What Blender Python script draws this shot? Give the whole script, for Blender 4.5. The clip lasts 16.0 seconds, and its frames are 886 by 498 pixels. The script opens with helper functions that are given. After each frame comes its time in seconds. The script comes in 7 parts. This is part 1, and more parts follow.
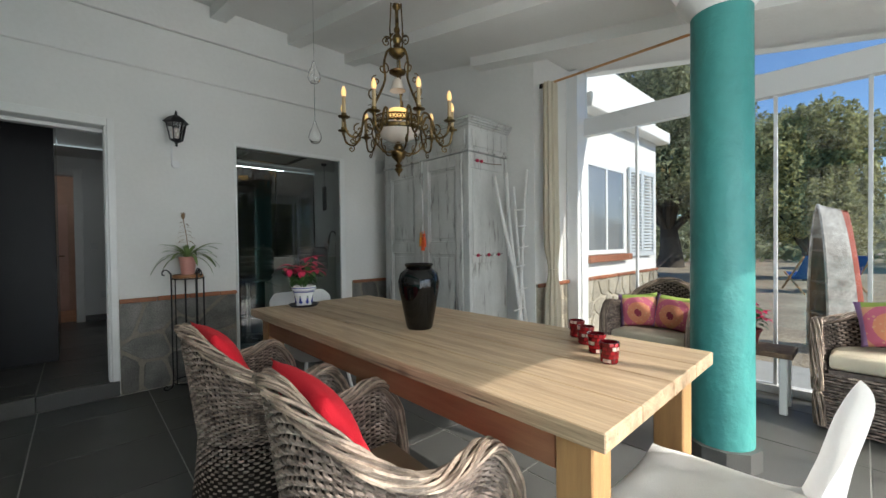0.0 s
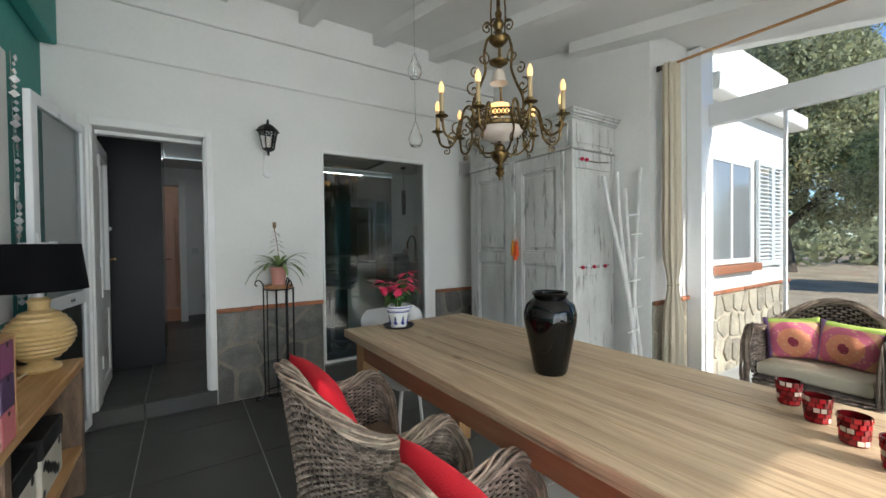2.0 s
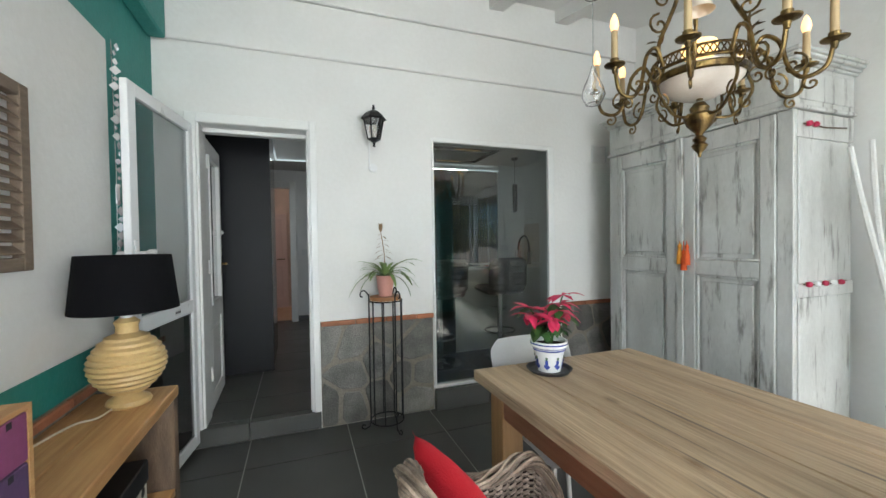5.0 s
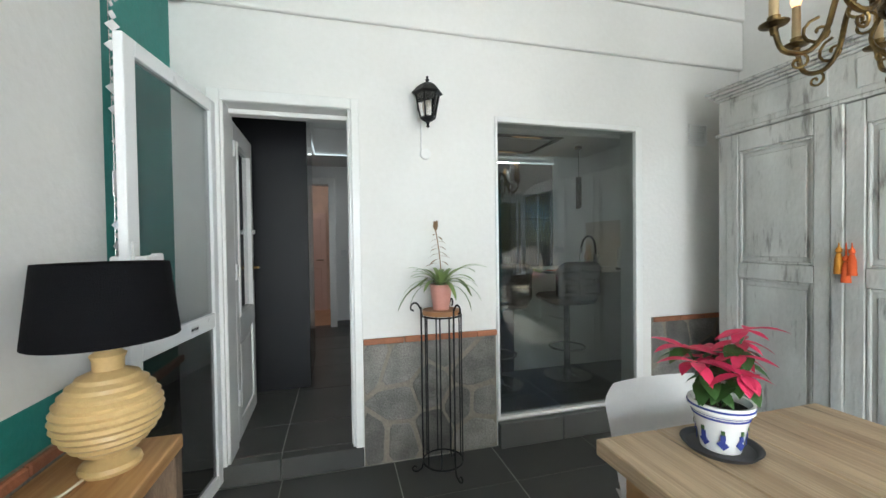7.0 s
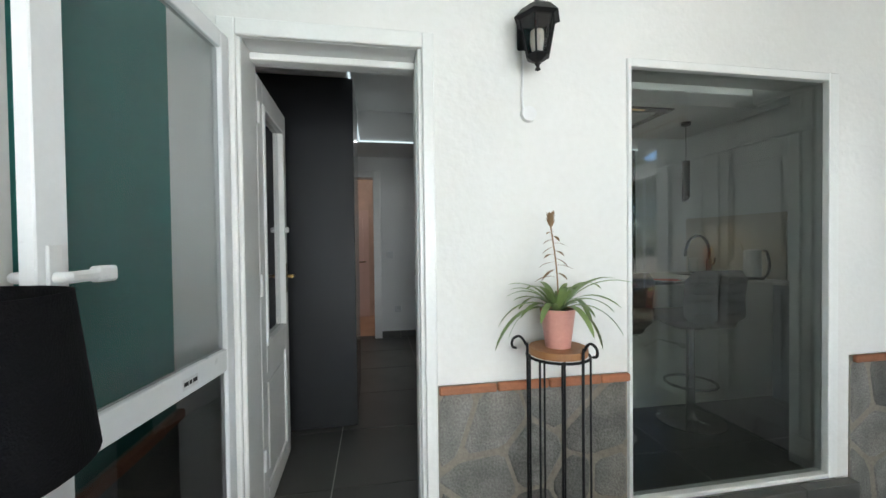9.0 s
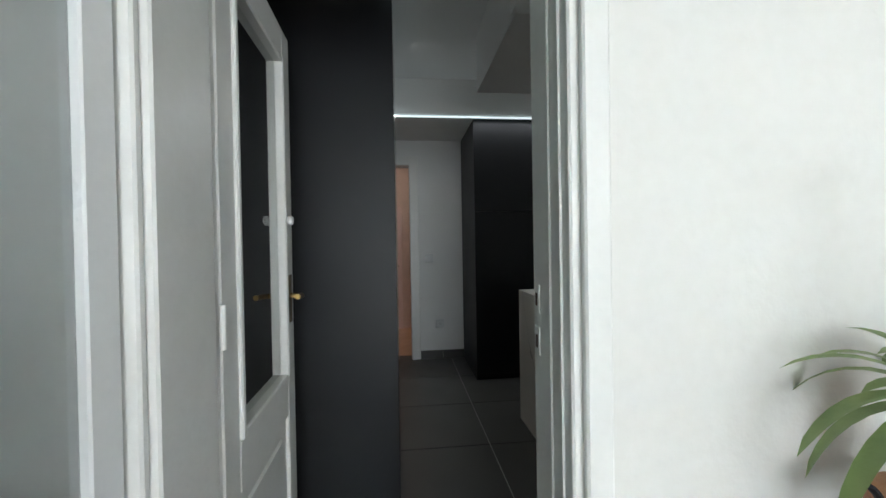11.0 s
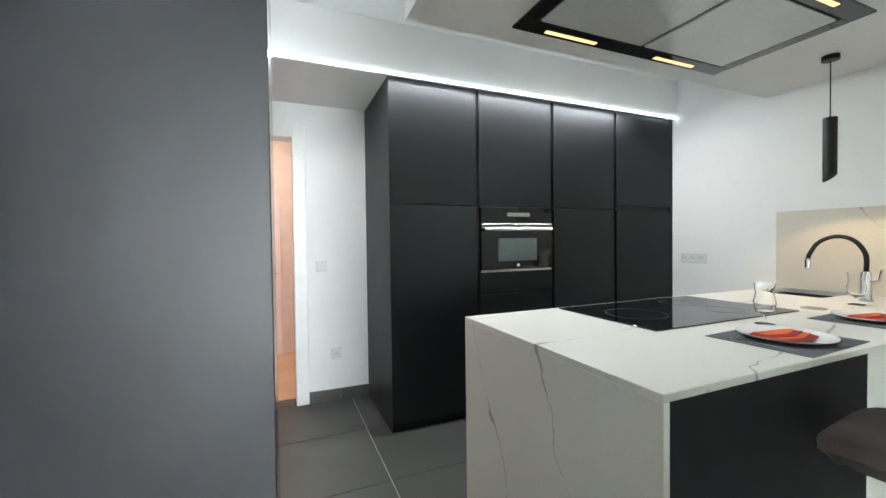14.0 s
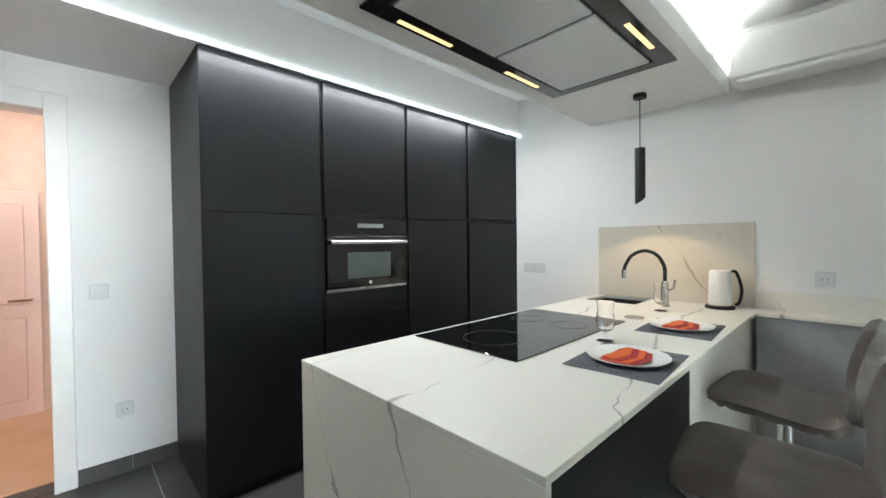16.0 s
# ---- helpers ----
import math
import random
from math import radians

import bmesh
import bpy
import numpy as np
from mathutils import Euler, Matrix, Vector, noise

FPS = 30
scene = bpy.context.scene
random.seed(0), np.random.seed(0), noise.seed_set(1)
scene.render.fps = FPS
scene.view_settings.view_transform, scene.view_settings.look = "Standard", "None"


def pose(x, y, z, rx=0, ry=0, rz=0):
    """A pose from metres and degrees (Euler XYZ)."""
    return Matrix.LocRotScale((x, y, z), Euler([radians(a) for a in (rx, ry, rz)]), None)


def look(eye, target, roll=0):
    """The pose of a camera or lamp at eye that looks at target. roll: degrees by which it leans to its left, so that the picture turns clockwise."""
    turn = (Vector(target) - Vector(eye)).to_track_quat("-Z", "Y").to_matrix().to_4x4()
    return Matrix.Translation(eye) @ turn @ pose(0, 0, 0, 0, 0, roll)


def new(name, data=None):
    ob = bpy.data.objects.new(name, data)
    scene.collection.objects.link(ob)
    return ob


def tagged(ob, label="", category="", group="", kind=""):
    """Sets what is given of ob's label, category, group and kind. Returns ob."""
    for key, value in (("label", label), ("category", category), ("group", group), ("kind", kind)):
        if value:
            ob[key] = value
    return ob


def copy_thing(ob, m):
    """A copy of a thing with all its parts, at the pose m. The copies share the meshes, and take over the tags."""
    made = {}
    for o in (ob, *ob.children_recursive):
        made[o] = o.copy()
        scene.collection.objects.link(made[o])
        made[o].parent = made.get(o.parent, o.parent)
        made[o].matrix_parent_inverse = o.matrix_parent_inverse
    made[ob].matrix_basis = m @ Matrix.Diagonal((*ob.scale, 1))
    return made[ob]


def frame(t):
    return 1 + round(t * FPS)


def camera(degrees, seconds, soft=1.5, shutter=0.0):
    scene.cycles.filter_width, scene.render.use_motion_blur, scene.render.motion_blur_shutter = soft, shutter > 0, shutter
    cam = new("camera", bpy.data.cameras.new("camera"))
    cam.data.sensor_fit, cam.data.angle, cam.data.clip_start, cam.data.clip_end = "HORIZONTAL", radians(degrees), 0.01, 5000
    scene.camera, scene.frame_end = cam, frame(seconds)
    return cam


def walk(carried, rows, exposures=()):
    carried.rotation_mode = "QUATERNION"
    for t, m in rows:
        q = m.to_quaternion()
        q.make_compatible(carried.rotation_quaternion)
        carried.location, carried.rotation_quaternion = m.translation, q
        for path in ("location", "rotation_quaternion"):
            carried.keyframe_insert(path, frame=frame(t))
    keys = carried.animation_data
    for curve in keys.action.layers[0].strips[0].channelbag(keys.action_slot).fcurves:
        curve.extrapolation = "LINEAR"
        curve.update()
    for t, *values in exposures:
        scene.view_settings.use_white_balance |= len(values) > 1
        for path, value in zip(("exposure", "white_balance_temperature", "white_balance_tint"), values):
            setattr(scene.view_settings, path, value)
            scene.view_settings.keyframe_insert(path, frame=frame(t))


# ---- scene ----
cam = camera(97.1, 16.0)
EXPOSURES = [(0, 0.35), (2, 0.83), (4, 1.3), (7, 1.8), (10, 1.85), (11.2, 1.9), (12.3, 3.05), (13, 3.8), (14, 4.35), (16, 4.35)]
PATH = [
    (0, (0.548, 0.269, 1.131), (1.913, 1.73, 1.1), -0.7),
    (0.5, (0.524, 0.372, 1.16), (1.849, 1.87, 1.129), -0.7),
    (1, (0.523, 0.446, 1.176), (1.78, 2.002, 1.15), -0.7),
    (1.5, (0.534, 0.538, 1.192), (1.72, 2.148, 1.168), -0.7),
    (2, (0.567, 0.657, 1.22), (1.673, 2.323, 1.188), -0.7),
    (2.5, (0.598, 0.761, 1.227), (1.625, 2.477, 1.198), -0.7),
    (3, (0.611, 0.861, 1.227), (1.554, 2.625, 1.201), -0.7),
    (3.5, (0.613, 0.985, 1.22), (1.488, 2.783, 1.199), -0.7),
    (4, (0.624, 1.099, 1.248), (1.432, 2.929, 1.219), -0.8),
    (6.5, (0.659, 1.687, 1.277), (1.212, 3.608, 1.242), -0.8),
    (7, (0.643, 1.843, 1.28), (1.16, 3.775, 1.244), -0.8),
    (7.5, (0.622, 2.002, 1.275), (1.108, 3.942, 1.237), -0.8),
    (8, (0.611, 2.205, 1.28), (1.048, 4.157, 1.251), -0.9),
    (8.5, (0.583, 2.365, 1.314), (0.973, 4.325, 1.25), -0.6),
    (9, (0.536, 2.613, 1.291), (0.879, 4.583, 1.257), -0.7),
    (9.5, (0.496, 2.833, 1.289), (0.794, 4.811, 1.259), -0.7),
    (10.2, (0.473, 3.169, 1.274), (0.694, 5.157, 1.261), -0.8),
    (12.3, (0.377, 3.945, 1.291), (0.586, 5.933, 1.249), -1.0),
    (12.5, (0.384, 4.011, 1.29), (0.635, 5.995, 1.248), -0.8),
    (13, (0.372, 4.173, 1.295), (0.777, 6.131, 1.261), -0.8),
    (13.5, (0.391, 4.29, 1.306), (0.968, 6.205, 1.268), -0.8),
    (14, (0.421, 4.425, 1.321), (1.195, 6.269, 1.281), -0.7),
    (14.5, (0.465, 4.535, 1.346), (1.419, 6.292, 1.307), -0.7),
    (15, (0.511, 4.599, 1.371), (1.642, 6.248, 1.332), -0.7),
    (15.5, (0.552, 4.638, 1.388), (1.822, 6.182, 1.353), -0.7),
    (16, (0.602, 4.659, 1.393), (1.984, 6.104, 1.358), -0.7),
]
walk(cam, [(t, look(eye, target, roll)) for t, eye, target, roll in PATH],
     exposures=EXPOSURES)


# ---- the place ----
# world, sun and lamps
SUN_AZ, SUN_EL = radians(-78), radians(34)          # from +x towards +y; height
world = bpy.data.worlds.new("sky")
scene.world = world
world.use_nodes = True
wn = world.node_tree.nodes
sky = wn.new("ShaderNodeTexSky")
sky.sky_type, sky.sun_disc = "NISHITA", False
sky.sun_elevation, sky.sun_rotation = SUN_EL, radians(90) - SUN_AZ
sky.altitude, sky.air_density, sky.dust_density, sky.ozone_density = 1200, 1.0, 0.0, 6.0
wn["Background"].inputs["Strength"].default_value = 0.14
world.node_tree.links.new(sky.outputs[0], wn["Background"].inputs["Color"])

sun = new("sun", bpy.data.lights.new("sun", "SUN"))
sun.data.energy, sun.data.angle, sun.data.color = 3.6, radians(0.5), (1.0, 0.95, 0.87)
to_sun = Vector((math.cos(SUN_EL) * math.cos(SUN_AZ), math.cos(SUN_EL) * math.sin(SUN_AZ), math.sin(SUN_EL)))
sun.matrix_basis = look(to_sun * 30, (0, 0, 0))


def area(name, place, target, w, h, watts, colour=(1, 1, 1)):
    ob = new(name, bpy.data.lights.new(name, "AREA"))
    ob.data.shape, ob.data.size, ob.data.size_y, ob.data.energy, ob.data.color = "RECTANGLE", w, h, watts, colour
    ob.matrix_basis = look(place, target)
    return ob


# kitchen light strips, lying in their ceiling channels
area("strip_light", (1.78, 6.73, 2.335), (1.78, 6.45, 1.3), 2.5, 0.02, 2.0, (0.93, 0.98, 1.0))
area("strip_light", (0.415, 6.0, 2.335), (1.1, 7.2, 1.3), 0.02, 1.4, 0.09, (0.93, 0.98, 1.0))
area("strip_light", (1.97, 6.70, 2.40), (1.97, 6.1, 2.60), 3.0, 0.02, 0.03, (0.85, 0.97, 1.0))
area("strip_light", (2.3, 5.235, 2.355), (2.3, 5.10, 2.66), 2.4, 0.02, 0.42, (0.95, 1.0, 0.98))

# the sky's light through the glazed front of the veranda
area("window_light", (1.3, -0.79, 1.08), (1.3, 3.0, 2.2), 2.7, 1.9, 40, (0.90, 0.96, 1.0))


# small builders ---------------------------------------------------------------
def bbox(bm, a, b, bevel=0.0, seg=1):
    """A box from corner a to corner b."""
    made = bmesh.ops.create_cube(bm, size=1.0)["verts"]
    c = [(p + q) / 2 for p, q in zip(a, b)]
    s = [abs(q - p) for p, q in zip(a, b)]
    for v in made:
        v.co = Vector((c[0] + v.co.x * s[0], c[1] + v.co.y * s[1], c[2] + v.co.z * s[2]))
    if bevel:
        edges = list({e for v in made for e in v.link_edges})
        bmesh.ops.bevel(bm, geom=edges, offset=bevel, segments=seg, affect="EDGES", profile=0.5)
    return bm


def cyl(bm, place, r1, r2, h, seg=20, m=None):
    """A tapered cylinder that stands on place."""
    made = bmesh.ops.create_cone(bm, cap_ends=True, segments=seg, radius1=r1, radius2=r2, depth=h)["verts"]
    t = Matrix.Translation(place) @ (m or Matrix()) @ Matrix.Translation((0, 0, h / 2))
    bmesh.ops.transform(bm, matrix=t, verts=made)
    return bm


def lathe(bm, profile, seg=32, place=(0, 0, 0)):
    """A turned body from (radius, height) pairs; a radius of 0 closes it."""
    rings = []
    for r, z in profile:
        if r < 1e-5:
            rings.append([bm.verts.new((place[0], place[1], place[2] + z))])
        else:
            rings.append([bm.verts.new((place[0] + r * math.cos(2 * math.pi * i / seg), place[1] + r * math.sin(2 * math.pi * i / seg), place[2] + z)) for i in range(seg)])
    for p, q in zip(rings, rings[1:]):
        for i in range(seg):
            j = (i + 1) % seg
            if len(p) == 1 and len(q) > 1:
                bm.faces.new((p[0], q[j], q[i]))
            elif len(q) == 1 and len(p) > 1:
                bm.faces.new((p[i], p[j], q[0]))
            elif len(p) > 1:
                bm.faces.new((p[i], p[j], q[j], q[i]))
    return bm


def tube(bm, points, radius, seg=8, closed=False, taper=None):
    """A round rod along points."""
    pts = [Vector(p) for p in points]
    n = len(pts)
    rings, side = [], None
    for i, p in enumerate(pts):
        a = pts[(i - 1) % n] if (closed or i) else p
        b = pts[(i + 1) % n] if (closed or i < n - 1) else p
        d = (b - a).normalized()
        if side is None:
            side = d.orthogonal().normalized()
        side = (side - d * side.dot(d)).normalized()
        up = d.cross(side)
        r = radius if taper is None else radius + (taper - radius) * i / max(1, n - 1)
        rings.append([bm.verts.new(p + r * (side * math.cos(2 * math.pi * k / seg) + up * math.sin(2 * math.pi * k / seg))) for k in range(seg)])
    for i in range(n if closed else n - 1):
        p, q = rings[i], rings[(i + 1) % n]
        for k in range(seg):
            bm.faces.new((p[k], p[(k + 1) % seg], q[(k + 1) % seg], q[k]))
    if not closed:
        bm.faces.new(rings[0][::-1])
        bm.faces.new(rings[-1])
    return bm


def curve(points, n=6):
    """A smooth line (Catmull-Rom) through points."""
    p = [Vector(q) for q in points]
    p = [2 * p[0] - p[1]] + p + [2 * p[-1] - p[-2]]
    out = []
    for i in range(1, len(p) - 2):
        for k in range(n):
            t = k / n
            a, b, c, d = p[i - 1], p[i], p[i + 1], p[i + 2]
            out.append(0.5 * ((2 * b) + (c - a) * t + (2 * a - 5 * b + 4 * c - d) * t * t + (3 * b - a - 3 * c + d) * t ** 3))
    return out + [p[-2]]


def prism(bm, outline, h, axis="z"):
    """An outline in a plane, raised by h along axis."""
    def at(u, v, w):
        return {"z": (u, v, w), "y": (u, w, v), "x": (w, u, v)}[axis]
    lo = [bm.verts.new(at(u, v, 0)) for u, v in outline]
    hi = [bm.verts.new(at(u, v, h)) for u, v in outline]
    n = len(outline)
    bm.faces.new(lo[::-1])
    bm.faces.new(hi)
    for i in range(n):
        bm.faces.new((lo[i], lo[(i + 1) % n], hi[(i + 1) % n], hi[i]))
    bmesh.ops.recalc_face_normals(bm, faces=bm.faces)
    return bm


def mesh_of(name, bm, material, smooth=False):
    bmesh.ops.recalc_face_normals(bm, faces=bm.faces)
    me = bpy.data.meshes.new(name)
    bm.to_mesh(me)
    bm.free()
    for m in (material if isinstance(material, (list, tuple)) else [material]):
        me.materials.append(m)
    if smooth:
        me.shade_smooth()
        me.set_sharp_from_angle(angle=radians(40))
    return me


def part(name, bm, material, parent=None, label="", smooth=False, at=None):
    ob = new(name, mesh_of(name, bm, material, smooth))
    if parent:
        ob.parent = parent
    if at is not None:
        ob.matrix_basis = at
    if label:
        tagged(ob, label)
    return ob


def thing(name, m, label, category, group="", kind=""):
    ob = new(name)
    ob.empty_display_size = 0.1
    ob.matrix_basis = m
    return tagged(ob, label, category, group, kind)


def boxes(*pairs, bevel=0.0):
    bm = bmesh.new()
    for a, b in pairs:
        bbox(bm, a, b, bevel)
    return bm


def setting(name, bm, material, label, category, smooth=False):
    return tagged(part(name, bm, material, smooth=smooth), label, category, "", "structure")


# materials --------------------------------------------------------------------
def surface(name, colour, rough=0.6, metal=0.0, second=None, scale=6.0, fine=80.0, bump=0.15, contrast=0.5, stretch=(1, 1, 1), spread=0.0, coat=0.0, depth=0.01, fine_mix=0.12, spec=0.5, sheen=0.0):
    """A plain material: two tones in patches, a fine grain, a light relief. stretch: the pattern's scale along each axis."""
    m = bpy.data.materials.new(name)
    m.use_nodes = True
    nt = m.node_tree
    n, link = nt.nodes, nt.links.new
    b = n["Principled BSDF"]
    second = second or tuple(c * 0.8 for c in colour)
    co = n.new("ShaderNodeTexCoord")
    mp = n.new("ShaderNodeMapping")
    mp.inputs["Scale"].default_value = stretch
    link(co.outputs["Object"], mp.inputs["Vector"])
    big, small = n.new("ShaderNodeTexNoise"), n.new("ShaderNodeTexNoise")
    for t, s, d in ((big, scale, 6), (small, fine, 3)):
        t.inputs["Scale"].default_value, t.inputs["Detail"].default_value = s, d
        link(mp.outputs[0], t.inputs["Vector"])
    ramp = n.new("ShaderNodeMapRange")
    ramp.inputs["From Min"].default_value, ramp.inputs["From Max"].default_value = 0.5 - 0.25 / max(contrast, 0.01) * 0.5, 0.5 + 0.25 / max(contrast, 0.01) * 0.5
    link(big.outputs["Fac"], ramp.inputs["Value"])
    mix = n.new("ShaderNodeMix")
    mix.data_type = "RGBA"
    mix.inputs["A"].default_value, mix.inputs["B"].default_value = (*colour, 1), (*second, 1)
    link(ramp.outputs[0], mix.inputs["Factor"])
    grain = n.new("ShaderNodeMix")
    grain.data_type, grain.blend_type = "RGBA", "OVERLAY"
    grain.inputs["Factor"].default_value = fine_mix
    link(mix.outputs["Result"], grain.inputs["A"])
    link(small.outputs["Fac"], grain.inputs["B"])
    out = grain.outputs["Result"]
    if spread:
        info, hue, mul = n.new("ShaderNodeObjectInfo"), n.new("ShaderNodeHueSaturation"), n.new("ShaderNodeMapRange")
        mul.inputs["To Min"].default_value, mul.inputs["To Max"].default_value = 1 - spread, 1 + spread
        link(info.outputs["Random"], mul.inputs["Value"])
        link(mul.outputs[0], hue.inputs["Value"])
        link(out, hue.inputs["Color"])
        out = hue.outputs[0]
    link(out, b.inputs["Base Color"])
    rr = n.new("ShaderNodeMapRange")
    rr.inputs["To Min"].default_value, rr.inputs["To Max"].default_value = max(0.0, rough - 0.08), min(1.0, rough + 0.08)
    link(big.outputs["Fac"], rr.inputs["Value"])
    link(rr.outputs[0], b.inputs["Roughness"])
    b.inputs["Metallic"].default_value = metal
    b.inputs["Coat Weight"].default_value = coat
    b.inputs["Specular IOR Level"].default_value = spec
    b.inputs["Sheen Weight"].default_value = sheen
    if bump:
        bp = n.new("ShaderNodeBump")
        bp.inputs["Strength"].default_value, bp.inputs["Distance"].default_value = bump, depth
        link(small.outputs["Fac"], bp.inputs["Height"])
        link(bp.outputs[0], b.inputs["Normal"])
    return m


def glowing(name, colour, strength):
    m = bpy.data.materials.new(name)
    m.use_nodes = True
    b = m.node_tree.nodes["Principled BSDF"]
    b.inputs["Base Color"].default_value = (*colour, 1)
    b.inputs["Emission Color"].default_value = (*colour, 1)
    b.inputs["Emission Strength"].default_value = strength
    return m


def clear(name, colour=(1, 1, 1), rough=0.0, ior=1.45):
    m = bpy.data.materials.new(name)
    m.use_nodes = True
    b = m.node_tree.nodes["Principled BSDF"]
    b.inputs["Base Color"].default_value = (*colour, 1)
    b.inputs["Transmission Weight"].default_value = 1.0
    b.inputs["Roughness"].default_value, b.inputs["IOR"].default_value = rough, ior
    return m


white_wall = surface("white_render", (0.78, 0.77, 0.74), 0.85, second=(0.72, 0.71, 0.68), scale=1.5, fine=35, bump=0.35, depth=0.006, contrast=0.6)
kitchen_wall = surface("smooth_white_wall", (0.80, 0.80, 0.79), 0.75, second=(0.77, 0.77, 0.76), scale=2, fine=120, bump=0.05)
ceiling_white = surface("white_ceiling", (0.80, 0.79, 0.76), 0.8, second=(0.74, 0.73, 0.70), scale=2, fine=50, bump=0.2)
teal = surface("teal_paint", (0.055, 0.27, 0.25), 0.5, second=(0.045, 0.235, 0.22), scale=3, fine=17, bump=0.55, depth=0.016)
teal_dark = surface("teal_wall_paint", (0.022, 0.24, 0.21), 0.6, second=(0.020, 0.215, 0.19), scale=3, fine=40, bump=0.3)
tile_grey = surface("grey_floor_tile", (0.082, 0.082, 0.076), 0.36, second=(0.068, 0.068, 0.064), scale=3, fine=150, bump=0.05, spread=0.07, spec=0.4)
grout = surface("pale_grout", (0.42, 0.42, 0.39), 0.9, bump=0.3)
white_paint = surface("white_gloss_paint", (0.80, 0.80, 0.78), 0.35, second=(0.74, 0.74, 0.71), scale=5, fine=60, bump=0.1)
upvc = surface("white_aluminium", (0.80, 0.81, 0.81), 0.3, second=(0.77, 0.78, 0.78), scale=5, fine=100, bump=0.02)
anthracite = surface("matt_anthracite_laminate", (0.017, 0.0175, 0.0195), 0.42, second=(0.0155, 0.016, 0.018), scale=2, fine=300, bump=0.03, spec=0.22)
black_gap = surface("black_plinth", (0.008, 0.008, 0.008), 0.6, bump=0)
pane_glass = clear("window_glass", (0.97, 1.0, 0.98))
tinted_glass = clear("tinted_window_glass", (0.55, 0.60, 0.575), ior=1.65)
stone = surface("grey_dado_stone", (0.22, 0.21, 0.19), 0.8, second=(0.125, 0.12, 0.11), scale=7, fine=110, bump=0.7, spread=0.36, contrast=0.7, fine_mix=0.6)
stone_joint = surface("dado_mortar", (0.26, 0.235, 0.19), 0.9, second=(0.22, 0.195, 0.16), scale=8, fine=70, bump=0.5, fine_mix=0.3)
terracotta = surface("terracotta_tile", (0.40, 0.14, 0.065), 0.7, second=(0.30, 0.12, 0.06), scale=14, fine=90, bump=0.3, spread=0.25, contrast=0.8)
wood_table = surface("waxed_pine", (0.48, 0.355, 0.23), 0.5, second=(0.28, 0.19, 0.115), scale=3.4, fine=36, bump=0.3, stretch=(7, 0.22, 7), contrast=0.65, spread=0.12, fine_mix=0.6)
n_, link_ = wood_table.node_tree.nodes, wood_table.node_tree.links.new
b_ = n_["Principled BSDF"]
co_, mp_, mp2_, mp3_, knots, crack, wear, lines, r1, r2, r3, r4 = [n_.new(k) for k in ("ShaderNodeTexCoord", "ShaderNodeMapping", "ShaderNodeMapping", "ShaderNodeMapping", "ShaderNodeTexVoronoi", "ShaderNodeTexNoise", "ShaderNodeTexNoise", "ShaderNodeTexNoise", "ShaderNodeMapRange", "ShaderNodeMapRange", "ShaderNodeMapRange", "ShaderNodeMapRange")]
mp3_.inputs["Scale"].default_value = (15, 0.45, 15)
link_(co_.outputs["Object"], mp3_.inputs[0]); link_(mp3_.outputs[0], lines.inputs["Vector"]); link_(lines.outputs["Fac"], r4.inputs["Value"])
lines.inputs["Scale"].default_value, lines.inputs["Detail"].default_value, lines.inputs["Distortion"].default_value = 5.0, 3, 0.6
mp_.inputs["Scale"].default_value, mp2_.inputs["Scale"].default_value = (1.0, 0.55, 1.0), (9, 0.22, 9)
link_(co_.outputs["Object"], mp_.inputs[0]); link_(co_.outputs["Object"], mp2_.inputs[0])
knots.inputs["Scale"].default_value = 3.6
link_(mp_.outputs[0], knots.inputs["Vector"]); link_(mp2_.outputs[0], crack.inputs["Vector"]); link_(mp_.outputs[0], wear.inputs["Vector"])
crack.inputs["Scale"].default_value, crack.inputs["Detail"].default_value = 5.0, 4
wear.inputs["Scale"].default_value, wear.inputs["Detail"].default_value = 4.5, 5
for r_, lo_, hi_, a_, z_ in ((r1, 0.02, 0.085, 0.75, 0.0), (r2, 0.63, 0.68, 0.0, 0.8), (r3, 0.42, 0.68, 0.0, 0.55), (r4, 0.50, 0.68, 0.0, 0.42)):
    r_.inputs["From Min"].default_value, r_.inputs["From Max"].default_value, r_.inputs["To Min"].default_value, r_.inputs["To Max"].default_value = lo_, hi_, a_, z_
link_(knots.outputs["Distance"], r1.inputs["Value"]); link_(crack.outputs["Fac"], r2.inputs["Value"]); link_(wear.outputs["Fac"], r3.inputs["Value"])
for r_, tone in ((r3, (0.46, 0.345, 0.22, 1)), (r4, (0.22, 0.145, 0.085, 1)), (r1, (0.10, 0.05, 0.025, 1)), (r2, (0.09, 0.06, 0.045, 1))):
    mx_ = n_.new("ShaderNodeMix")
    mx_.data_type = "RGBA"
    mx_.inputs["B"].default_value = tone
    link_(b_.inputs["Base Color"].links[0].from_socket, mx_.inputs["A"]); link_(r_.outputs[0], mx_.inputs["Factor"]); link_(mx_.outputs["Result"], b_.inputs["Base Color"])
led_white = glowing("cool_led", (0.80, 0.95, 1.0), 0.26)
led_warm = glowing("warm_led", (1.0, 0.62, 0.27), 0.083)


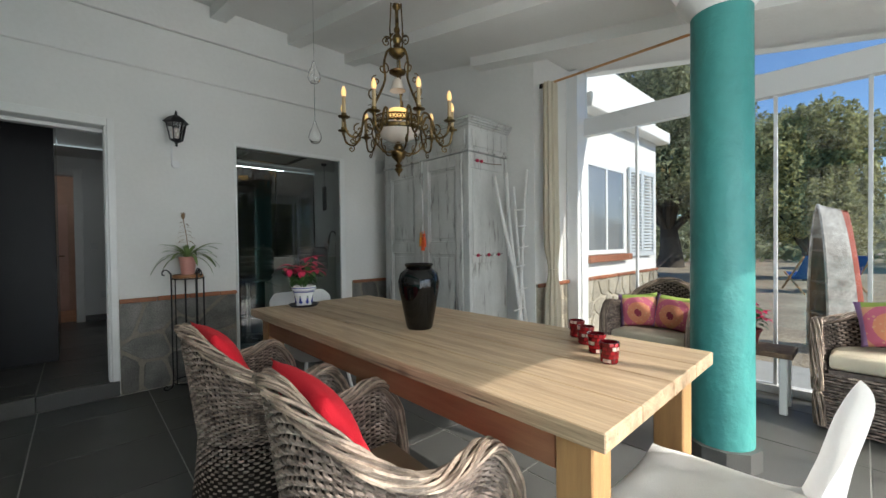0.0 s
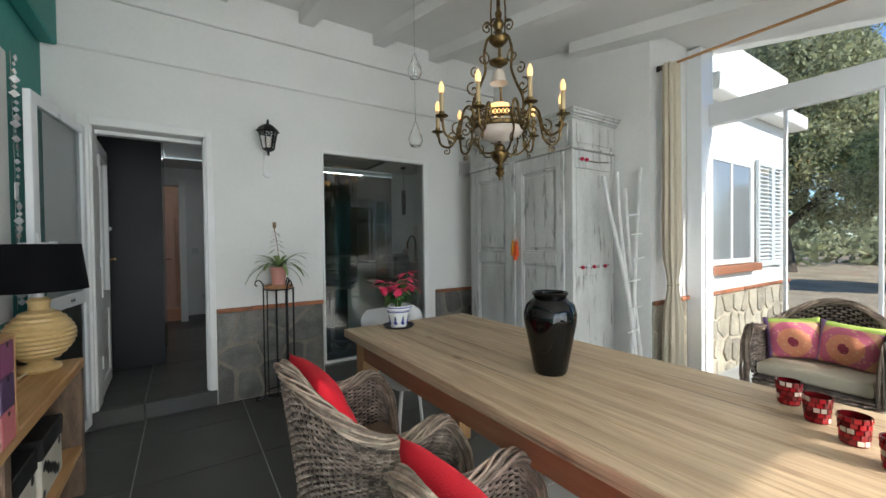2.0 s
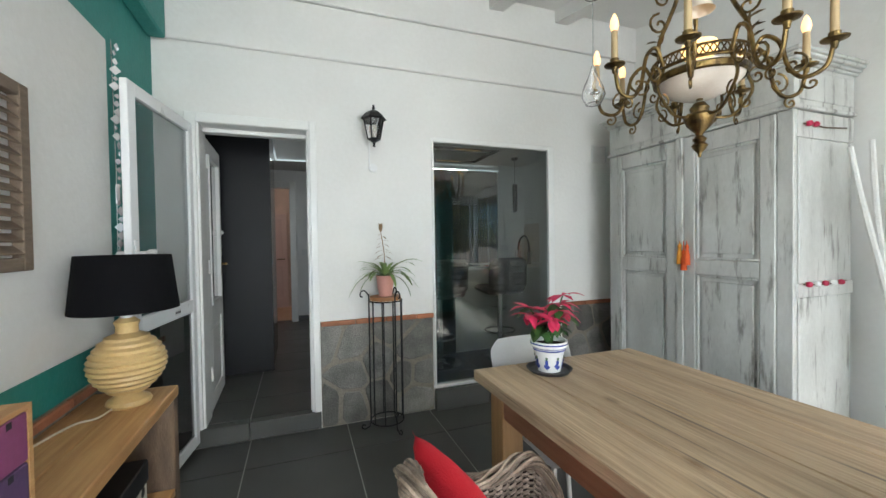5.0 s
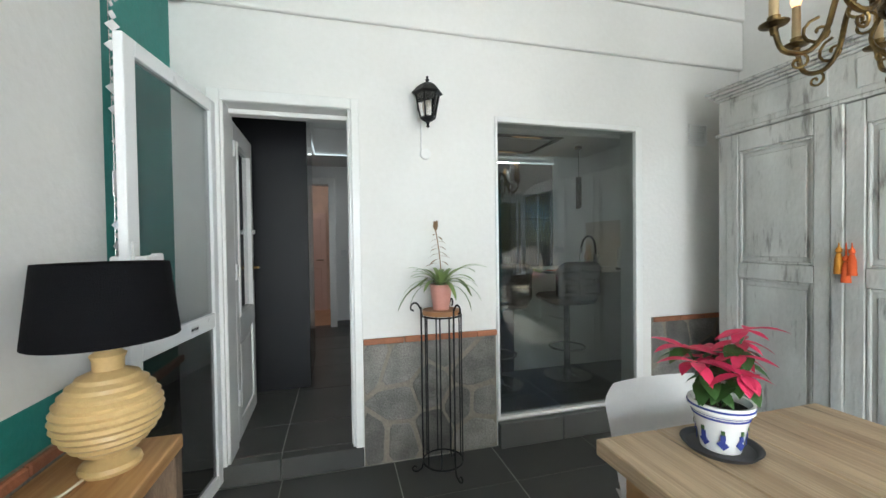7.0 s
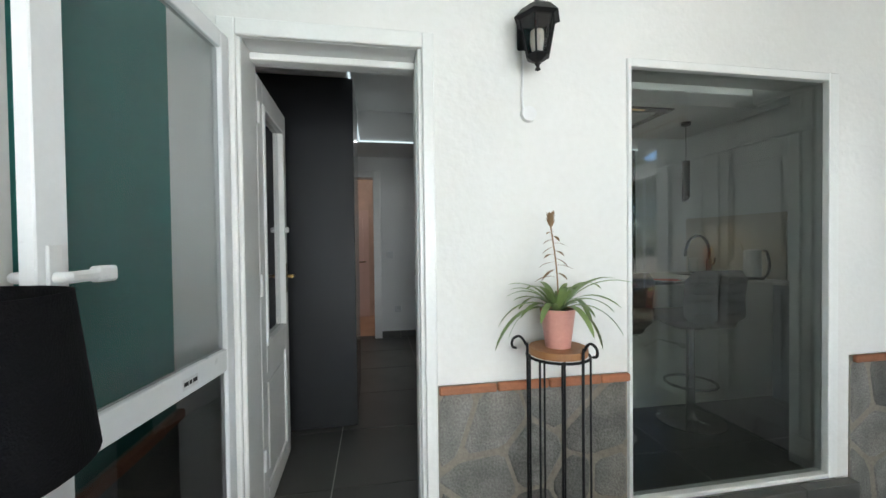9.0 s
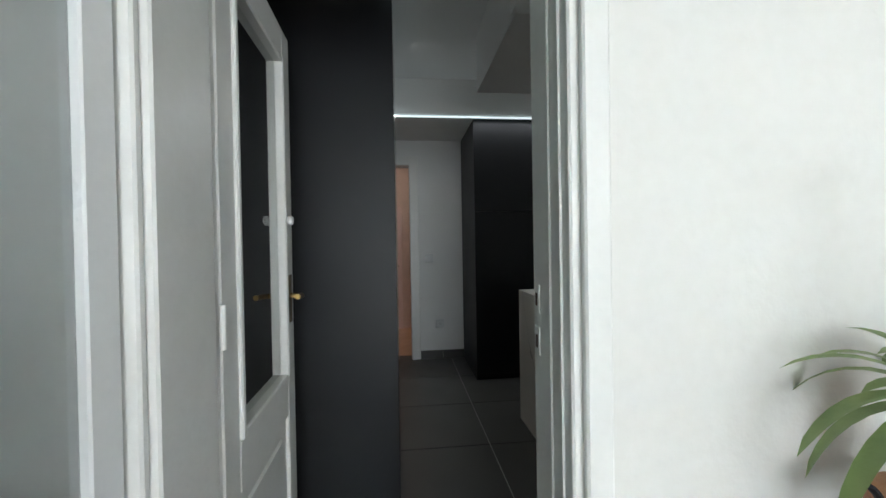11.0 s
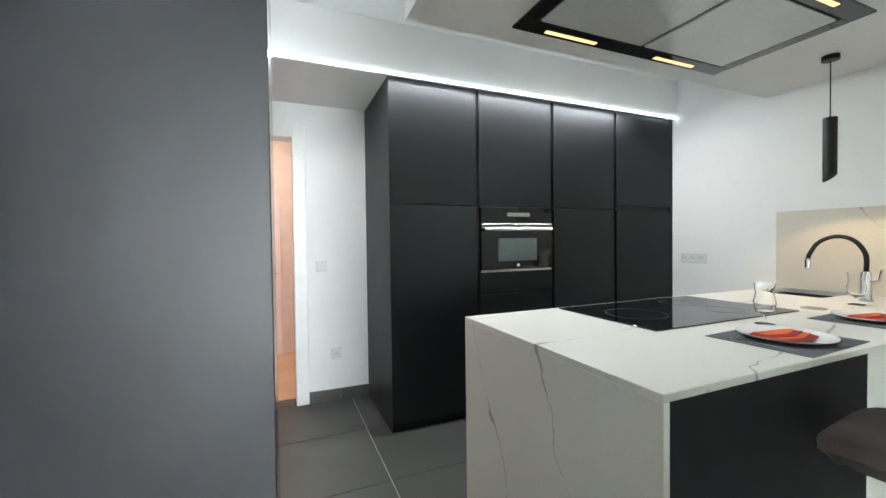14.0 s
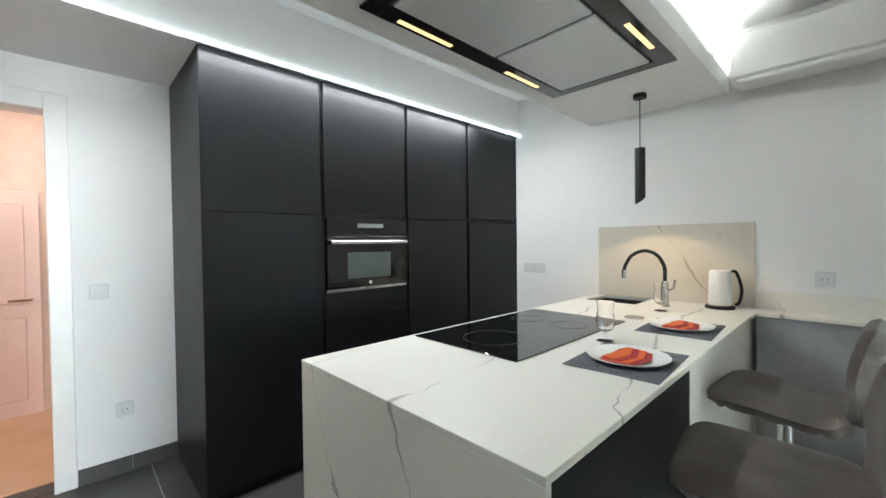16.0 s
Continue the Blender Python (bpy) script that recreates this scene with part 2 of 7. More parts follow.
def veined(name, colour, vein, rough=0.42, along=(0.5, 0.62, 0.6), period=0.62, phase=0.0):
    """Pale slab with a few thin slanting veins that wander and fade."""
    m = surface(name, colour, rough, second=tuple(c * 0.95 for c in colour), scale=2, fine=90, bump=0)
    n, link = m.node_tree.nodes, m.node_tree.links.new
    b = n["Principled BSDF"]

    def math_node(kind, one, two=None):
        q = n.new("ShaderNodeMath")
        q.operation = kind
        for k, v in ((0, one), (1, two)):
            if isinstance(v, (int, float)):
                q.inputs[k].default_value = v
            elif v is not None:
                link(v, q.inputs[k])
        return q.outputs[0]
    co, dot, wob, mask = n.new("ShaderNodeTexCoord"), n.new("ShaderNodeVectorMath"), n.new("ShaderNodeTexNoise"), n.new("ShaderNodeTexNoise")
    dot.operation = "DOT_PRODUCT"
    dot.inputs[1].default_value = along
    link(co.outputs["Object"], dot.inputs[0])
    for t, s, d in ((wob, 2.2, 6), (mask, 3.4, 4)):
        t.inputs["Scale"].default_value, t.inputs["Detail"].default_value = s, d
        link(co.outputs["Object"], t.inputs["Vector"])
    where = math_node("ADD", math_node("ADD", dot.outputs["Value"], phase), math_node("MULTIPLY", wob.outputs["Fac"], 0.34))
    off = math_node("ABSOLUTE", math_node("SUBTRACT", math_node("FRACT", math_node("DIVIDE", where, period)), 0.5))
    fade = n.new("ShaderNodeMapRange")
    fade.inputs["From Min"].default_value, fade.inputs["From Max"].default_value, fade.inputs["To Min"].default_value, fade.inputs["To Max"].default_value = 0.42, 0.66, 0.002, 0.022
    link(mask.outputs["Fac"], fade.inputs["Value"])
    thin = math_node("MAXIMUM", math_node("SUBTRACT", 1.0, math_node("DIVIDE", off, fade.outputs[0])), 0.0)
    mix = n.new("ShaderNodeMix")
    mix.data_type = "RGBA"
    link(thin, mix.inputs["Factor"]); link(b.inputs["Base Color"].links[0].from_socket, mix.inputs["A"])
    mix.inputs["B"].default_value = (*vein, 1)
    link(mix.outputs["Result"], b.inputs["Base Color"])
    return m


marble = veined("white_marble_slab", (0.74, 0.72, 0.66), (0.30, 0.29, 0.26), 0.42, (-0.15, 0.94, -0.337), 0.46, -0.074)
splash_marble = veined("cream_marble_splashback", (0.62, 0.58, 0.50), (0.36, 0.29, 0.20), 0.3, (0.0, 0.75, -0.66), 0.8, 0.2)
black_glass = surface("black_glass", (0.006, 0.006, 0.007), 0.04, bump=0, spec=0.6)
black_metal = surface("black_metal", (0.012, 0.012, 0.012), 0.4, metal=0.3, bump=0.05)
steel = surface("brushed_steel", (0.6, 0.6, 0.6), 0.25, metal=1.0, bump=0.02)
white_plastic = surface("white_plastic", (0.78, 0.78, 0.77), 0.35, second=(0.75, 0.75, 0.74), bump=0)
white_china = surface("white_china", (0.80, 0.80, 0.79), 0.15, second=(0.78, 0.78, 0.77), bump=0)
grey_velvet = surface("grey_brown_velvet", (0.105, 0.084, 0.072), 0.8, second=(0.06, 0.048, 0.042), scale=9, fine=200, bump=0.3, sheen=0.12, fine_mix=0.25, contrast=0.8)
grey_mat = surface("grey_woven_mat", (0.13, 0.14, 0.16), 0.85, fine=300, bump=0.4)
orange_cloth = surface("orange_napkin", (0.80, 0.16, 0.03), 0.8, second=(0.65, 0.10, 0.03), fine=300, bump=0.3)
red_cloth = surface("dark_red_napkin", (0.45, 0.025, 0.03), 0.8, fine=300, bump=0.3)
drink_glass = clear("drinking_glass")
peach_wall = surface("peach_wall", (0.80, 0.60, 0.50), 0.8, bump=0.1)
peach_floor = surface("peach_floor_tile", (0.72, 0.47, 0.30), 0.35, second=(0.62, 0.38, 0.23), scale=4, bump=0.1)
pale_wood = surface("pale_pink_paint", (0.80, 0.60, 0.54), 0.5, second=(0.76, 0.56, 0.50), scale=3, bump=0.05)
brass = surface("aged_brass", (0.27, 0.18, 0.07), 0.36, metal=1.0, second=(0.09, 0.06, 0.03), scale=30, fine=120, bump=0.3, contrast=0.8)


# the veranda shell ------------------------------------------------------------
WALL_Y, KFLOOR, TEALX, SIDEX, GLASSX, FRONT = 4.115, 0.115, -0.16, 3.56, 4.29, -0.87


def roof_z(y):
    return 2.83 + 0.19 * (y - 2.28)


setting("floor_slab", boxes(((-0.4, -1.0, -0.12), (4.36, WALL_Y + 0.1, -0.004))), grout, "pale grout bed under the grey veranda floor tiles", "floor")
setting("kitchen_floor_slab", boxes(((-0.9, WALL_Y + 0.061, -0.1), (4.0, 7.6, KFLOOR - 0.004)), ((-0.9, 7.6, -0.1), (1.6, 10.5, KFLOOR - 0.01))), grout, "grout bed under the grey kitchen floor tiles", "floor")
DX0, DX1, DZ = 0.045, 0.740, 2.075
WX0, WX1, WZ0, WZ1 = 1.59, 2.682, 0.155, 2.055
YB = 4.33
setting("wall_north", boxes(((-0.6, WALL_Y, -0.1), (DX0, YB, 3.4)), ((DX0, WALL_Y, DZ), (DX1, YB, 3.4)), ((DX1, WALL_Y, -0.1), (WX0, YB, 3.4)),
                            ((WX0, WALL_Y, WZ1), (WX1, YB, 3.4)), ((WX0, WALL_Y, -0.1), (WX1, WALL_Y + 0.06, WZ0 - 0.02)), ((WX1, WALL_Y, -0.1), (3.9, YB, 3.4))),
        white_wall, "rough white rendered house wall between veranda and kitchen", "wall")
bm = bmesh.new()
bbox(bm, (TEALX + 0.004, WALL_Y - 0.035, 2.515), (SIDEX, WALL_Y - 0.002, 2.87), 0.012, 2)
setting("trim", bm, white_wall, "white plaster ledge running along the house wall", "trim")
bm = bmesh.new()
bbox(bm, (TEALX + 0.004, WALL_Y - 0.05, 2.872), (SIDEX, WALL_Y - 0.002, 3.2), 0.006)
setting("trim", bm, white_wall, "white plaster upper band under the veranda ceiling", "trim")
setting("wall_west", boxes(((-0.46, -1.0, -0.1), (TEALX, WALL_Y, 3.4))), teal_dark, "dark teal painted side wall of the veranda", "wall")
setting("wall_panel", boxes(((TEALX, -0.8, 0.86), (TEALX + 0.006, 3.50, 2.20))), white_wall, "white plaster field on the teal side wall", "wall")
setting("trim", boxes(((TEALX, -0.95, 2.49), (TEALX + 0.09, WALL_Y - 0.05, 3.3)), bevel=0.01), teal_dark, "teal painted beam along the side wall", "trim")
setting("wall_east", boxes(((SIDEX, 2.28, -0.1), (SIDEX + 0.34, WALL_Y, 3.4))), white_wall, "white rendered wall behind the wardrobe", "wall")
setting("wall_house", boxes(((SIDEX + 0.34, 2.28, -0.3), (6.60, 2.55, 3.12)), ((6.33, 2.55, -0.3), (6.60, 9.5, 3.12))), white_wall, "sunlit white outer wall of the house", "wall")

# sloping ceiling, its beams
bm = bmesh.new()
y0, y1 = FRONT - 0.25, WALL_Y - 0.002
prism(bm, [(y0, roof_z(y0)), (y1, roof_z(y1)), (y1, roof_z(y1) + 0.12), (y0, roof_z(y0) + 0.12)], SIDEX - TEALX, "x")
bmesh.ops.translate(bm, verts=bm.verts, vec=(TEALX, 0, 0))
setting("ceiling", bm, ceiling_white, "sloping white painted veranda ceiling", "ceiling")
bm = bmesh.new()
y1 = 2.278
prism(bm, [(y0, roof_z(y0)), (y1, roof_z(y1)), (y1, roof_z(y1) + 0.12), (y0, roof_z(y0) + 0.12)], 4.42 - SIDEX, "x")
bmesh.ops.translate(bm, verts=bm.verts, vec=(SIDEX, 0, 0))
setting("ceiling", bm, ceiling_white, "sloping white ceiling over the glazed sunroom", "ceiling")
for x0, x1, d in ((0.10, 0.22, 0.10), (0.76, 0.88, 0.10), (1.41, 1.53, 0.10), (2.07, 2.19, 0.10), (2.68, 2.80, 0.10), (3.40, 3.559, 0.09)):
    y1 = WALL_Y - 0.052 if x0 < 3 else 2.9
    bm = bmesh.new()
    prism(bm, [(y0 + .1, roof_z(y0 + .1) - d), (y1, roof_z(y1) - d), (y1, roof_z(y1) - 0.001), (y0 + .1, roof_z(y0 + .1) - 0.001)], x1 - x0, "x")
    bmesh.ops.translate(bm, verts=bm.verts, vec=(x0, 0, 0))
    tagged(part("ceiling_beam", bm, ceiling_white), "white painted ceiling beam sloping down from the house wall", "beam", "veranda beams", "structure")

# glazed side and front of the sunroom
def frame_bar(a, b):
    return part("window_frame", boxes((a, b), bevel=0.004), upvc)


glazing = tagged(new("window_east"), "white framed glazed side of the sunroom with clear panes", "window", "", "structure")
for a, b in (((4.12, 2.16, 0), (4.33, 2.277, 2.80)), ((4.25, FRONT + 0.05, 2.17), (4.33, 2.16, 2.345)), ((4.25, FRONT + .05, 0.0), (4.33, 2.16, 0.06)),
             ((4.25, FRONT - 0.03, 0), (4.33, FRONT + 0.05, 2.2))):
    frame_bar(a, b).parent = glazing
for y in (1.67, 1.19, 0.70, 0.23, -0.25):
    part("window_frame", boxes(((4.275, y - 0.011, 0.06), (4.305, y + 0.011, 2.17)), bevel=0.002), upvc, glazing)
for a, b in zip((2.16, 1.659, 1.179, 0.689, 0.219, -0.261), (1.681, 1.201, 0.711, 0.241, -0.239, FRONT + 0.05)):
    p = part("pane", boxes(((4.287, b, 0.06), (4.293, a, 2.17))), pane_glass, glazing)
    p.visible_shadow = False
bm = bmesh.new()
prism(bm, [(-0.1, 2.35), (2.16, 2.35), (2.16, roof_z(2.16)), (-0.1, roof_z(-0.1))], 0.006, "x")
bmesh.ops.translate(bm, verts=bm.verts, vec=(4.287, 0, 0))
p = part("pane", bm, pane_glass, glazing)
p.visible_shadow = False

front = tagged(new("window_south"), "white framed glazed front of the sunroom", "window", "", "structure")
for a, b in (((TEALX, FRONT - 0.03, 2.05), (4.249, FRONT + 0.05, 2.22)), ((TEALX, FRONT - 0.03, 0), (4.249, FRONT + 0.05, 0.06))):
    part("window_frame", boxes((a, b), bevel=0.004), upvc, front)
for x in (0.0, 0.7, 1.4, 2.1, 2.8, 3.5, 4.16):
    part("window_frame", boxes(((x - 0.02, FRONT - 0.01, 0.06), (x + 0.02, FRONT + 0.03, 2.05)), bevel=0.002), upvc, front)
    p = part("pane", boxes(((x + 0.021, FRONT + 0.007, 0.06), (min(x + 0.679, 4.24), FRONT + 0.013, 2.05))), pane_glass, front)
    p.visible_shadow = False

rust = surface("dark_rust", (0.06, 0.025, 0.015), 0.8, bump=0.2)
# door surround and the fixed kitchen pane
door_frame = tagged(new("door_1"), "white painted wooden door surround with chipped paint", "door frame", "", "structure")
for a, b in (((0.0, WALL_Y - 0.018, KFLOOR), (0.062, WALL_Y + 0.0, 2.09)), ((0.722, WALL_Y - 0.018, KFLOOR), (0.768, WALL_Y, 2.09)), ((0.062, WALL_Y - 0.018, 2.03), (0.722, WALL_Y, 2.09)),
             ((DX0, WALL_Y + 0.002, KFLOOR), (0.075, 4.30, DZ)), ((0.706, WALL_Y + 0.002, KFLOOR), (DX1, 4.30, DZ)), ((0.075, WALL_Y + 0.002, 2.03), (0.706, 4.30, DZ)),
             ((0.075, 4.22, 2.0), (0.706, 4.29, 2.028)), ((0.7045, 4.15, KFLOOR), (0.7055, 4.20, 2.0))):
    part("door_frame", boxes((a, b), bevel=0.004), white_paint, door_frame)
for z in (1.06, 1.145):
    part("strike_plate", boxes(((0.7035, 4.262, z - 0.005), (0.7055, 4.288, z + 0.05)), bevel=0.0), white_paint, door_frame)
    part("latch_hole", boxes(((0.7028, 4.270, z + 0.008), (0.7034, 4.280, z + 0.034)), bevel=0.0), rust, door_frame)
kw = tagged(new("window_1"), "fixed kitchen pane in a thin white frame", "window", "", "structure")
for a, b in (((WX0, WALL_Y - 0.012, WZ0), (WX0 + 0.018, WALL_Y + 0.05, WZ1)), ((WX1 - 0.055, WALL_Y - 0.012, WZ0), (WX1, WALL_Y + 0.05, WZ1)),
             ((WX0 + 0.018, WALL_Y - 0.012, WZ1 - 0.035), (WX1 - 0.055, WALL_Y + 0.05, WZ1)), ((WX0 + 0.018, WALL_Y - 0.012, WZ0), (WX1 - 0.055, WALL_Y + 0.05, WZ0 + 0.022))):
    part("window_frame", boxes((a, b), bevel=0.003), white_paint, kw)
part("pane", boxes(((WX0 + 0.018, WALL_Y + 0.018, WZ0 + 0.022), (WX1 - 0.055, WALL_Y + 0.026, WZ1 - 0.035))), tinted_glass, kw)

# column
col = thing("column", pose(2.96, 0.76, 0), "round teal painted column with blistered plaster and tiled foot", "column", "", "structure")
part("shaft", lathe(bmesh.new(), [(0.137, 0.0), (0.139, 0.1), (0.137, 0.8), (0.135, 1.6), (0.133, 2.30)], 48), teal, col, smooth=True)
part("plinth", cyl(bmesh.new(), (0, 0, 0), 0.168, 0.168, 0.105, 10), tile_grey, col, "grey tiles round the column's foot")
part("capital", boxes(((-0.2, -0.2, 2.36), (0.2, 0.2, 2.55)), bevel=0.02), ceiling_white, col, "white square capital")
part("collar", lathe(bmesh.new(), [(0.134, 2.27), (0.15, 2.30), (0.19, 2.34), (0.20, 2.37), (0, 2.37)], 32), ceiling_white, col, smooth=True)

# the kitchen shell ------------------------------------------------------------
KX = 3.58
setting("wall_kitchen_east", boxes(((KX, YB, 0), (KX + 0.3, 7.8, 2.9))), kitchen_wall, "smooth white kitchen side wall", "wall")
setting("wall_kitchen_back", boxes(((0.54, 7.503, 0), (KX, 7.65, 2.9)), ((-0.8, 7.503, 0), (-0.24, 7.65, 2.9)), ((-0.24, 7.503, 2.10), (0.54, 7.65, 2.9))), kitchen_wall, "smooth white kitchen back wall with a doorway", "wall")
setting("wall_kitchen_west", boxes(((-0.6, YB, 0), (-0.27, 7.503, 2.9))), kitchen_wall, "smooth white kitchen wall beside the door", "wall")
setting("ceiling_kitchen", boxes(((-0.6, YB, 2.66), (3.9, 7.65, 2.8))), kitchen_wall, "recessed white kitchen ceiling", "ceiling")
setting("ceiling_soffit", boxes(((-0.27, YB, 2.345), (0.385, 7.503, 2.659)), ((0.385, 6.755, 2.345), (KX, 7.503, 2.659))), kitchen_wall, "lowered white soffit round the kitchen ceiling", "ceiling")
setting("ceiling_canopy", boxes(((0.95, 5.19, 2.29), (KX, 6.08, 2.33)), ((0.95, 5.27, 2.33), (KX, 6.08, 2.659)), ((0.95, 5.19, 2.33), (KX, 5.20, 2.39))), kitchen_wall, "lowered white ceiling box over the island", "ceiling")
setting("wall_hall", boxes(((-0.8, 10.2, 0), (1.5, 10.35, 2.9)), ((-0.95, 7.65, 0), (-0.8, 10.2, 2.9)), ((1.4, 7.65, 0), (1.55, 10.2, 2.9)), ((-0.8, 7.65, 2.6), (1.4, 10.2, 2.75))), kitchen_wall, "pale hall walls beyond the kitchen doorway", "wall")


# kitchen: tall units ----------------------------------------------------------
K0 = KFLOOR


def door_panel(name, parent, a, b, mat=None, label=""):
    return part(name, boxes((a, b), bevel=0.0025), mat or anthracite, parent, label)


def tall_unit(x0, x1, cuts, label, name="tall_cabinet"):
    """A tall unit against the back wall; cuts are the heights of the joints between its fronts."""
    u = thing(name, pose(x0, 6.79, K0), label, "cabinet", "tall kitchen units")
    w, top = x1 - x0, 2.343 - K0
    part("body", boxes(((0, 0.022, 0.0), (w, 0.71, top))), black_gap if x0 > 1.1 else anthracite, u)
    levels = [0.05] + [c - K0 for c in cuts] + [top - 0.002]
    for z0, z1 in zip(levels, levels[1:]):
        door_panel("front", u, (0.0, 0, z0 + 0.0015), (w, 0.021, z1 - 0.0015))
    part("plinth", boxes(((0, 0.03, 0), (w, 0.04, 0.049))), black_gap, u)
    return u


u1 = tall_unit(1.06, 1.662, (1.556,), "tall matt anthracite cabinet with two doors, end of the row")
tagged(part("side_panel", boxes(((-0.002, 0, 0), (-0.0005, 0.71, 2.228))), anthracite, u1))
u2 = tall_unit(1.690, 2.284, (0.785, 0.945, 1.101, 1.552), "tall matt anthracite oven housing with drawers below", "oven_housing")
u3 = tall_unit(2.312, 2.905, (1.556,), "tall matt anthracite cabinet with two plain doors")
u4 = tall_unit(2.935, 3.545, (1.548, 1.586), "tall matt anthracite fridge housing with a recessed grip", "fridge_housing")
for x0, x1 in ((1.662, 1.690), (2.284, 2.312), (2.905, 2.935)):
    tagged(part("grip_channel", boxes(((x0, 6.815, K0), (x1, 6.83, 2.343))), black_gap), "black recessed grip channel between two tall cabinets", "trim", "", "structure")
tagged(part("filler", boxes(((3.545, 6.79, K0), (3.579, 6.81, 2.343))), anthracite), "anthracite filler strip at the wall", "trim", "", "structure")
for o in u2.children:
    if o.name.startswith("front") and abs(o.bound_box[0][2] - (1.101 - K0 + 0.0015)) < 0.003:
        bpy.data.objects.remove(o)
        break
for o in list(u4.children):
    if o.name.startswith("front") and o.dimensions.z < 0.06:
        bpy.data.objects.remove(o)

oven = thing("built_in_oven", pose(1.690, 6.79, 1.101), "black glass built-in compact oven with steel handle bar", "oven")
part("door", boxes(((0.003, -0.012, 0.02), (0.591, 0.02, 0.335)), bevel=0.002), black_glass, oven)
part("control_panel", boxes(((0.003, -0.010, 0.340), (0.591, 0.02, 0.448)), bevel=0.002), black_glass, oven)
part("vent_strip", boxes(((0.003, -0.004, 0.001), (0.591, 0.02, 0.017))), steel, oven, "steel strip under the oven door")
part("door_glass", boxes(((0.135, -0.0135, 0.075), (0.455, -0.0125, 0.235)), bevel=0.0), surface("oven_window", (0.16, 0.19, 0.18), 0.06, bump=0), oven, "pale reflecting oven window")
part("handle", boxes(((0.015, -0.045, 0.285), (0.579, -0.028, 0.31)), bevel=0.004), steel, oven, "flat steel handle bar")
for x in (0.04, 0.54):
    part("handle_post", boxes(((x, -0.03, 0.290), (x + 0.014, -0.01, 0.305))), steel, oven)
part("display", boxes(((0.21, -0.0115, 0.388), (0.40, -0.0105, 0.415))), surface("oven_display", (0.35, 0.36, 0.36), 0.2, bump=0), oven, "pale display")
part("badge", lathe(bmesh.new(), [(0, 0), (0.011, 0), (0.011, 0.002), (0, 0.002)], 16), white_plastic, oven, at=pose(0.297, -0.0125, 0.045, 90))

# tall unit beside the door
side = thing("tall_side_cabinet", pose(-0.268, 5.18, K0), "tall matt anthracite cabinet end panel near the kitchen door", "cabinet")
part("body", boxes(((0, 0.022, 0.0), (0.656, 0.68, 2.228))), anthracite, side)
part("end_panel", boxes(((0.0, 0.0, 0.004), (0.678, 0.02, 2.228)), bevel=0.002), anthracite, side)
part("front", boxes(((0.658, 0.022, 0.05), (0.678, 0.68, 2.226)), bevel=0.002), surface("satin_anthracite", (0.012, 0.0125, 0.014), 0.14, bump=0), side, "satin anthracite door that mirrors the room")

# island -----------------------------------------------------------------------
isl = thing("kitchen_island", pose(1.205, 5.033, K0), "kitchen island in white veined marble with an anthracite back", "kitchen island")
TOP = 0.858
part("worktop", boxes(((0, 0, TOP - 0.02), (2.05, 1.009, TOP)), ((2.05, 0, TOP - 0.02), (2.36, 0.60, TOP)), ((2.05, 0.93, TOP - 0.02), (2.36, 1.009, TOP)), bevel=0.0015), marble, isl, "white veined marble slab with a sink cut-out")
part("end_slab", boxes(((0, 0, 0), (0.02, 1.009, TOP - 0.0205)), bevel=0.0015), marble, isl, "veined marble waterfall end")
part("back_panel", boxes(((0.0205, 0.012, 0.0), (0.938, 0.03, TOP - 0.021))), anthracite, isl, "anthracite panel")
part("back_panel", boxes(((0.939, 0.03, 0.0), (2.30, 0.05, TOP - 0.021))), marble, isl, "veined marble panel")
part("base_units", boxes(((0.0205, 0.31, 0.0), (1.85, 0.985, TOP - 0.021))), anthracite, isl)
sink = thing("sink", pose(3.255, 5.633, K0 + TOP), "black undermount kitchen sink", "sink")
bm = boxes(((0.004, 0.004, -0.17), (0.316, 0.326, -0.16)), ((0.0, 0.0, -0.17), (0.004, 0.33, -0.02)), ((0.312, 0.004, -0.17), (0.316, 0.33, -0.02)), ((0.004, 0.0, -0.17), (0.316, 0.004, -0.02)), ((0.004, 0.326, -0.17), (0.312, 0.33, -0.02)))
part("bowl", bm, black_metal, sink)
part("drain", cyl(bmesh.new(), (0.16, 0.16, -0.16), 0.04, 0.04, 0.004), steel, sink)
side_top = thing("side_worktop", pose(3.40, 4.45, K0), "white marble worktop along the kitchen side wall", "worktop")
part("worktop", boxes(((0, 0, TOP - 0.02), (0.179, 0.582, TOP)), bevel=0.0015), marble, side_top)
part("front_panel", boxes(((0.018, 0.0, 0.0), (0.032, 0.582, TOP - 0.021))), surface("pale_grey_laminate", (0.36, 0.37, 0.39), 0.35, bump=0), side_top, "pale grey front panel")
part("upstand", boxes(((0.168, 0.0, TOP), (0.179, 0.605, TOP + 0.105)), bevel=0.001), marble, side_top, "low marble upstand")
tagged(part("splashback", boxes(((3.566, 5.06, 0.975), (3.579, 6.015, 1.492)), bevel=0.001), splash_marble), "cream marble splashback with brown veins behind the sink", "splashback", "", "structure")

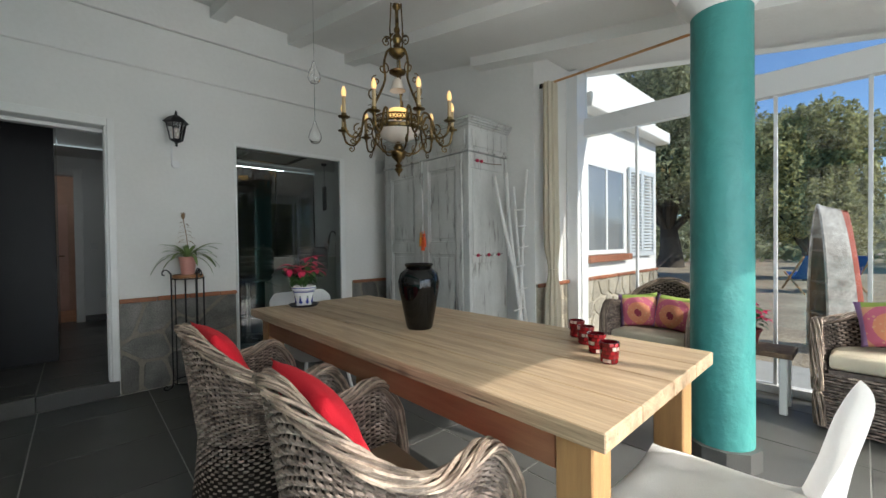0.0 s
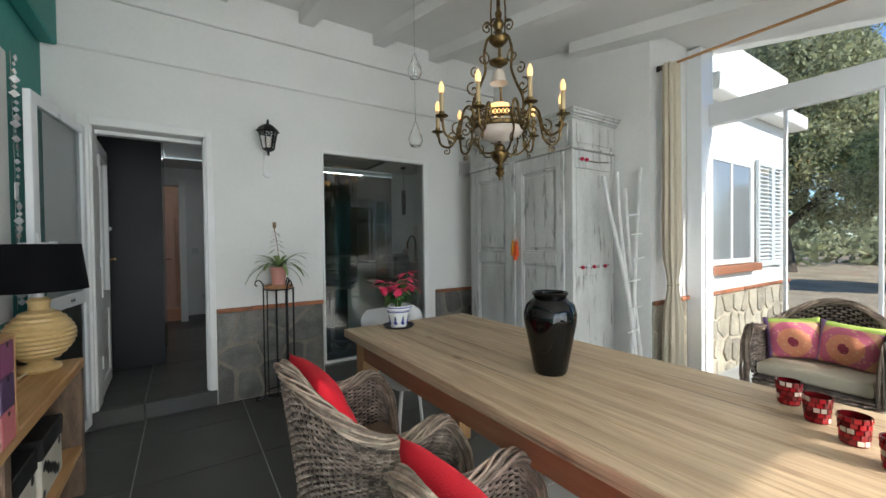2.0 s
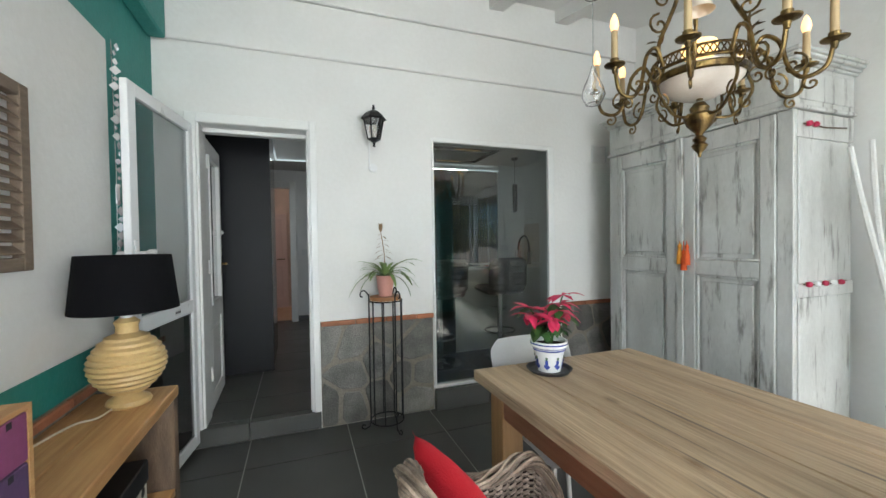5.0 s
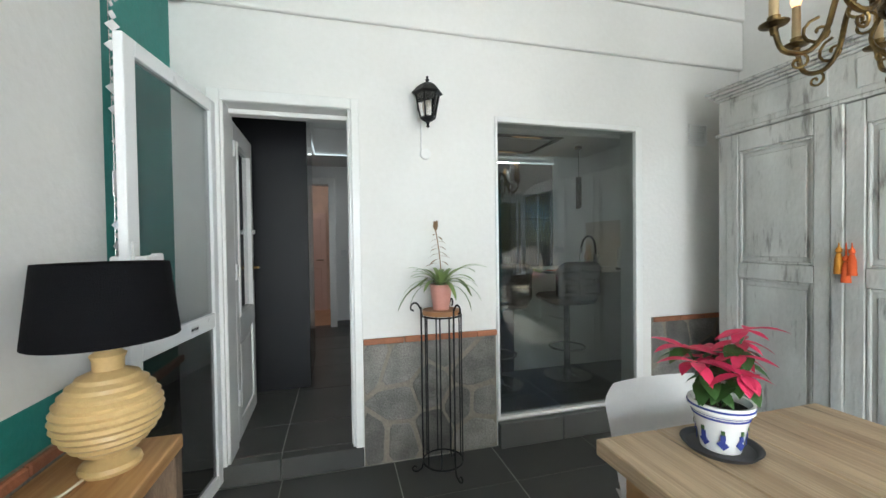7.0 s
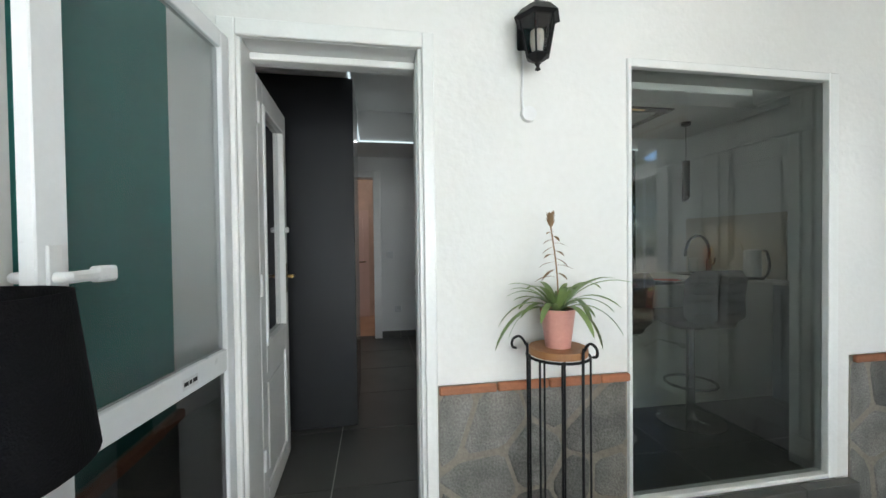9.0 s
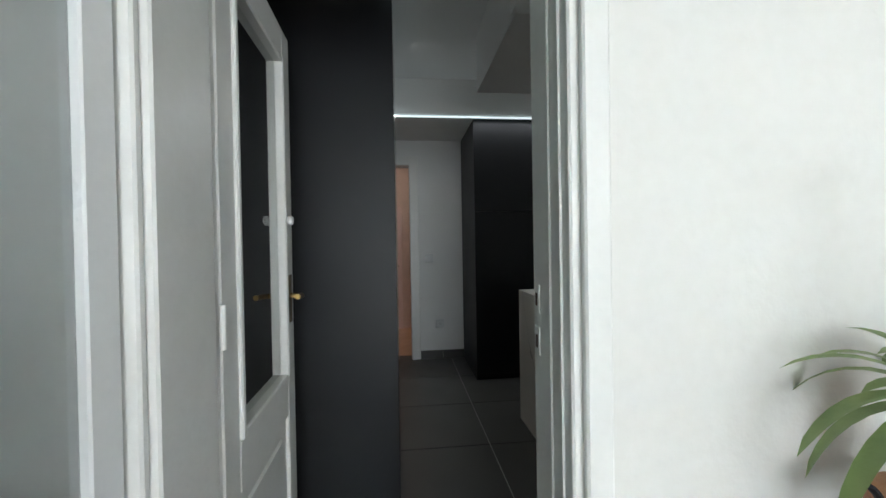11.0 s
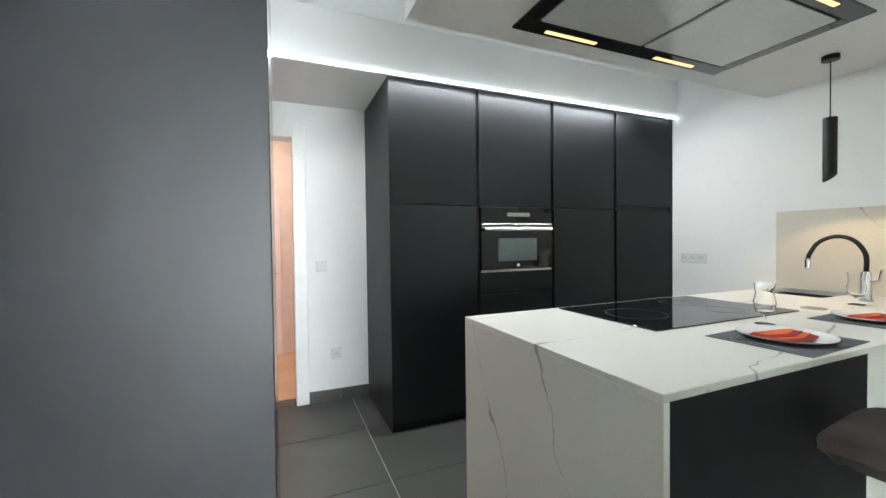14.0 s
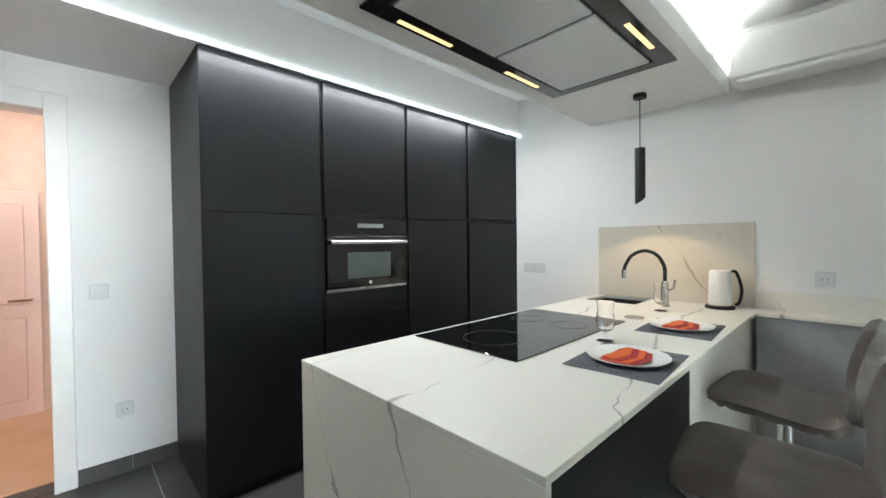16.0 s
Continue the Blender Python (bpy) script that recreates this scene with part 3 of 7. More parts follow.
hob = thing("induction_hob", pose(1.712, 5.458, K0 + TOP), "wide black glass induction hob set in the worktop", "hob")
part("glass", boxes(((0, 0, 0.0005), (0.94, 0.55, 0.006)), bevel=0.001), black_glass, hob)
ring = surface("hob_marking", (0.12, 0.12, 0.12), 0.3, bump=0)
for x, y, r in ((0.21, 0.27, 0.13), (0.66, 0.16, 0.085), (0.66, 0.40, 0.085)):
    part("cooking_ring", tube(bmesh.new(), [(x + r * math.cos(a / 18 * math.pi), y + r * math.sin(a / 18 * math.pi), 0.0061) for a in range(36)], 0.0011, 4, True), ring, hob)
for i in range(5):
    part("touch_mark", boxes(((0.34 + 0.05 * i, 0.018, 0.006), (0.36 + 0.05 * i, 0.03, 0.0063))), ring, hob)

tap = thing("kitchen_tap", pose(3.30, 5.47, K0 + TOP), "chrome kitchen tap with a black arched hose", "tap")
part("body", lathe(bmesh.new(), [(0, 0), (0.03, 0), (0.03, 0.008), (0.023, 0.012), (0.021, 0.15), (0.016, 0.16), (0, 0.16)], 20), steel, tap, "chrome body", True)
part("hose", tube(bmesh.new(), curve([(0, 0, 0.155), (0, 0.003, 0.25), (0, 0.05, 0.325), (0, 0.125, 0.348), (0, 0.20, 0.315), (0, 0.24, 0.25), (0, 0.25, 0.215)], 6), 0.0115, 10), black_metal, tap, "black rubber hose", True)
part("spray_head", lathe(bmesh.new(), [(0, 0), (0.014, 0), (0.013, 0.055), (0, 0.055)], 16), steel, tap, smooth=True, at=pose(0, 0.251, 0.165))
part("lever", tube(bmesh.new(), [(0, -0.018, 0.10), (0, -0.05, 0.115), (0, -0.06, 0.17)], 0.007, 8), steel, tap, smooth=True)

jug = thing("electric_kettle", pose(3.44, 5.21, K0 + TOP), "white cylindrical kettle with black handle and base", "kettle")
part("base", lathe(bmesh.new(), [(0, 0), (0.075, 0), (0.078, 0.012), (0.07, 0.02), (0, 0.02)], 28), black_metal, jug, smooth=True)
part("body", lathe(bmesh.new(), [(0, 0.021), (0.056, 0.021), (0.059, 0.03), (0.055, 0.22), (0.050, 0.23), (0, 0.232)], 28), white_plastic, jug, smooth=True)
part("handle", tube(bmesh.new(), curve([(0.03, -0.052, 0.225), (0.04, -0.075, 0.215), (0.04, -0.10, 0.12), (0.03, -0.09, 0.04), (0.03, -0.07, 0.025)], 5), 0.009, 8), black_metal, jug, smooth=True)

# place settings
def setting_at(x, y, turn):
    m = thing("placemat", pose(x, y, K0 + TOP + 0.0005, 0, 0, turn), "grey woven placemat on the marble island", "placemat", "placemats")
    part("mat", boxes(((-0.19, -0.15, 0), (0.19, 0.15, 0.002)), bevel=0.0008), grey_mat, m)
    pl = thing("plate", pose(x, y, K0 + TOP + 0.003), "white china dinner plate on a grey placemat", "plate", "dinner plates")
    part("plate", lathe(bmesh.new(), [(0, 0.002), (0.075, 0.002), (0.12, 0.014), (0.135, 0.018), (0.134, 0.0145), (0.08, 0.0), (0, 0.0)], 40), white_china, pl, smooth=True)
    np_ = thing("napkin", pose(x, y, K0 + TOP + 0.0075, 0, 0, turn), "folded orange and red napkins fanned on a plate", "napkin", "napkins")
    for i, (cl, nm) in enumerate(((red_cloth, "red_layer"), (orange_cloth, "orange_layer"), (red_cloth, "red_layer"), (orange_cloth, "orange_layer"))):
        bm = bmesh.new()
        prism(bm, [(-0.11 + 0.012 * i, 0.06), (0.10, 0.055 - 0.01 * i), (0.105 - 0.004 * i, -0.055 + 0.022 * i), (0.0, -0.075 + 0.022 * i), (-0.08, -0.05 + 0.022 * i)], 0.0025)
        bmesh.ops.translate(bm, verts=bm.verts, vec=(0, 0, 0.003 + 0.0026 * i))
        part(nm, bm, cl, np_)
    fk = thing("fork", pose(x - 0.155, y - 0.01, K0 + TOP + 0.003), "steel dinner fork lying on the placemat", "fork", "forks")
    bm = boxes(((-0.004, -0.1, 0), (0.004, 0.02, 0.002)), ((-0.011, 0.02, 0), (0.011, 0.04, 0.002)), *[((-0.011 + 0.0065 * i, 0.04, 0), (-0.0085 + 0.0065 * i, 0.09, 0.002)) for i in range(4)])
    part("fork", bm, steel, fk)
    kn = thing("knife", pose(x + 0.15, y - 0.01, K0 + TOP + 0.003), "steel dinner knife lying on the placemat", "knife", "knives")
    part("knife", boxes(((-0.005, -0.11, 0), (0.005, 0.0, 0.003)), ((-0.008, 0.0, 0), (0.006, 0.11, 0.0015))), steel, kn)


setting_at(2.005, 5.20, 3)
setting_at(2.68, 5.215, 3)


def drinking_glass(x, y):
    g = thing("drinking_glass", pose(x, y, K0 + TOP), "clear stemmed drinking glass on the island", "glass", "drinking glasses")
    part("bowl", lathe(bmesh.new(), [(0, 0), (0.034, 0), (0.033, 0.003), (0.006, 0.008), (0.005, 0.035), (0.03, 0.05), (0.038, 0.085), (0.031, 0.125), (0.036, 0.165),
                                     (0.0345, 0.165), (0.029, 0.125), (0.036, 0.086), (0.028, 0.053), (0, 0.04)], 28), drink_glass, g, smooth=True)


drinking_glass(2.215, 5.37)
drinking_glass(3.12, 5.44)
tagged(part("pop_up_socket", lathe(bmesh.new(), [(0, 0), (0.05, 0), (0.05, 0.004), (0, 0.005)], 28, (2.80, 5.47, K0 + TOP)), steel, smooth=True), "round brushed steel pop-up socket in the worktop", "socket")

# ceiling hood, pendant, strips
hood = thing("ceiling_hood", pose(1.41, 5.262, 2.29), "flush ceiling extractor hood with pale glass panels and black rim", "extractor hood")
part("rim", boxes(((0, 0, -0.012), (1.39, 0.085, -0.001)), ((0, 0.60, -0.012), (1.39, 0.685, -0.001)), ((0, 0.085, -0.012), (0.07, 0.60, -0.001)), ((1.32, 0.085, -0.012), (1.39, 0.60, -0.001)), bevel=0.002), surface("mirror_steel_rim", (0.05, 0.05, 0.05), 0.12, metal=0.6, bump=0), hood, "dark polished rim")
part("inner", boxes(((0.07, 0.085, -0.004), (1.32, 0.60, -0.001))), black_gap, hood)
for x0, x1 in ((0.085, 0.684), (0.706, 1.305)):
    part("glass_panel", boxes(((x0, 0.10, -0.016), (x1, 0.585, -0.0045)), bevel=0.002), surface("pale_grey_glass", (0.55, 0.56, 0.55), 0.08, second=(0.54, 0.55, 0.54), bump=0), hood, "pale grey glass panel")
for x0, x1 in ((0.16, 0.46), (0.86, 1.16)):
    for y0 in (0.028, 0.64):
        part("light_bar", boxes(((x0, y0, -0.0145), (x1, y0 + 0.022, -0.0125))), led_warm, hood, "warm glowing light bar")
pend = thing("pendant_lamp", pose(3.168, 5.568, 2.289), "slim black tube pendant lamp with slanted mouth", "pendant lamp")
part("canopy", lathe(bmesh.new(), [(0, 0), (0.038, 0), (0.038, -0.025), (0, -0.03)], 24), black_metal, pend, smooth=True)
part("cord", tube(bmesh.new(), [(0, 0, -0.02), (0, 0, -0.34)], 0.003, 6), black_metal, pend)
bm = bmesh.new()
lathe(bm, [(0, 0), (0.03, 0), (0.03, -0.30), (0.026, -0.30), (0.026, -0.02)], 24)
for v in bm.verts:
    if v.co.z < -0.25:
        v.co.z += (v.co.y + 0.03) * -0.7
part("shade", bm, black_metal, pend, smooth=True, at=pose(0, 0, -0.33))
part("bulb", lathe(bmesh.new(), [(0, -0.06), (0.018, -0.04), (0.02, -0.02), (0, 0)], 16), glowing("warm_bulb", (1.0, 0.75, 0.4), 0.42), pend, at=pose(0, 0, -0.50))
spot = new("pendant_light", bpy.data.lights.new("pendant_light", "SPOT"))
spot.data.energy, spot.data.color, spot.data.spot_size, spot.data.shadow_soft_size = 0.35, (1.0, 0.72, 0.42), radians(110), 0.02
spot.matrix_basis = look((3.168, 5.568, 1.62), (3.30, 5.58, 0.9))
for a, b in (((0.385, 6.738, 2.337), (KX - 0.001, 6.754, 2.350)), ((0.3855, 4.60, 2.337), (0.400, 6.737, 2.350))):
    tagged(part("led_strip", boxes((a, b)), led_white), "thin white glowing light strip along the ceiling soffit", "light strip", "ceiling light strips")
tagged(part("led_strip", boxes(((1.0, 5.228, 2.331), (KX - 0.05, 5.242, 2.34))), glowing("dim_led", (0.80, 1.0, 0.9), 0.06)), "thin white glowing light strip on the ceiling box", "light strip", "ceiling light strips")

ac = thing("air_conditioner", pose(3.579, 4.80, 2.27), "white wall-mounted air conditioner under the ceiling", "air conditioner")
part("body", boxes(((-0.21, -0.34, 0.03), (0, 0.36, 0.28)), bevel=0.015), white_plastic, ac)
part("flap", boxes(((-0.215, -0.30, 0.0), (-0.05, 0.32, 0.026)), bevel=0.006), white_plastic, ac)

# switches and sockets
# white plates greyed: their shading against the wall is put into the colour
shaded_plastic = surface("shaded_white_plastic", (0.66, 0.67, 0.67), 0.35, second=(0.63, 0.64, 0.64), bump=0)


def wall_plate(name, m, w, n, label, face="socket"):
    p = thing(name, m, label, "switch" if face == "switch" else "socket")
    part("plate", boxes(((-w / 2, -0.008, -0.041), (w / 2, 0, 0.041)), bevel=0.003), shaded_plastic, p)
    for i in range(n):
        x = (i - (n - 1) / 2) * 0.071
        if face == "switch":
            part("rocker", boxes(((x - 0.022, -0.012, -0.022), (x + 0.022, -0.0085, 0.022)), bevel=0.002), shaded_plastic, p)
        else:
            part("inset", lathe(bmesh.new(), [(0.021, 0.0), (0.024, 0.0), (0.024, 0.003), (0.019, 0.003), (0.017, 0.0005), (0, 0.0005)], 24), shaded_plastic, p, at=pose(x, -0.0082, 0, 90))
            part("pin_holes", boxes(((x - 0.012, -0.0092, -0.003), (x - 0.007, -0.0088, 0.003)), ((x + 0.007, -0.0092, -0.003), (x + 0.012, -0.0088, 0.003))), black_gap, p)


wall_plate("light_switch", pose(0.716, 7.502, 1.145), 0.08, 1, "white double light switch on the white wall", "switch")
wall_plate("wall_socket", pose(0.812, 7.502, 0.473), 0.08, 1, "white single wall socket near the floor")
wall_plate("wall_socket", pose(3.579, 6.60, 1.157, 0, 0, -90), 0.225, 3, "white triple wall socket beside the tall units")
wall_plate("wall_socket", pose(3.579, 4.76, 1.165, 0, 0, -90), 0.08, 1, "white single wall socket over the worktop")

# doorway to the hall
kd = tagged(new("door_2"), "cream painted surround of the hall doorway", "door frame", "", "structure")
for a, b in (((0.522, 7.485, K0), (0.612, 7.502, 2.18)), ((-0.31, 7.485, K0), (-0.222, 7.502, 2.18)), ((-0.222, 7.485, 2.092), (0.522, 7.502, 2.18)), ((0.522, 7.503, K0), (0.539, 7.65, 2.092)), ((-0.239, 7.503, K0), (-0.222, 7.65, 2.092)), ((-0.222, 7.503, 2.092), (0.522, 7.65, 2.099))):
    part("door_frame", boxes((a, b), bevel=0.004), white_paint, kd)
for x0, x1 in ((0.613, 0.84), (0.842, 1.058)):
    tagged(part("baseboard", boxes(((x0, 7.49, K0), (x1, 7.502, K0 + 0.085)), bevel=0.001), tile_grey), "grey tiled baseboard", "baseboard", "", "structure")
hd = thing("hall_door", pose(0.02, 9.0, K0), "closed pale pink panelled hall door with brass handle", "door")
part("leaf", boxes(((-0.6, 0, 0), (0.42, 0.035, 1.70)), bevel=0.003), pale_wood, hd)
for x0, x1 in ((-0.50, -0.14), (-0.04, 0.34)):
    for z0, z1 in ((0.12, 0.75), (0.85, 1.60)):
        part("panel", boxes(((x0, -0.012, z0), (x1, -0.0005, z1)), bevel=0.010), pale_wood, hd)
part("handle", tube(bmesh.new(), [(0.37, -0.002, 0.88), (0.37, -0.05, 0.88), (0.25, -0.055, 0.88)], 0.009, 8), brass, hd, smooth=True)
setting("wall_hall_inner", boxes(((-0.79, 9.04, K0), (1.39, 9.1, 2.59)), ((-0.79, 7.651, K0), (-0.74, 9.04, 2.59)), ((1.33, 7.651, K0), (1.39, 9.04, 2.59))), peach_wall, "peach painted hall wall", "wall")
setting("floor_hall", boxes(((-0.74, 7.66, K0 - 0.009), (1.33, 9.04, K0 + 0.001))), peach_floor, "warm peach tiled hall floor", "floor")
# added warm fill that brightens the hall, with no fitting behind it
area("hall_fill", (0.2, 8.3, 2.55), (0.2, 8.35, 0), 0.5, 0.5, 0.82, (1.0, 0.92, 0.84))

# bar stools
def bar_stool(m, label):
    s = thing("bar_stool", m, label, "bar stool", "bar stools at the island")
    part("foot", lathe(bmesh.new(), [(0, 0), (0.2, 0), (0.2, 0.006), (0.05, 0.022), (0.03, 0.05), (0, 0.05)], 36), steel, s, smooth=True)
    part("post", cyl(bmesh.new(), (0, 0, 0.03), 0.028, 0.024, 0.62), steel, s, smooth=True)
    part("footrest", tube(bmesh.new(), [(0.15 * math.sin(a / 8 * math.pi), 0.15 * math.cos(a / 8 * math.pi), 0.25) for a in range(16)], 0.009, 8, True), steel, s, smooth=True)

    def pad(points, width, thick):
        """A cushioned strip that follows points in the y-z plane, its edges rounded, with stitched squares."""
        bm = bmesh.new()
        line, n = curve(points, 8), 14
        rows = []
        for i, p in enumerate(line):
            a, b = line[max(0, i - 1)], line[min(len(line) - 1, i + 1)]
            d = (b - a).normalized()
            nor = Vector((0, -d.z, d.y))
            v = i / (len(line) - 1)
            w = width / 2 * min(1.0, 0.72 + 1.2 * min(v, 1 - v))
            up, dn = [], []
            for k in range(n + 1):
                u = k / n * 2 - 1
                edge = max(0.0, 1 - abs(u) ** 6) ** 0.5 * max(0.02, 1 - (abs(2 * v - 1)) ** 8) ** 0.5
                quilt = 0.018 * min(1, abs(math.sin(math.pi * (u + 1) * 2)) * 1.6) ** 0.5 * min(1, abs(math.sin(math.pi * v * 7)) * 1.6) ** 0.5
                up.append(bm.verts.new((u * w, p.y + nor.y * (thick / 2 * edge + quilt * edge), p.z + nor.z * (thick / 2 * edge + quilt * edge))))
                dn.append(bm.verts.new((u * w, p.y - nor.y * thick / 2 * edge, p.z - nor.z * thick / 2 * edge)))
            rows.append((up, dn))
        for (a, b), (c, d) in zip(rows, rows[1:]):
            for k in range(n):
                bm.faces.new((a[k], a[k + 1], c[k + 1], c[k]))
                bm.faces.new((b[k + 1], b[k], d[k], d[k + 1]))
            bm.faces.new((a[0], c[0], d[0], b[0]))
            bm.faces.new((a[n], b[n], d[n], c[n]))
        for up, dn in (rows[0], rows[-1]):
            for k in range(n):
                bm.faces.new((up[k], up[k + 1], dn[k + 1], dn[k]))
        return bm
    part("seat", pad([(0, 0.21, 0.585), (0, 0.16, 0.61), (0, 0.0, 0.605), (0, -0.13, 0.60), (0, -0.18, 0.62)], 0.43, 0.06), grey_velvet, s, smooth=True, at=pose(0, 0, 0.07))
    part("backrest", pad([(0, -0.175, 0.615), (0, -0.20, 0.66), (0, -0.195, 0.76), (0, -0.215, 0.86), (0, -0.235, 0.92)], 0.40, 0.055), grey_velvet, s, smooth=True, at=pose(0, 0, 0.07))
    return s


bar_stool(pose(1.88, 4.79, K0, 0, 0, 6), "grey-brown quilted velvet bar stool with chrome post")
bar_stool(pose(2.54, 4.83, K0, 0, 0, -4), "grey-brown quilted velvet bar stool with chrome post")


# veranda materials --------------------------------------------------------------
wicker = surface("grey_brown_wicker", (0.26, 0.205, 0.17), 0.6, second=(0.115, 0.085, 0.07), scale=22, fine=160, bump=0.35, contrast=0.8, fine_mix=0.3)
wicker_rim = surface("pale_wicker_rim", (0.29, 0.225, 0.175), 0.55, second=(0.14, 0.10, 0.075), scale=16, fine=160, bump=0.35, contrast=0.8, fine_mix=0.3)
tan_cloth = surface("tan_seat_cloth", (0.23, 0.165, 0.10), 0.9, second=(0.20, 0.14, 0.085), fine=260, bump=0.3)
cream_cloth = surface("cream_cloth", (0.62, 0.55, 0.42), 0.9, second=(0.56, 0.49, 0.37), fine=260, bump=0.3)
white_cloth = surface("white_cloth", (0.78, 0.77, 0.74), 0.9, second=(0.74, 0.73, 0.70), fine=260, bump=0.3)
red_cushion = surface("red_cotton", (0.62, 0.004, 0.018), 0.85, second=(0.52, 0.003, 0.015), fine=240, bump=0.3)
black_cloth = surface("black_shade_cloth", (0.004, 0.004, 0.005), 0.9, fine=300, bump=0.3, spec=0.15)
lamp_ceramic = surface("straw_yellow_ceramic", (0.60, 0.42, 0.19), 0.4, second=(0.52, 0.35, 0.15), scale=8, bump=0.1)
black_glaze = surface("black_glaze", (0.002, 0.002, 0.002), 0.04, bump=0, coat=0.0, spec=0.4)
red_mosaic = surface("red_mosaic_glass", (0.30, 0.008, 0.012), 0.12, second=(0.10, 0.004, 0.006), scale=40, bump=0, contrast=0.9, spread=0.6)
white_mosaic = surface("pale_mosaic_glass", (0.62, 0.45, 0.38), 0.15, bump=0, spread=0.3)
iron = surface("black_wrought_iron", (0.010, 0.010, 0.011), 0.5, metal=0.4, fine=200, bump=0.2)
pink_pot = surface("pink_glazed_pot", (0.62, 0.30, 0.25), 0.35, second=(0.56, 0.27, 0.22), bump=0.05)
leaf_green = surface("long_green_leaf", (0.24, 0.33, 0.11), 0.45, second=(0.14, 0.21, 0.065), scale=20, bump=0.1)
leaf_dark = surface("poinsettia_leaf", (0.045, 0.12, 0.025), 0.45, second=(0.03, 0.08, 0.02), scale=20, bump=0.1)
bract = surface("poinsettia_bract", (0.66, 0.03, 0.10), 0.5, second=(0.50, 0.02, 0.08), scale=25, bump=0.1)
dry_flower = surface("dry_flower", (0.30, 0.19, 0.10), 0.8, bump=0.2)
soil = surface("potting_soil", (0.03, 0.02, 0.015), 0.9, fine=120, bump=0.8)
rough_wood = surface("weathered_wood", (0.20, 0.13, 0.08), 0.75, second=(0.10, 0.065, 0.045), scale=9, fine=90, bump=0.5, stretch=(3, 3, 0.6), contrast=0.8, fine_mix=0.3)
shelf_wood = surface("honey_pine", (0.54, 0.31, 0.13), 0.45, second=(0.38, 0.19, 0.07), scale=6, fine=60, bump=0.2, stretch=(7, 0.4, 7), contrast=0.7)
candle_card = surface("candle_sleeve", (0.50, 0.37, 0.20), 0.6, second=(0.42, 0.30, 0.16), scale=20, bump=0.1)
opal = surface("opal_glass", (0.75, 0.68, 0.60), 0.25, second=(0.70, 0.60, 0.50), scale=8, bump=0)
flame_glass = glowing("glowing_candle_bulb", (1.0, 0.62, 0.25), 0.7)
screen_mesh = surface("grey_fly_screen", (0.15, 0.155, 0.16), 0.7, second=(0.14, 0.145, 0.15), fine=400, bump=0)
screen_mesh.node_tree.nodes["Principled BSDF"].inputs["Alpha"].default_value = 0.22
board_dark = surface("dark_door_panel", (0.05, 0.05, 0.055), 0.2, second=(0.03, 0.03, 0.033), scale=4, bump=0)


# near-black colour that paints the shade in the gaps of the weave
gap_shade = surface("wicker_gap_shade", (0.035, 0.025, 0.02), 0.9, bump=0.2)
for mm in (wicker, wicker_rim):
    n_, link_ = mm.node_tree.nodes, mm.node_tree.links.new
    b_ = n_["Principled BSDF"]
    geo_, rng_, hue_ = n_.new("ShaderNodeNewGeometry"), n_.new("ShaderNodeMapRange"), n_.new("ShaderNodeHueSaturation")
    rng_.inputs["To Min"].default_value, rng_.inputs["To Max"].default_value = 0.55, 1.75
    link_(geo_.outputs["Random Per Island"], rng_.inputs["Value"]); link_(rng_.outputs[0], hue_.inputs["Value"])
    link_(b_.inputs["Base Color"].links[0].from_socket, hue_.inputs["Color"]); link_(hue_.outputs[0], b_.inputs["Base Color"])


def distressed(name):
    """White paint rubbed through to grey in upright streaks."""
    m = surface(name, (0.62, 0.62, 0.59), 0.55, second=(0.45, 0.45, 0.425), scale=4, fine=70, bump=0.25, stretch=(1, 1, 0.45), contrast=0.8)
    n, link = m.node_tree.nodes, m.node_tree.links.new
    b = n["Principled BSDF"]
    co, mp, t, rng, mix = n.new("ShaderNodeTexCoord"), n.new("ShaderNodeMapping"), n.new("ShaderNodeTexNoise"), n.new("ShaderNodeMapRange"), n.new("ShaderNodeMix")
    mp.inputs["Scale"].default_value = (1, 1, 0.17)
    t.inputs["Scale"].default_value, t.inputs["Detail"].default_value, t.inputs["Roughness"].default_value = 17, 5, 0.65
    link(co.outputs["Object"], mp.inputs[0]); link(mp.outputs[0], t.inputs["Vector"]); link(t.outputs["Fac"], rng.inputs["Value"])
    rng.inputs["From Min"].default_value, rng.inputs["From Max"].default_value, rng.inputs["To Max"].default_value = 0.555, 0.67, 0.8
    mix.data_type = "RGBA"
    mix.inputs["B"].default_value = (0.17, 0.155, 0.14, 1)
    link(rng.outputs[0], mix.inputs["Factor"]); link(b.inputs["Base Color"].links[0].from_socket, mix.inputs["A"]); link(mix.outputs["Result"], b.inputs["Base Color"])
    return m


shabby = distressed("distressed_white_paint")


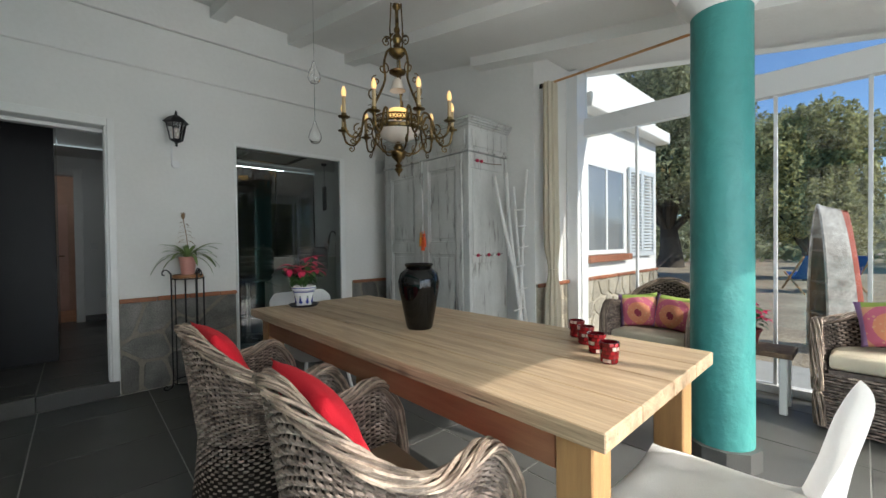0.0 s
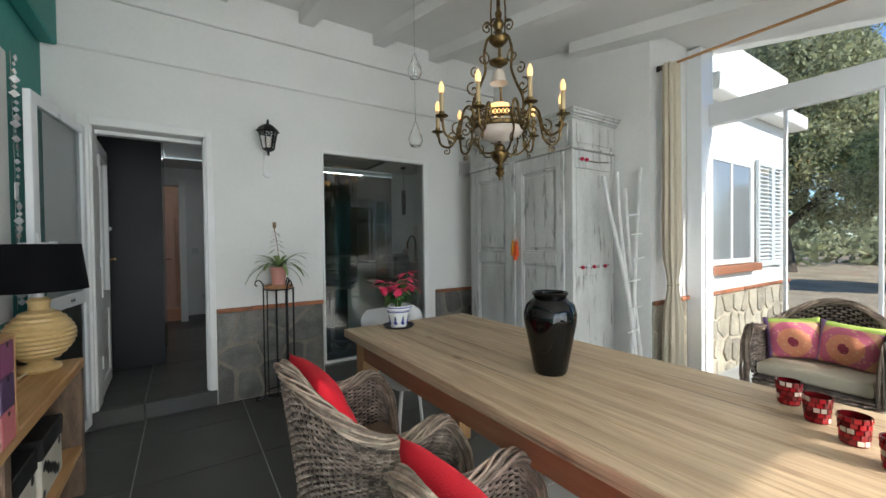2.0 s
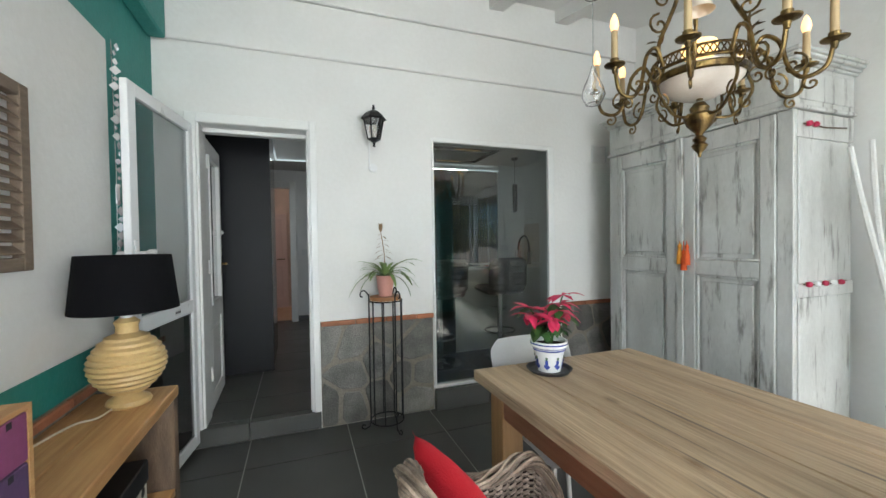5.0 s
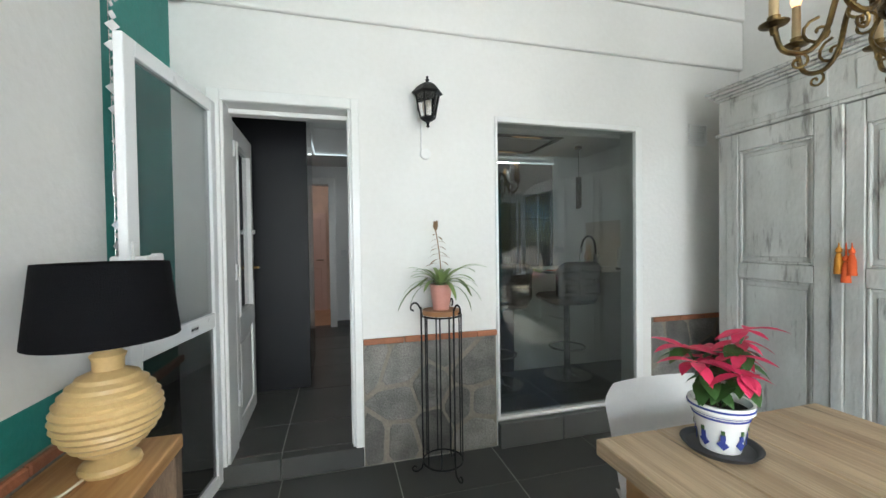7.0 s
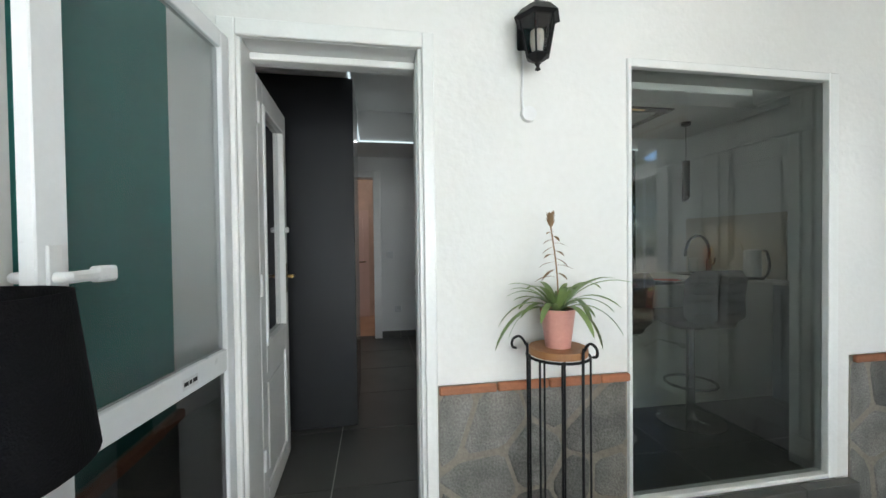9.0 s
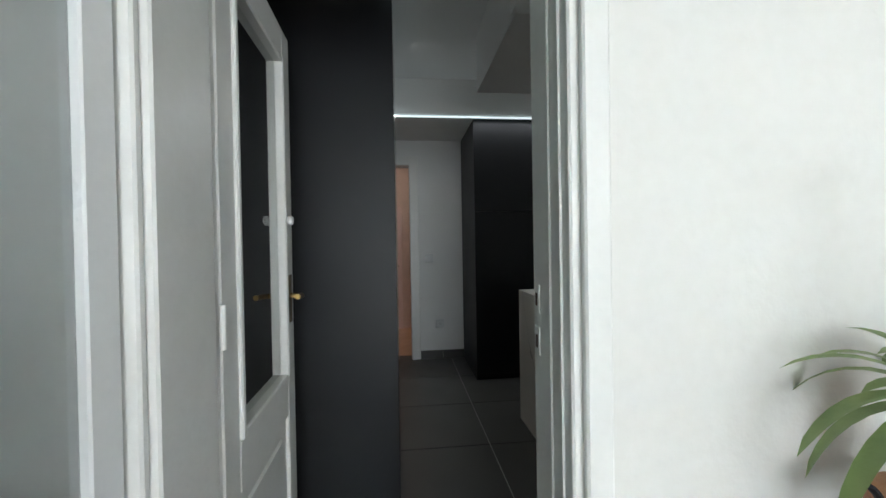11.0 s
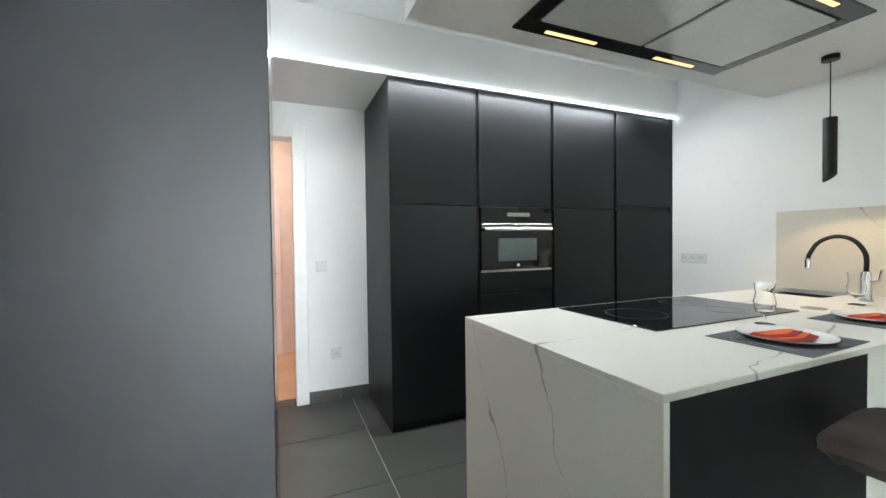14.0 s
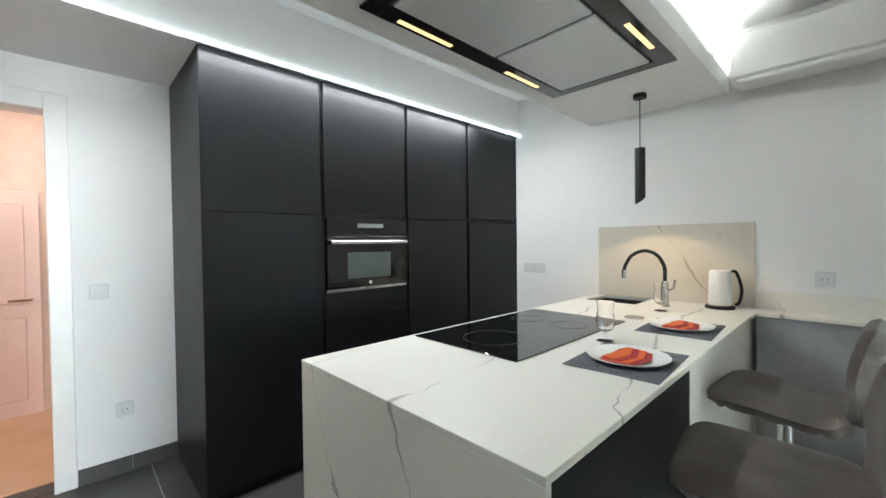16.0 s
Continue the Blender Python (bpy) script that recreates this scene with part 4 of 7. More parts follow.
def cushion_mesh(w, h, t, n=16):
    """A stuffed square pad lying in x-y, pinched at its corners."""
    bm = bmesh.new()
    rows = {}
    for s in (1, -1):
        for i in range(n + 1):
            for j in range(n + 1):
                u, v = i / n * 2 - 1, j / n * 2 - 1
                f = max(0.0, (1 - u ** 2) * (1 - v ** 2)) ** 0.5
                pull = 1 - 0.07 * (1 - abs(u) ** 2) * abs(v) ** 3
                pull2 = 1 - 0.07 * (1 - abs(v) ** 2) * abs(u) ** 3
                edge = i in (0, n) or j in (0, n)
                if s < 0 and edge:
                    rows[s, i, j] = rows[1, i, j]
                else:
                    rows[s, i, j] = bm.verts.new((u * w / 2 * pull2, v * h / 2 * pull, s * t / 2 * f + 0.004 * math.sin(7 * u + 3 * v) * f))
    for s in (1, -1):
        for i in range(n):
            for j in range(n):
                bm.faces.new((rows[s, i, j], rows[s, i + 1, j], rows[s, i + 1, j + 1], rows[s, i, j + 1]))
    return bm


# dining table -------------------------------------------------------------------
TZ = 0.757
table = thing("dining_table", pose(1.286, 0.606, 0), "long waxed pine dining table with plank top and square legs", "dining table")
TW, TL = 0.804, 2.119
edges = [0, 0.19, 0.405, 0.61, TW]
for a, b in zip(edges, edges[1:]):
    part("plank", boxes(((a + 0.0013, 0, TZ - 0.042), (b - 0.0013, TL, TZ)), bevel=0.003), wood_table, table)
for x in (0.05, TW - 0.14):
    for y in (0.05, TL - 0.14):
        part("leg", boxes(((x, y, 0), (x + 0.09, y + 0.09, TZ - 0.0425)), bevel=0.004), surface("pine_leg", (0.44, 0.25, 0.10), 0.5, second=(0.32, 0.17, 0.07), scale=7, stretch=(6, 6, 0.4), bump=0.2), table)
# brown pine with the red bounce off the cushions mixed into its colour
bounce_pine = surface("pine_apron_red_bounce", (0.34, 0.15, 0.075), 0.5, second=(0.24, 0.095, 0.05), scale=7, stretch=(6, 0.4, 6), bump=0.2)
for a, b in (((0.055, 0.141, TZ - 0.15), (0.08, TL - 0.141, TZ - 0.0425)), ((TW - 0.08, 0.141, TZ - 0.15), (TW - 0.055, TL - 0.141, TZ - 0.0425)), ((0.141, TL - 0.08, TZ - 0.15), (TW - 0.141, TL - 0.055, TZ - 0.0425))):
    part("apron", boxes((a, b), bevel=0.003), bounce_pine, table)


# wicker seats -------------------------------------------------------------------
def wicker_seat(name, m, w, d, back, arm, label, category, group="", pitch=0.0130, seat_z=0.40, cushion=None, cushion_t=0.07, fullness=1.0, waist=0.79):
    """A tub seat facing +x: woven skirt, woven back and arms in one sweep, a plaited rim, a seat cushion."""
    s = thing(name, m, label, category, group)
    r = min(w / 2, 0.30)

    def plan(u, k):
        """The outline, u from -1 (one arm's front) to 1 (the other's), grown by k about the middle."""
        L1 = d - r
        arc = math.pi / 2 * r
        mid = w / 2 - r
        total = L1 + arc + mid
        q = abs(u) * total
        sg = 1 if u >= 0 else -1
        if q < mid:
            x, y = 0.0, q
        elif q < mid + arc:
            a = (q - mid) / r
            x, y = r - r * math.cos(a), mid + r * math.sin(a)
        else:
            x, y = r + (q - mid - arc), w / 2
        cx = d / 2
        return Vector((cx + (x - cx) * k, sg * y * k, 0))

    def rim_z(u):
        """High at the back, sweeping down to the arms, which lift a little before they roll over at the front."""
        q = abs(u)
        a = min(1.0, q / 0.66)
        z = arm + (back - arm) * (0.5 + 0.5 * math.cos(math.pi * a)) ** fullness
        z += 0.025 * math.exp(-((q - 0.84) / 0.09) ** 2)
        return z - 0.10 * max(0.0, (q - 0.88) / 0.12) ** 2

    def strand(bm, pts, rad, seg=5):
        tube(bm, pts, rad, seg)
    bm = bmesh.new()
    n = 124
    rows = int((back - seat_z) / pitch) + 1
    amp, rad = 0.0056, pitch * 0.40
    for i in range(rows):
        f = i / (rows - 1)
        pts = []
        for j in range(n + 1):
            u = j / n * 2 - 1
            z = seat_z + (rim_z(u) - seat_z) * f
            k = waist + (1.0 - waist) * f
            p = plan(u, k)
            out = (p - Vector((d / 2, 0, 0))).normalized()
            pts.append(p + out * amp * (1 if (j // 2 + i) % 2 else -1) + Vector((0, 0, z + 0.0006 * math.sin(1.7 * i + 0.31 * j))))
        strand(bm, pts, rad)
    nf = int(w / 0.028)
    for i in range(int((seat_z - 0.02) / pitch)):
        z = 0.02 + i * pitch
        f = z / seat_z
        k = waist + (0.96 - waist) * (1 - f) ** 1.4
        pts = []
        for j in range(n + 1):
            p = plan(j / n * 2 - 1, k)
            out = (p - Vector((d / 2, 0, 0))).normalized()
            pts.append(p + out * amp * (1 if (j // 2 + i) % 2 else -1) + Vector((0, 0, z)))
        a, b = pts[-1], pts[0]
        for j in range(1, nf):
            q = a.lerp(b, j / nf)
            pts.append(Vector((q.x + 0.02 * math.sin(math.pi * j / nf) + amp * (1 if (i + j) % 2 else -1), q.y, z)))
        tube(bm, pts, rad, 5, True)
    part("weave", bm, wicker, s, "grey-brown woven wicker", True)
    # plaited rim: strands that wind round one another along the top and down the arm fronts
    path = []
    top_k = 0.985
    for j in range(101):
        u = j / 100 * 2 - 1
        path.append(plan(u, top_k) + Vector((0, 0, rim_z(u) + 0.008)))
    for sg in (1, -1):
        end = path[-1] if sg > 0 else path[0]
        down = [Vector((end.x + 0.025 * math.sin(t * math.pi), end.y * (1 - 0.04 * t), end.z * (1 - t) + 0.03 * t)) for t in (0.12, 0.25, 0.4, 0.55, 0.7, 0.85, 1.0)]
        path = path + down if sg > 0 else down[::-1] + path
    path = curve(path, 3)
    bm = bmesh.new()
    for k in range(16):
        pts, side = [], None
        for i, p in enumerate(path):
            dd = (path[min(i + 1, len(path) - 1)] - path[max(0, i - 1)]).normalized()
            sv = dd.cross(Vector((0, 0, 1)))
            sv = sv.normalized() if sv.length > 0.05 else Vector((0, 1, 0))
            uv = sv.cross(dd)
            a = i * 0.055 + k * 2 * math.pi / 16 + 0.25 * math.sin(i * 0.11 + k * 2.1)
            pts.append(p + sv * (0.022 + 0.004 * math.sin(i * 0.13 + k * 1.7)) * math.cos(a) + uv * (0.014 + 0.004 * math.sin(i * 0.13 + k * 1.7)) * math.sin(a))
        tube(bm, pts, 0.0046 + 0.0016 * (k * 0.618 % 1), 6)
    part("rim", bm, wicker_rim, s, "thick plaited wicker rim", True)
    bm = bmesh.new()
    prism(bm, [tuple(plan(j / 24 * 2 - 1, waist - 0.045)[:2]) for j in range(25)], cushion_t)
    bmesh.ops.bevel(bm, geom=[e for e in bm.edges if abs(e.verts[0].co.z - e.verts[1].co.z) < 1e-6], offset=cushion_t * 0.3, segments=3, affect="EDGES", profile=0.5)
    part("seat_cushion", bm, cushion or tan_cloth, s, "flat seat cushion", True, pose(0, 0, seat_z - 0.005))
    bm = bmesh.new()
    prism(bm, [tuple(plan(j / 24 * 2 - 1, waist - 0.04)[:2]) for j in range(25)], 0.024)
    bmesh.ops.translate(bm, verts=bm.verts, vec=(0, 0, seat_z - 0.03))
    part("seat_base", bm, wicker, s)
    # added sheet behind the strands, coloured dark for the shade in the gaps
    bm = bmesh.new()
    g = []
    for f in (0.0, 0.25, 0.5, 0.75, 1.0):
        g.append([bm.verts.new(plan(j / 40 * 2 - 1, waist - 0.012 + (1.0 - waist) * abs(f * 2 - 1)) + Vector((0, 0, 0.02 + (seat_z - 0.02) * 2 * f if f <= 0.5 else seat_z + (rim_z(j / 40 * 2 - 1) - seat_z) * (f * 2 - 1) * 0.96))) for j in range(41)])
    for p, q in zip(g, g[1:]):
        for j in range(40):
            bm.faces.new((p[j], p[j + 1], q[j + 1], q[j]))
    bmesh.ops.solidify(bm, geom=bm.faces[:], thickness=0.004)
    part("shade_sheet", bm, gap_shade, s, "added dark sheet standing in for the shade between strands", True)
    return s


for x, y, turn, nm in ((0.825, 1.985, 1, "wicker dining armchair with grey plaited rim, drawn up to the table"), (0.855, 1.185, -4, "wicker dining armchair with pale plaited rim at the table's corner")):
    place = pose(x, y, 0, 0, 0, turn)
    wicker_seat("wicker_armchair", place, 0.56, 0.52, 0.815, 0.61, nm, "armchair", "wicker dining chairs", 0.0125)
    c = thing("cushion", place @ pose(0.15, 0.04, 0.635, 0, 66, 0), "plump red cotton cushion leaning in a wicker armchair", "cushion", "red cushions")
    part("cover", cushion_mesh(0.39, 0.39, 0.14), red_cushion, c, smooth=True).data.set_sharp_from_angle(angle=radians(180))
wicker_seat("wicker_sofa", pose(4.20, 1.37, 0, 0, 0, 177), 0.64, 0.54, 0.79, 0.60, "brown wicker love seat with cream cushion by the glass wall", "sofa", "", 0.018, 0.33, cream_cloth, 0.09, 1.0, 0.88)
wicker_seat("wicker_lounge_chair", pose(4.20, 0.03, 0, 0, 0, 180), 0.86, 0.46, 0.68, 0.60, "brown wicker lounge chair with cream seat cushion", "armchair", "", 0.018, 0.36, cream_cloth, 0.10, 1.0, 0.9)


def patterned(name):
    """Bright printed cotton: rings in orange, teal, purple and green."""
    m = bpy.data.materials.new(name)
    m.use_nodes = True
    n, link = m.node_tree.nodes, m.node_tree.links.new
    b = n["Principled BSDF"]
    co, vo, ramp, wv, mix, ns = n.new("ShaderNodeTexCoord"), n.new("ShaderNodeVectorMath"), n.new("ShaderNodeValToRGB"), n.new("ShaderNodeTexVoronoi"), n.new("ShaderNodeMix"), n.new("ShaderNodeTexNoise")
    vo.operation = "LENGTH"
    sh = n.new("ShaderNodeVectorMath")
    sh.operation = "ADD"
    sh.inputs[1].default_value = (0.0, 0.025, 0.0)
    link(co.outputs["Object"], sh.inputs[0]); link(sh.outputs[0], vo.inputs[0])
    mul = n.new("ShaderNodeMath")
    mul.operation = "MULTIPLY"
    mul.inputs[1].default_value = 3.6
    link(vo.outputs["Value"], mul.inputs[0])
    link(mul.outputs[0], ramp.inputs[0])
    ramp.color_ramp.interpolation = "CONSTANT"
    e = ramp.color_ramp.elements
    e[0].color, e[1].position, e[1].color = (0.10, 0.50, 0.46, 1), 0.11, (0.70, 0.65, 0.60, 1)
    for p, c in ((0.17, (0.30, 0.03, 0.06, 1)), (0.24, (0.70, 0.27, 0.15, 1)), (0.36, (0.60, 0.14, 0.22, 1)), (0.50, (0.66, 0.32, 0.20, 1)), (0.62, (0.50, 0.16, 0.24, 1)), (0.70, (0.26, 0.10, 0.30, 1))):
        q = e.new(p)
        q.color = c
    wv.inputs["Scale"].default_value = 38
    link(co.outputs["Object"], wv.inputs["Vector"])
    gt = n.new("ShaderNodeMath")
    gt.operation, gt.inputs[1].default_value = "LESS_THAN", 0.28
    link(wv.outputs["Distance"], gt.inputs[0])
    sc = n.new("ShaderNodeMath")
    sc.operation, sc.inputs[1].default_value = "MULTIPLY", 0.55
    link(gt.outputs[0], sc.inputs[0])
    mix.data_type = "RGBA"
    mix.inputs["B"].default_value = (0.72, 0.45, 0.25, 1)
    link(sc.outputs[0], mix.inputs["Factor"]); link(ramp.outputs[0], mix.inputs["A"]); xyz = n.new("ShaderNodeSeparateXYZ")
    link(co.outputs["Object"], xyz.inputs[0])
    last = mix.outputs["Result"]
    for axis, side, edge, tone in (("Y", "GREATER_THAN", 0.098, (0.36, 0.48, 0.10, 1)), ("X", "LESS_THAN", -0.118, (0.34, 0.20, 0.42, 1))):
        cut, band = n.new("ShaderNodeMath"), n.new("ShaderNodeMix")
        cut.operation, cut.inputs[1].default_value, band.data_type = side, edge, "RGBA"
        band.inputs["B"].default_value = tone
        link(xyz.outputs[axis], cut.inputs[0]); link(cut.outputs[0], band.inputs["Factor"]); link(last, band.inputs["A"])
        last = band.outputs["Result"]
    link(last, b.inputs["Base Color"])
    b.inputs["Roughness"].default_value = 0.85
    return m


print_cloth = patterned("bright_ring_print")
for m in (pose(3.98, 1.545, 0.55, 90, 0, -72) @ pose(0, 0, 0, -18, 0, 6), pose(4.0, 1.285, 0.55, 90, 0, -94) @ pose(0, 0, 0, -18, 0, -4), pose(4.05, 0.14, 0.62, 90, 0, -90) @ pose(0, 0, 0, -18, 0, 8)):
    c = thing("cushion", m, "bright cushion printed with orange, purple and green rings", "cushion", "printed cushions")
    part("cover", cushion_mesh(0.30, 0.28, 0.13), print_cloth, c, smooth=True).data.set_sharp_from_angle(angle=radians(180))


# white dining chairs --------------------------------------------------------------
def white_chair(m, label, pad=False):
    """A moulded white shell chair facing +y."""
    s = thing("white_chair", m, label, "chair", "white dining chairs")
    bm = bmesh.new()
    line = curve([(0, 0.22, 0.43), (0, 0.16, 0.445), (0, -0.06, 0.435), (0, -0.16, 0.46), (0, -0.20, 0.56), (0, -0.225, 0.70), (0, -0.25, 0.81)], 6)
    grid, n = [], 10
    for i, p in enumerate(line):
        v = i / (len(line) - 1)
        w = 0.215 - 0.05 * max(0, (v - 0.90) / 0.10) ** 2 - 0.03 * max(0, (0.12 - v) / 0.12) ** 2
        curl = 0.02 + 0.035 * math.sin(math.pi * v)
        grid.append([bm.verts.new((w * (k / n * 2 - 1), p.y + curl * abs(k / n * 2 - 1) ** 2.5 * (v > 0.5), p.z + curl * abs(k / n * 2 - 1) ** 2.5 * (v <= 0.5))) for k in range(n + 1)])
    for a, b in zip(grid, grid[1:]):
        for k in range(n):
            bm.faces.new((a[k], a[k + 1], b[k + 1], b[k]))
    bmesh.ops.solidify(bm, geom=bm.faces[:], thickness=0.012)
    part("shell", bm, white_plastic, s, smooth=True)
    for x in (-0.16, 0.16):
        for y in (-0.15, 0.17):
            part("leg", tube(bmesh.new(), [(x * 0.75, y * 0.8, 0.43), (x * 1.25, y * 1.25, 0)], 0.011, 8), white_paint, s, smooth=True)
    if pad:
        bm = cushion_mesh(0.40, 0.40, 0.07, 20)
        for v in bm.verts:
            tuft = min(math.hypot(v.co.x - a, v.co.y - b) for a in (-0.08, 0.08) for b in (-0.08, 0.08))
            v.co.z *= 1 - 0.55 * math.exp(-(tuft / 0.03) ** 2)
        q = thing("seat_pad", m @ pose(0, 0.02, 0.488), "white tufted cotton seat pad on a white chair", "cushion")
        part("cover", bm, white_cloth, q, smooth=True)
        part("tie", tube(bmesh.new(), curve([(-0.19, -0.17, 0), (-0.225, -0.215, -0.02), (-0.235, -0.23, -0.07), (-0.22, -0.25, -0.10)], 4), 0.004, 5), white_cloth, q)
    return s


white_chair(pose(1.67, 0.50, 0), "moulded white chair with tufted pad at the table's end", True)
white_chair(pose(1.67, 2.70, 0, 0, 0, 180), "moulded white chair tucked under the table beside the flower pot")

# wardrobe -------------------------------------------------------------------------
wd = thing("wardrobe", pose(3.0, 2.56, 0), "large old wardrobe in distressed white paint with panelled doors", "wardrobe")
WDW, WDD = 1.25, 0.53
part("body", boxes(((0.02, 0.012, 0.06), (WDD, WDW, 1.915)), bevel=0.003), shabby, wd)
part("base", boxes(((-0.012, -0.012, 0.0), (WDD, WDW + 0.012, 0.12)), bevel=0.006), shabby, wd)
part("frieze", boxes(((0.004, 0.0, 1.940), (WDD, WDW, 2.140)), bevel=0.003), shabby, wd)
part("moulding", boxes(((-0.014, -0.014, 1.917), (WDD, WDW + 0.014, 1.939)), bevel=0.006), shabby, wd)
bm = bmesh.new()
for i, (o, z0, z1) in enumerate(((0.012, 2.140, 2.155), (0.026, 2.155, 2.172), (0.042, 2.172, 2.190), (0.055, 2.190, 2.207))):
    bbox(bm, (-o, -o, z0), (WDD + 0.02, WDW + o, z1 - 0.0005), 0.005)
part("cornice", bm, shabby, wd)
for y0, y1 in ((0.04, 0.56), (0.67, 1.20)):
    part("frieze_panel", boxes(((-0.004, y0, 1.970), (0.0035, y1, 2.110)), bevel=0.003), shabby, wd)
part("frieze_panel", boxes(((0.04, -0.006, 1.965), (WDD - 0.02, -0.0005, 2.115)), bevel=0.004), shabby, wd)
for a, b in (((0.0, 0.001, 0.122), (0.03, 0.075, 1.915)), ((0.0, WDW - 0.055, 0.122), (0.03, WDW, 1.915)), ((-0.018, 0.600, 0.122), (0.02, 0.650, 1.915))):
    part("stile", boxes((a, b), bevel=0.004), shabby, wd)
for y0, y1 in ((0.077, 0.598), (0.652, 1.193)):
    dr = part("door", boxes(((0.012, y0, 0.125), (0.0195, y1, 1.910))), shabby, wd)
    for a, b in ((y0, y0 + 0.075), (y1 - 0.075, y1)):
        part("door_stile", boxes(((-0.010, a + 0.001, 0.126), (0.0115, b - 0.001, 1.909)), bevel=0.003), shabby, dr)
    for z0, z1 in ((0.126, 0.24), (1.04, 1.13), (1.800, 1.909)):
        part("door_rail", boxes(((-0.010, y0 + 0.077, z0), (0.0115, y1 - 0.077, z1)), bevel=0.003), shabby, dr)
    for z0, z1 in ((0.27, 1.01), (1.16, 1.770)):
        part("panel", boxes(((0.003, y0 + 0.112, z0 + 0.01), (0.0118, y1 - 0.112, z1 - 0.01)), bevel=0.005), shabby, dr)
        m0, m1 = y0 + 0.0772, y1 - 0.0772
        part("panel_moulding", boxes(((-0.003, m0, z0 - 0.029), (0.0117, m0 + 0.016, z1 + 0.029)), ((-0.003, m1 - 0.016, z0 - 0.029), (0.0117, m1, z1 + 0.029)), ((-0.003, m0 + 0.0162, z1 + 0.013), (0.0117, m1 - 0.0162, z1 + 0.029)), ((-0.003, m0 + 0.0162, z0 - 0.029), (0.0117, m1 - 0.0162, z0 - 0.013)), bevel=0.004), shabby, dr)
for z0, z1 in ((0.13, 0.95), (1.02, 1.775)):
    part("side_panel", boxes(((0.05, 0.004, z0), (WDD - 0.03, 0.0115, z1)), bevel=0.004), shabby, wd)
for z0, z1 in ((0.95, 1.02), (1.775, 1.910)):
    part("side_rail", boxes(((0.032, 0.0, z0 + 0.001), (WDD - 0.005, 0.0115, z1 - 0.001)), bevel=0.002), shabby, wd)
orange_silk = surface("orange_tassel", (0.75, 0.12, 0.015), 0.6, second=(0.65, 0.07, 0.01), stretch=(9, 9, 0.5), bump=0.4)
yellow_silk = surface("amber_tassel", (0.70, 0.28, 0.02), 0.6, stretch=(9, 9, 0.5), bump=0.4)
for dy, dz, mt in ((0.0, 0.0, orange_silk), (0.028, 0.04, yellow_silk), (-0.022, 0.035, orange_silk)):
    ts = thing("tassel", pose(2.968, 3.14 + dy, 1.06 + dz), "orange silk tassel hanging from the wardrobe key", "tassel", "tassels")
    part("fringe", lathe(bmesh.new(), [(0, 0), (0.019, 0.0), (0.016, 0.07), (0.009, 0.10), (0, 0.10)], 14), mt, ts, smooth=True)
    part("head", lathe(bmesh.new(), [(0, 0.098), (0.012, 0.105), (0.012, 0.12), (0.004, 0.13), (0.002, 0.19 - dz), (0, 0.19 - dz)], 12), mt, ts, smooth=True)
bead_red = surface("red_bead", (0.50, 0.01, 0.06), 0.3, bump=0)
for z, x0, n in ((1.84, 0.06, 2), (1.02, 0.06, 5)):
    g = thing("bead_strand", pose(3.0 + x0, 2.548, z), "thin cord with red beads strung across the wardrobe's side", "decoration", "bead strands")
    part("cord", tube(bmesh.new(), [(0, 0, 0), (0.18, -0.004, -0.008), (0.37, 0, 0.006)], 0.0035, 6), rough_wood, g)
    for i in range(n):
        part("bead", lathe(bmesh.new(), [(0, -0.016), (0.012, -0.011), (0.016, 0), (0.012, 0.011), (0, 0.016)], 12, (0.03 + (0.07 if n > 2 else 0.055) * i, -0.008, 0)), bead_red if i % 2 == 0 or n == 2 else white_plastic, g, smooth=True)

# things on the table --------------------------------------------------------------
vz = thing("vase", pose(1.645, 1.60, TZ), "tall glossy black glazed pottery vase on the dining table", "vase")
part("body", lathe(bmesh.new(), [(0, 0), (0.052, 0), (0.058, 0.01), (0.075, 0.10), (0.090, 0.18), (0.092, 0.21), (0.083, 0.243), (0.062, 0.261), (0.056, 0.266), (0.05, 0.261), (0.045, 0.245), (0, 0.12)], 48), black_glaze, vz, smooth=True)
part("rim", lathe(bmesh.new(), [(0.051, 0.264), (0.0565, 0.2665), (0.062, 0.277), (0.064, 0.282), (0.059, 0.286), (0.052, 0.280), (0.050, 0.267), (0.051, 0.264)], 48), black_glaze, vz, "flared black lip", True)
for i, (x, y) in enumerate(((1.975, 1.032), (1.895, 0.955), (1.815, 0.875), (1.735, 0.797))):
    c = thing("candle_holder", pose(x, y, TZ, 0, 0, 17 * i) @ Matrix.Scale(0.84, 4), "red mosaic glass candle holder on the dining table", "candle holder", "mosaic candle holders")
    part("cup", lathe(bmesh.new(), [(0, 0.001), (0.027, 0.001), (0.034, 0.078), (0.031, 0.078), (0.025, 0.006), (0, 0.006)], 24), surface("dark_red_glass", (0.10, 0.004, 0.006), 0.1, bump=0) if i == 0 else bpy.data.materials["dark_red_glass"], c, smooth=True)
    for k in range(5):
        for j in range(12):
            a, z = j / 12 * 2 * math.pi + 0.2 * k, 0.006 + 0.0148 * k
            r = 0.0275 + 0.0066 * (z + 0.006) / 0.078
            pick = (j * 7 + k * 5 + i * 3) % 11
            part("mosaic_piece", boxes(((-0.0068, -0.0005, 0), (0.0068, 0.0016, 0.0125))), white_mosaic if pick in (0, 4) else red_mosaic, c, at=pose(r * math.cos(a), r * math.sin(a), z, 0, 0, math.degrees(a) - 90))


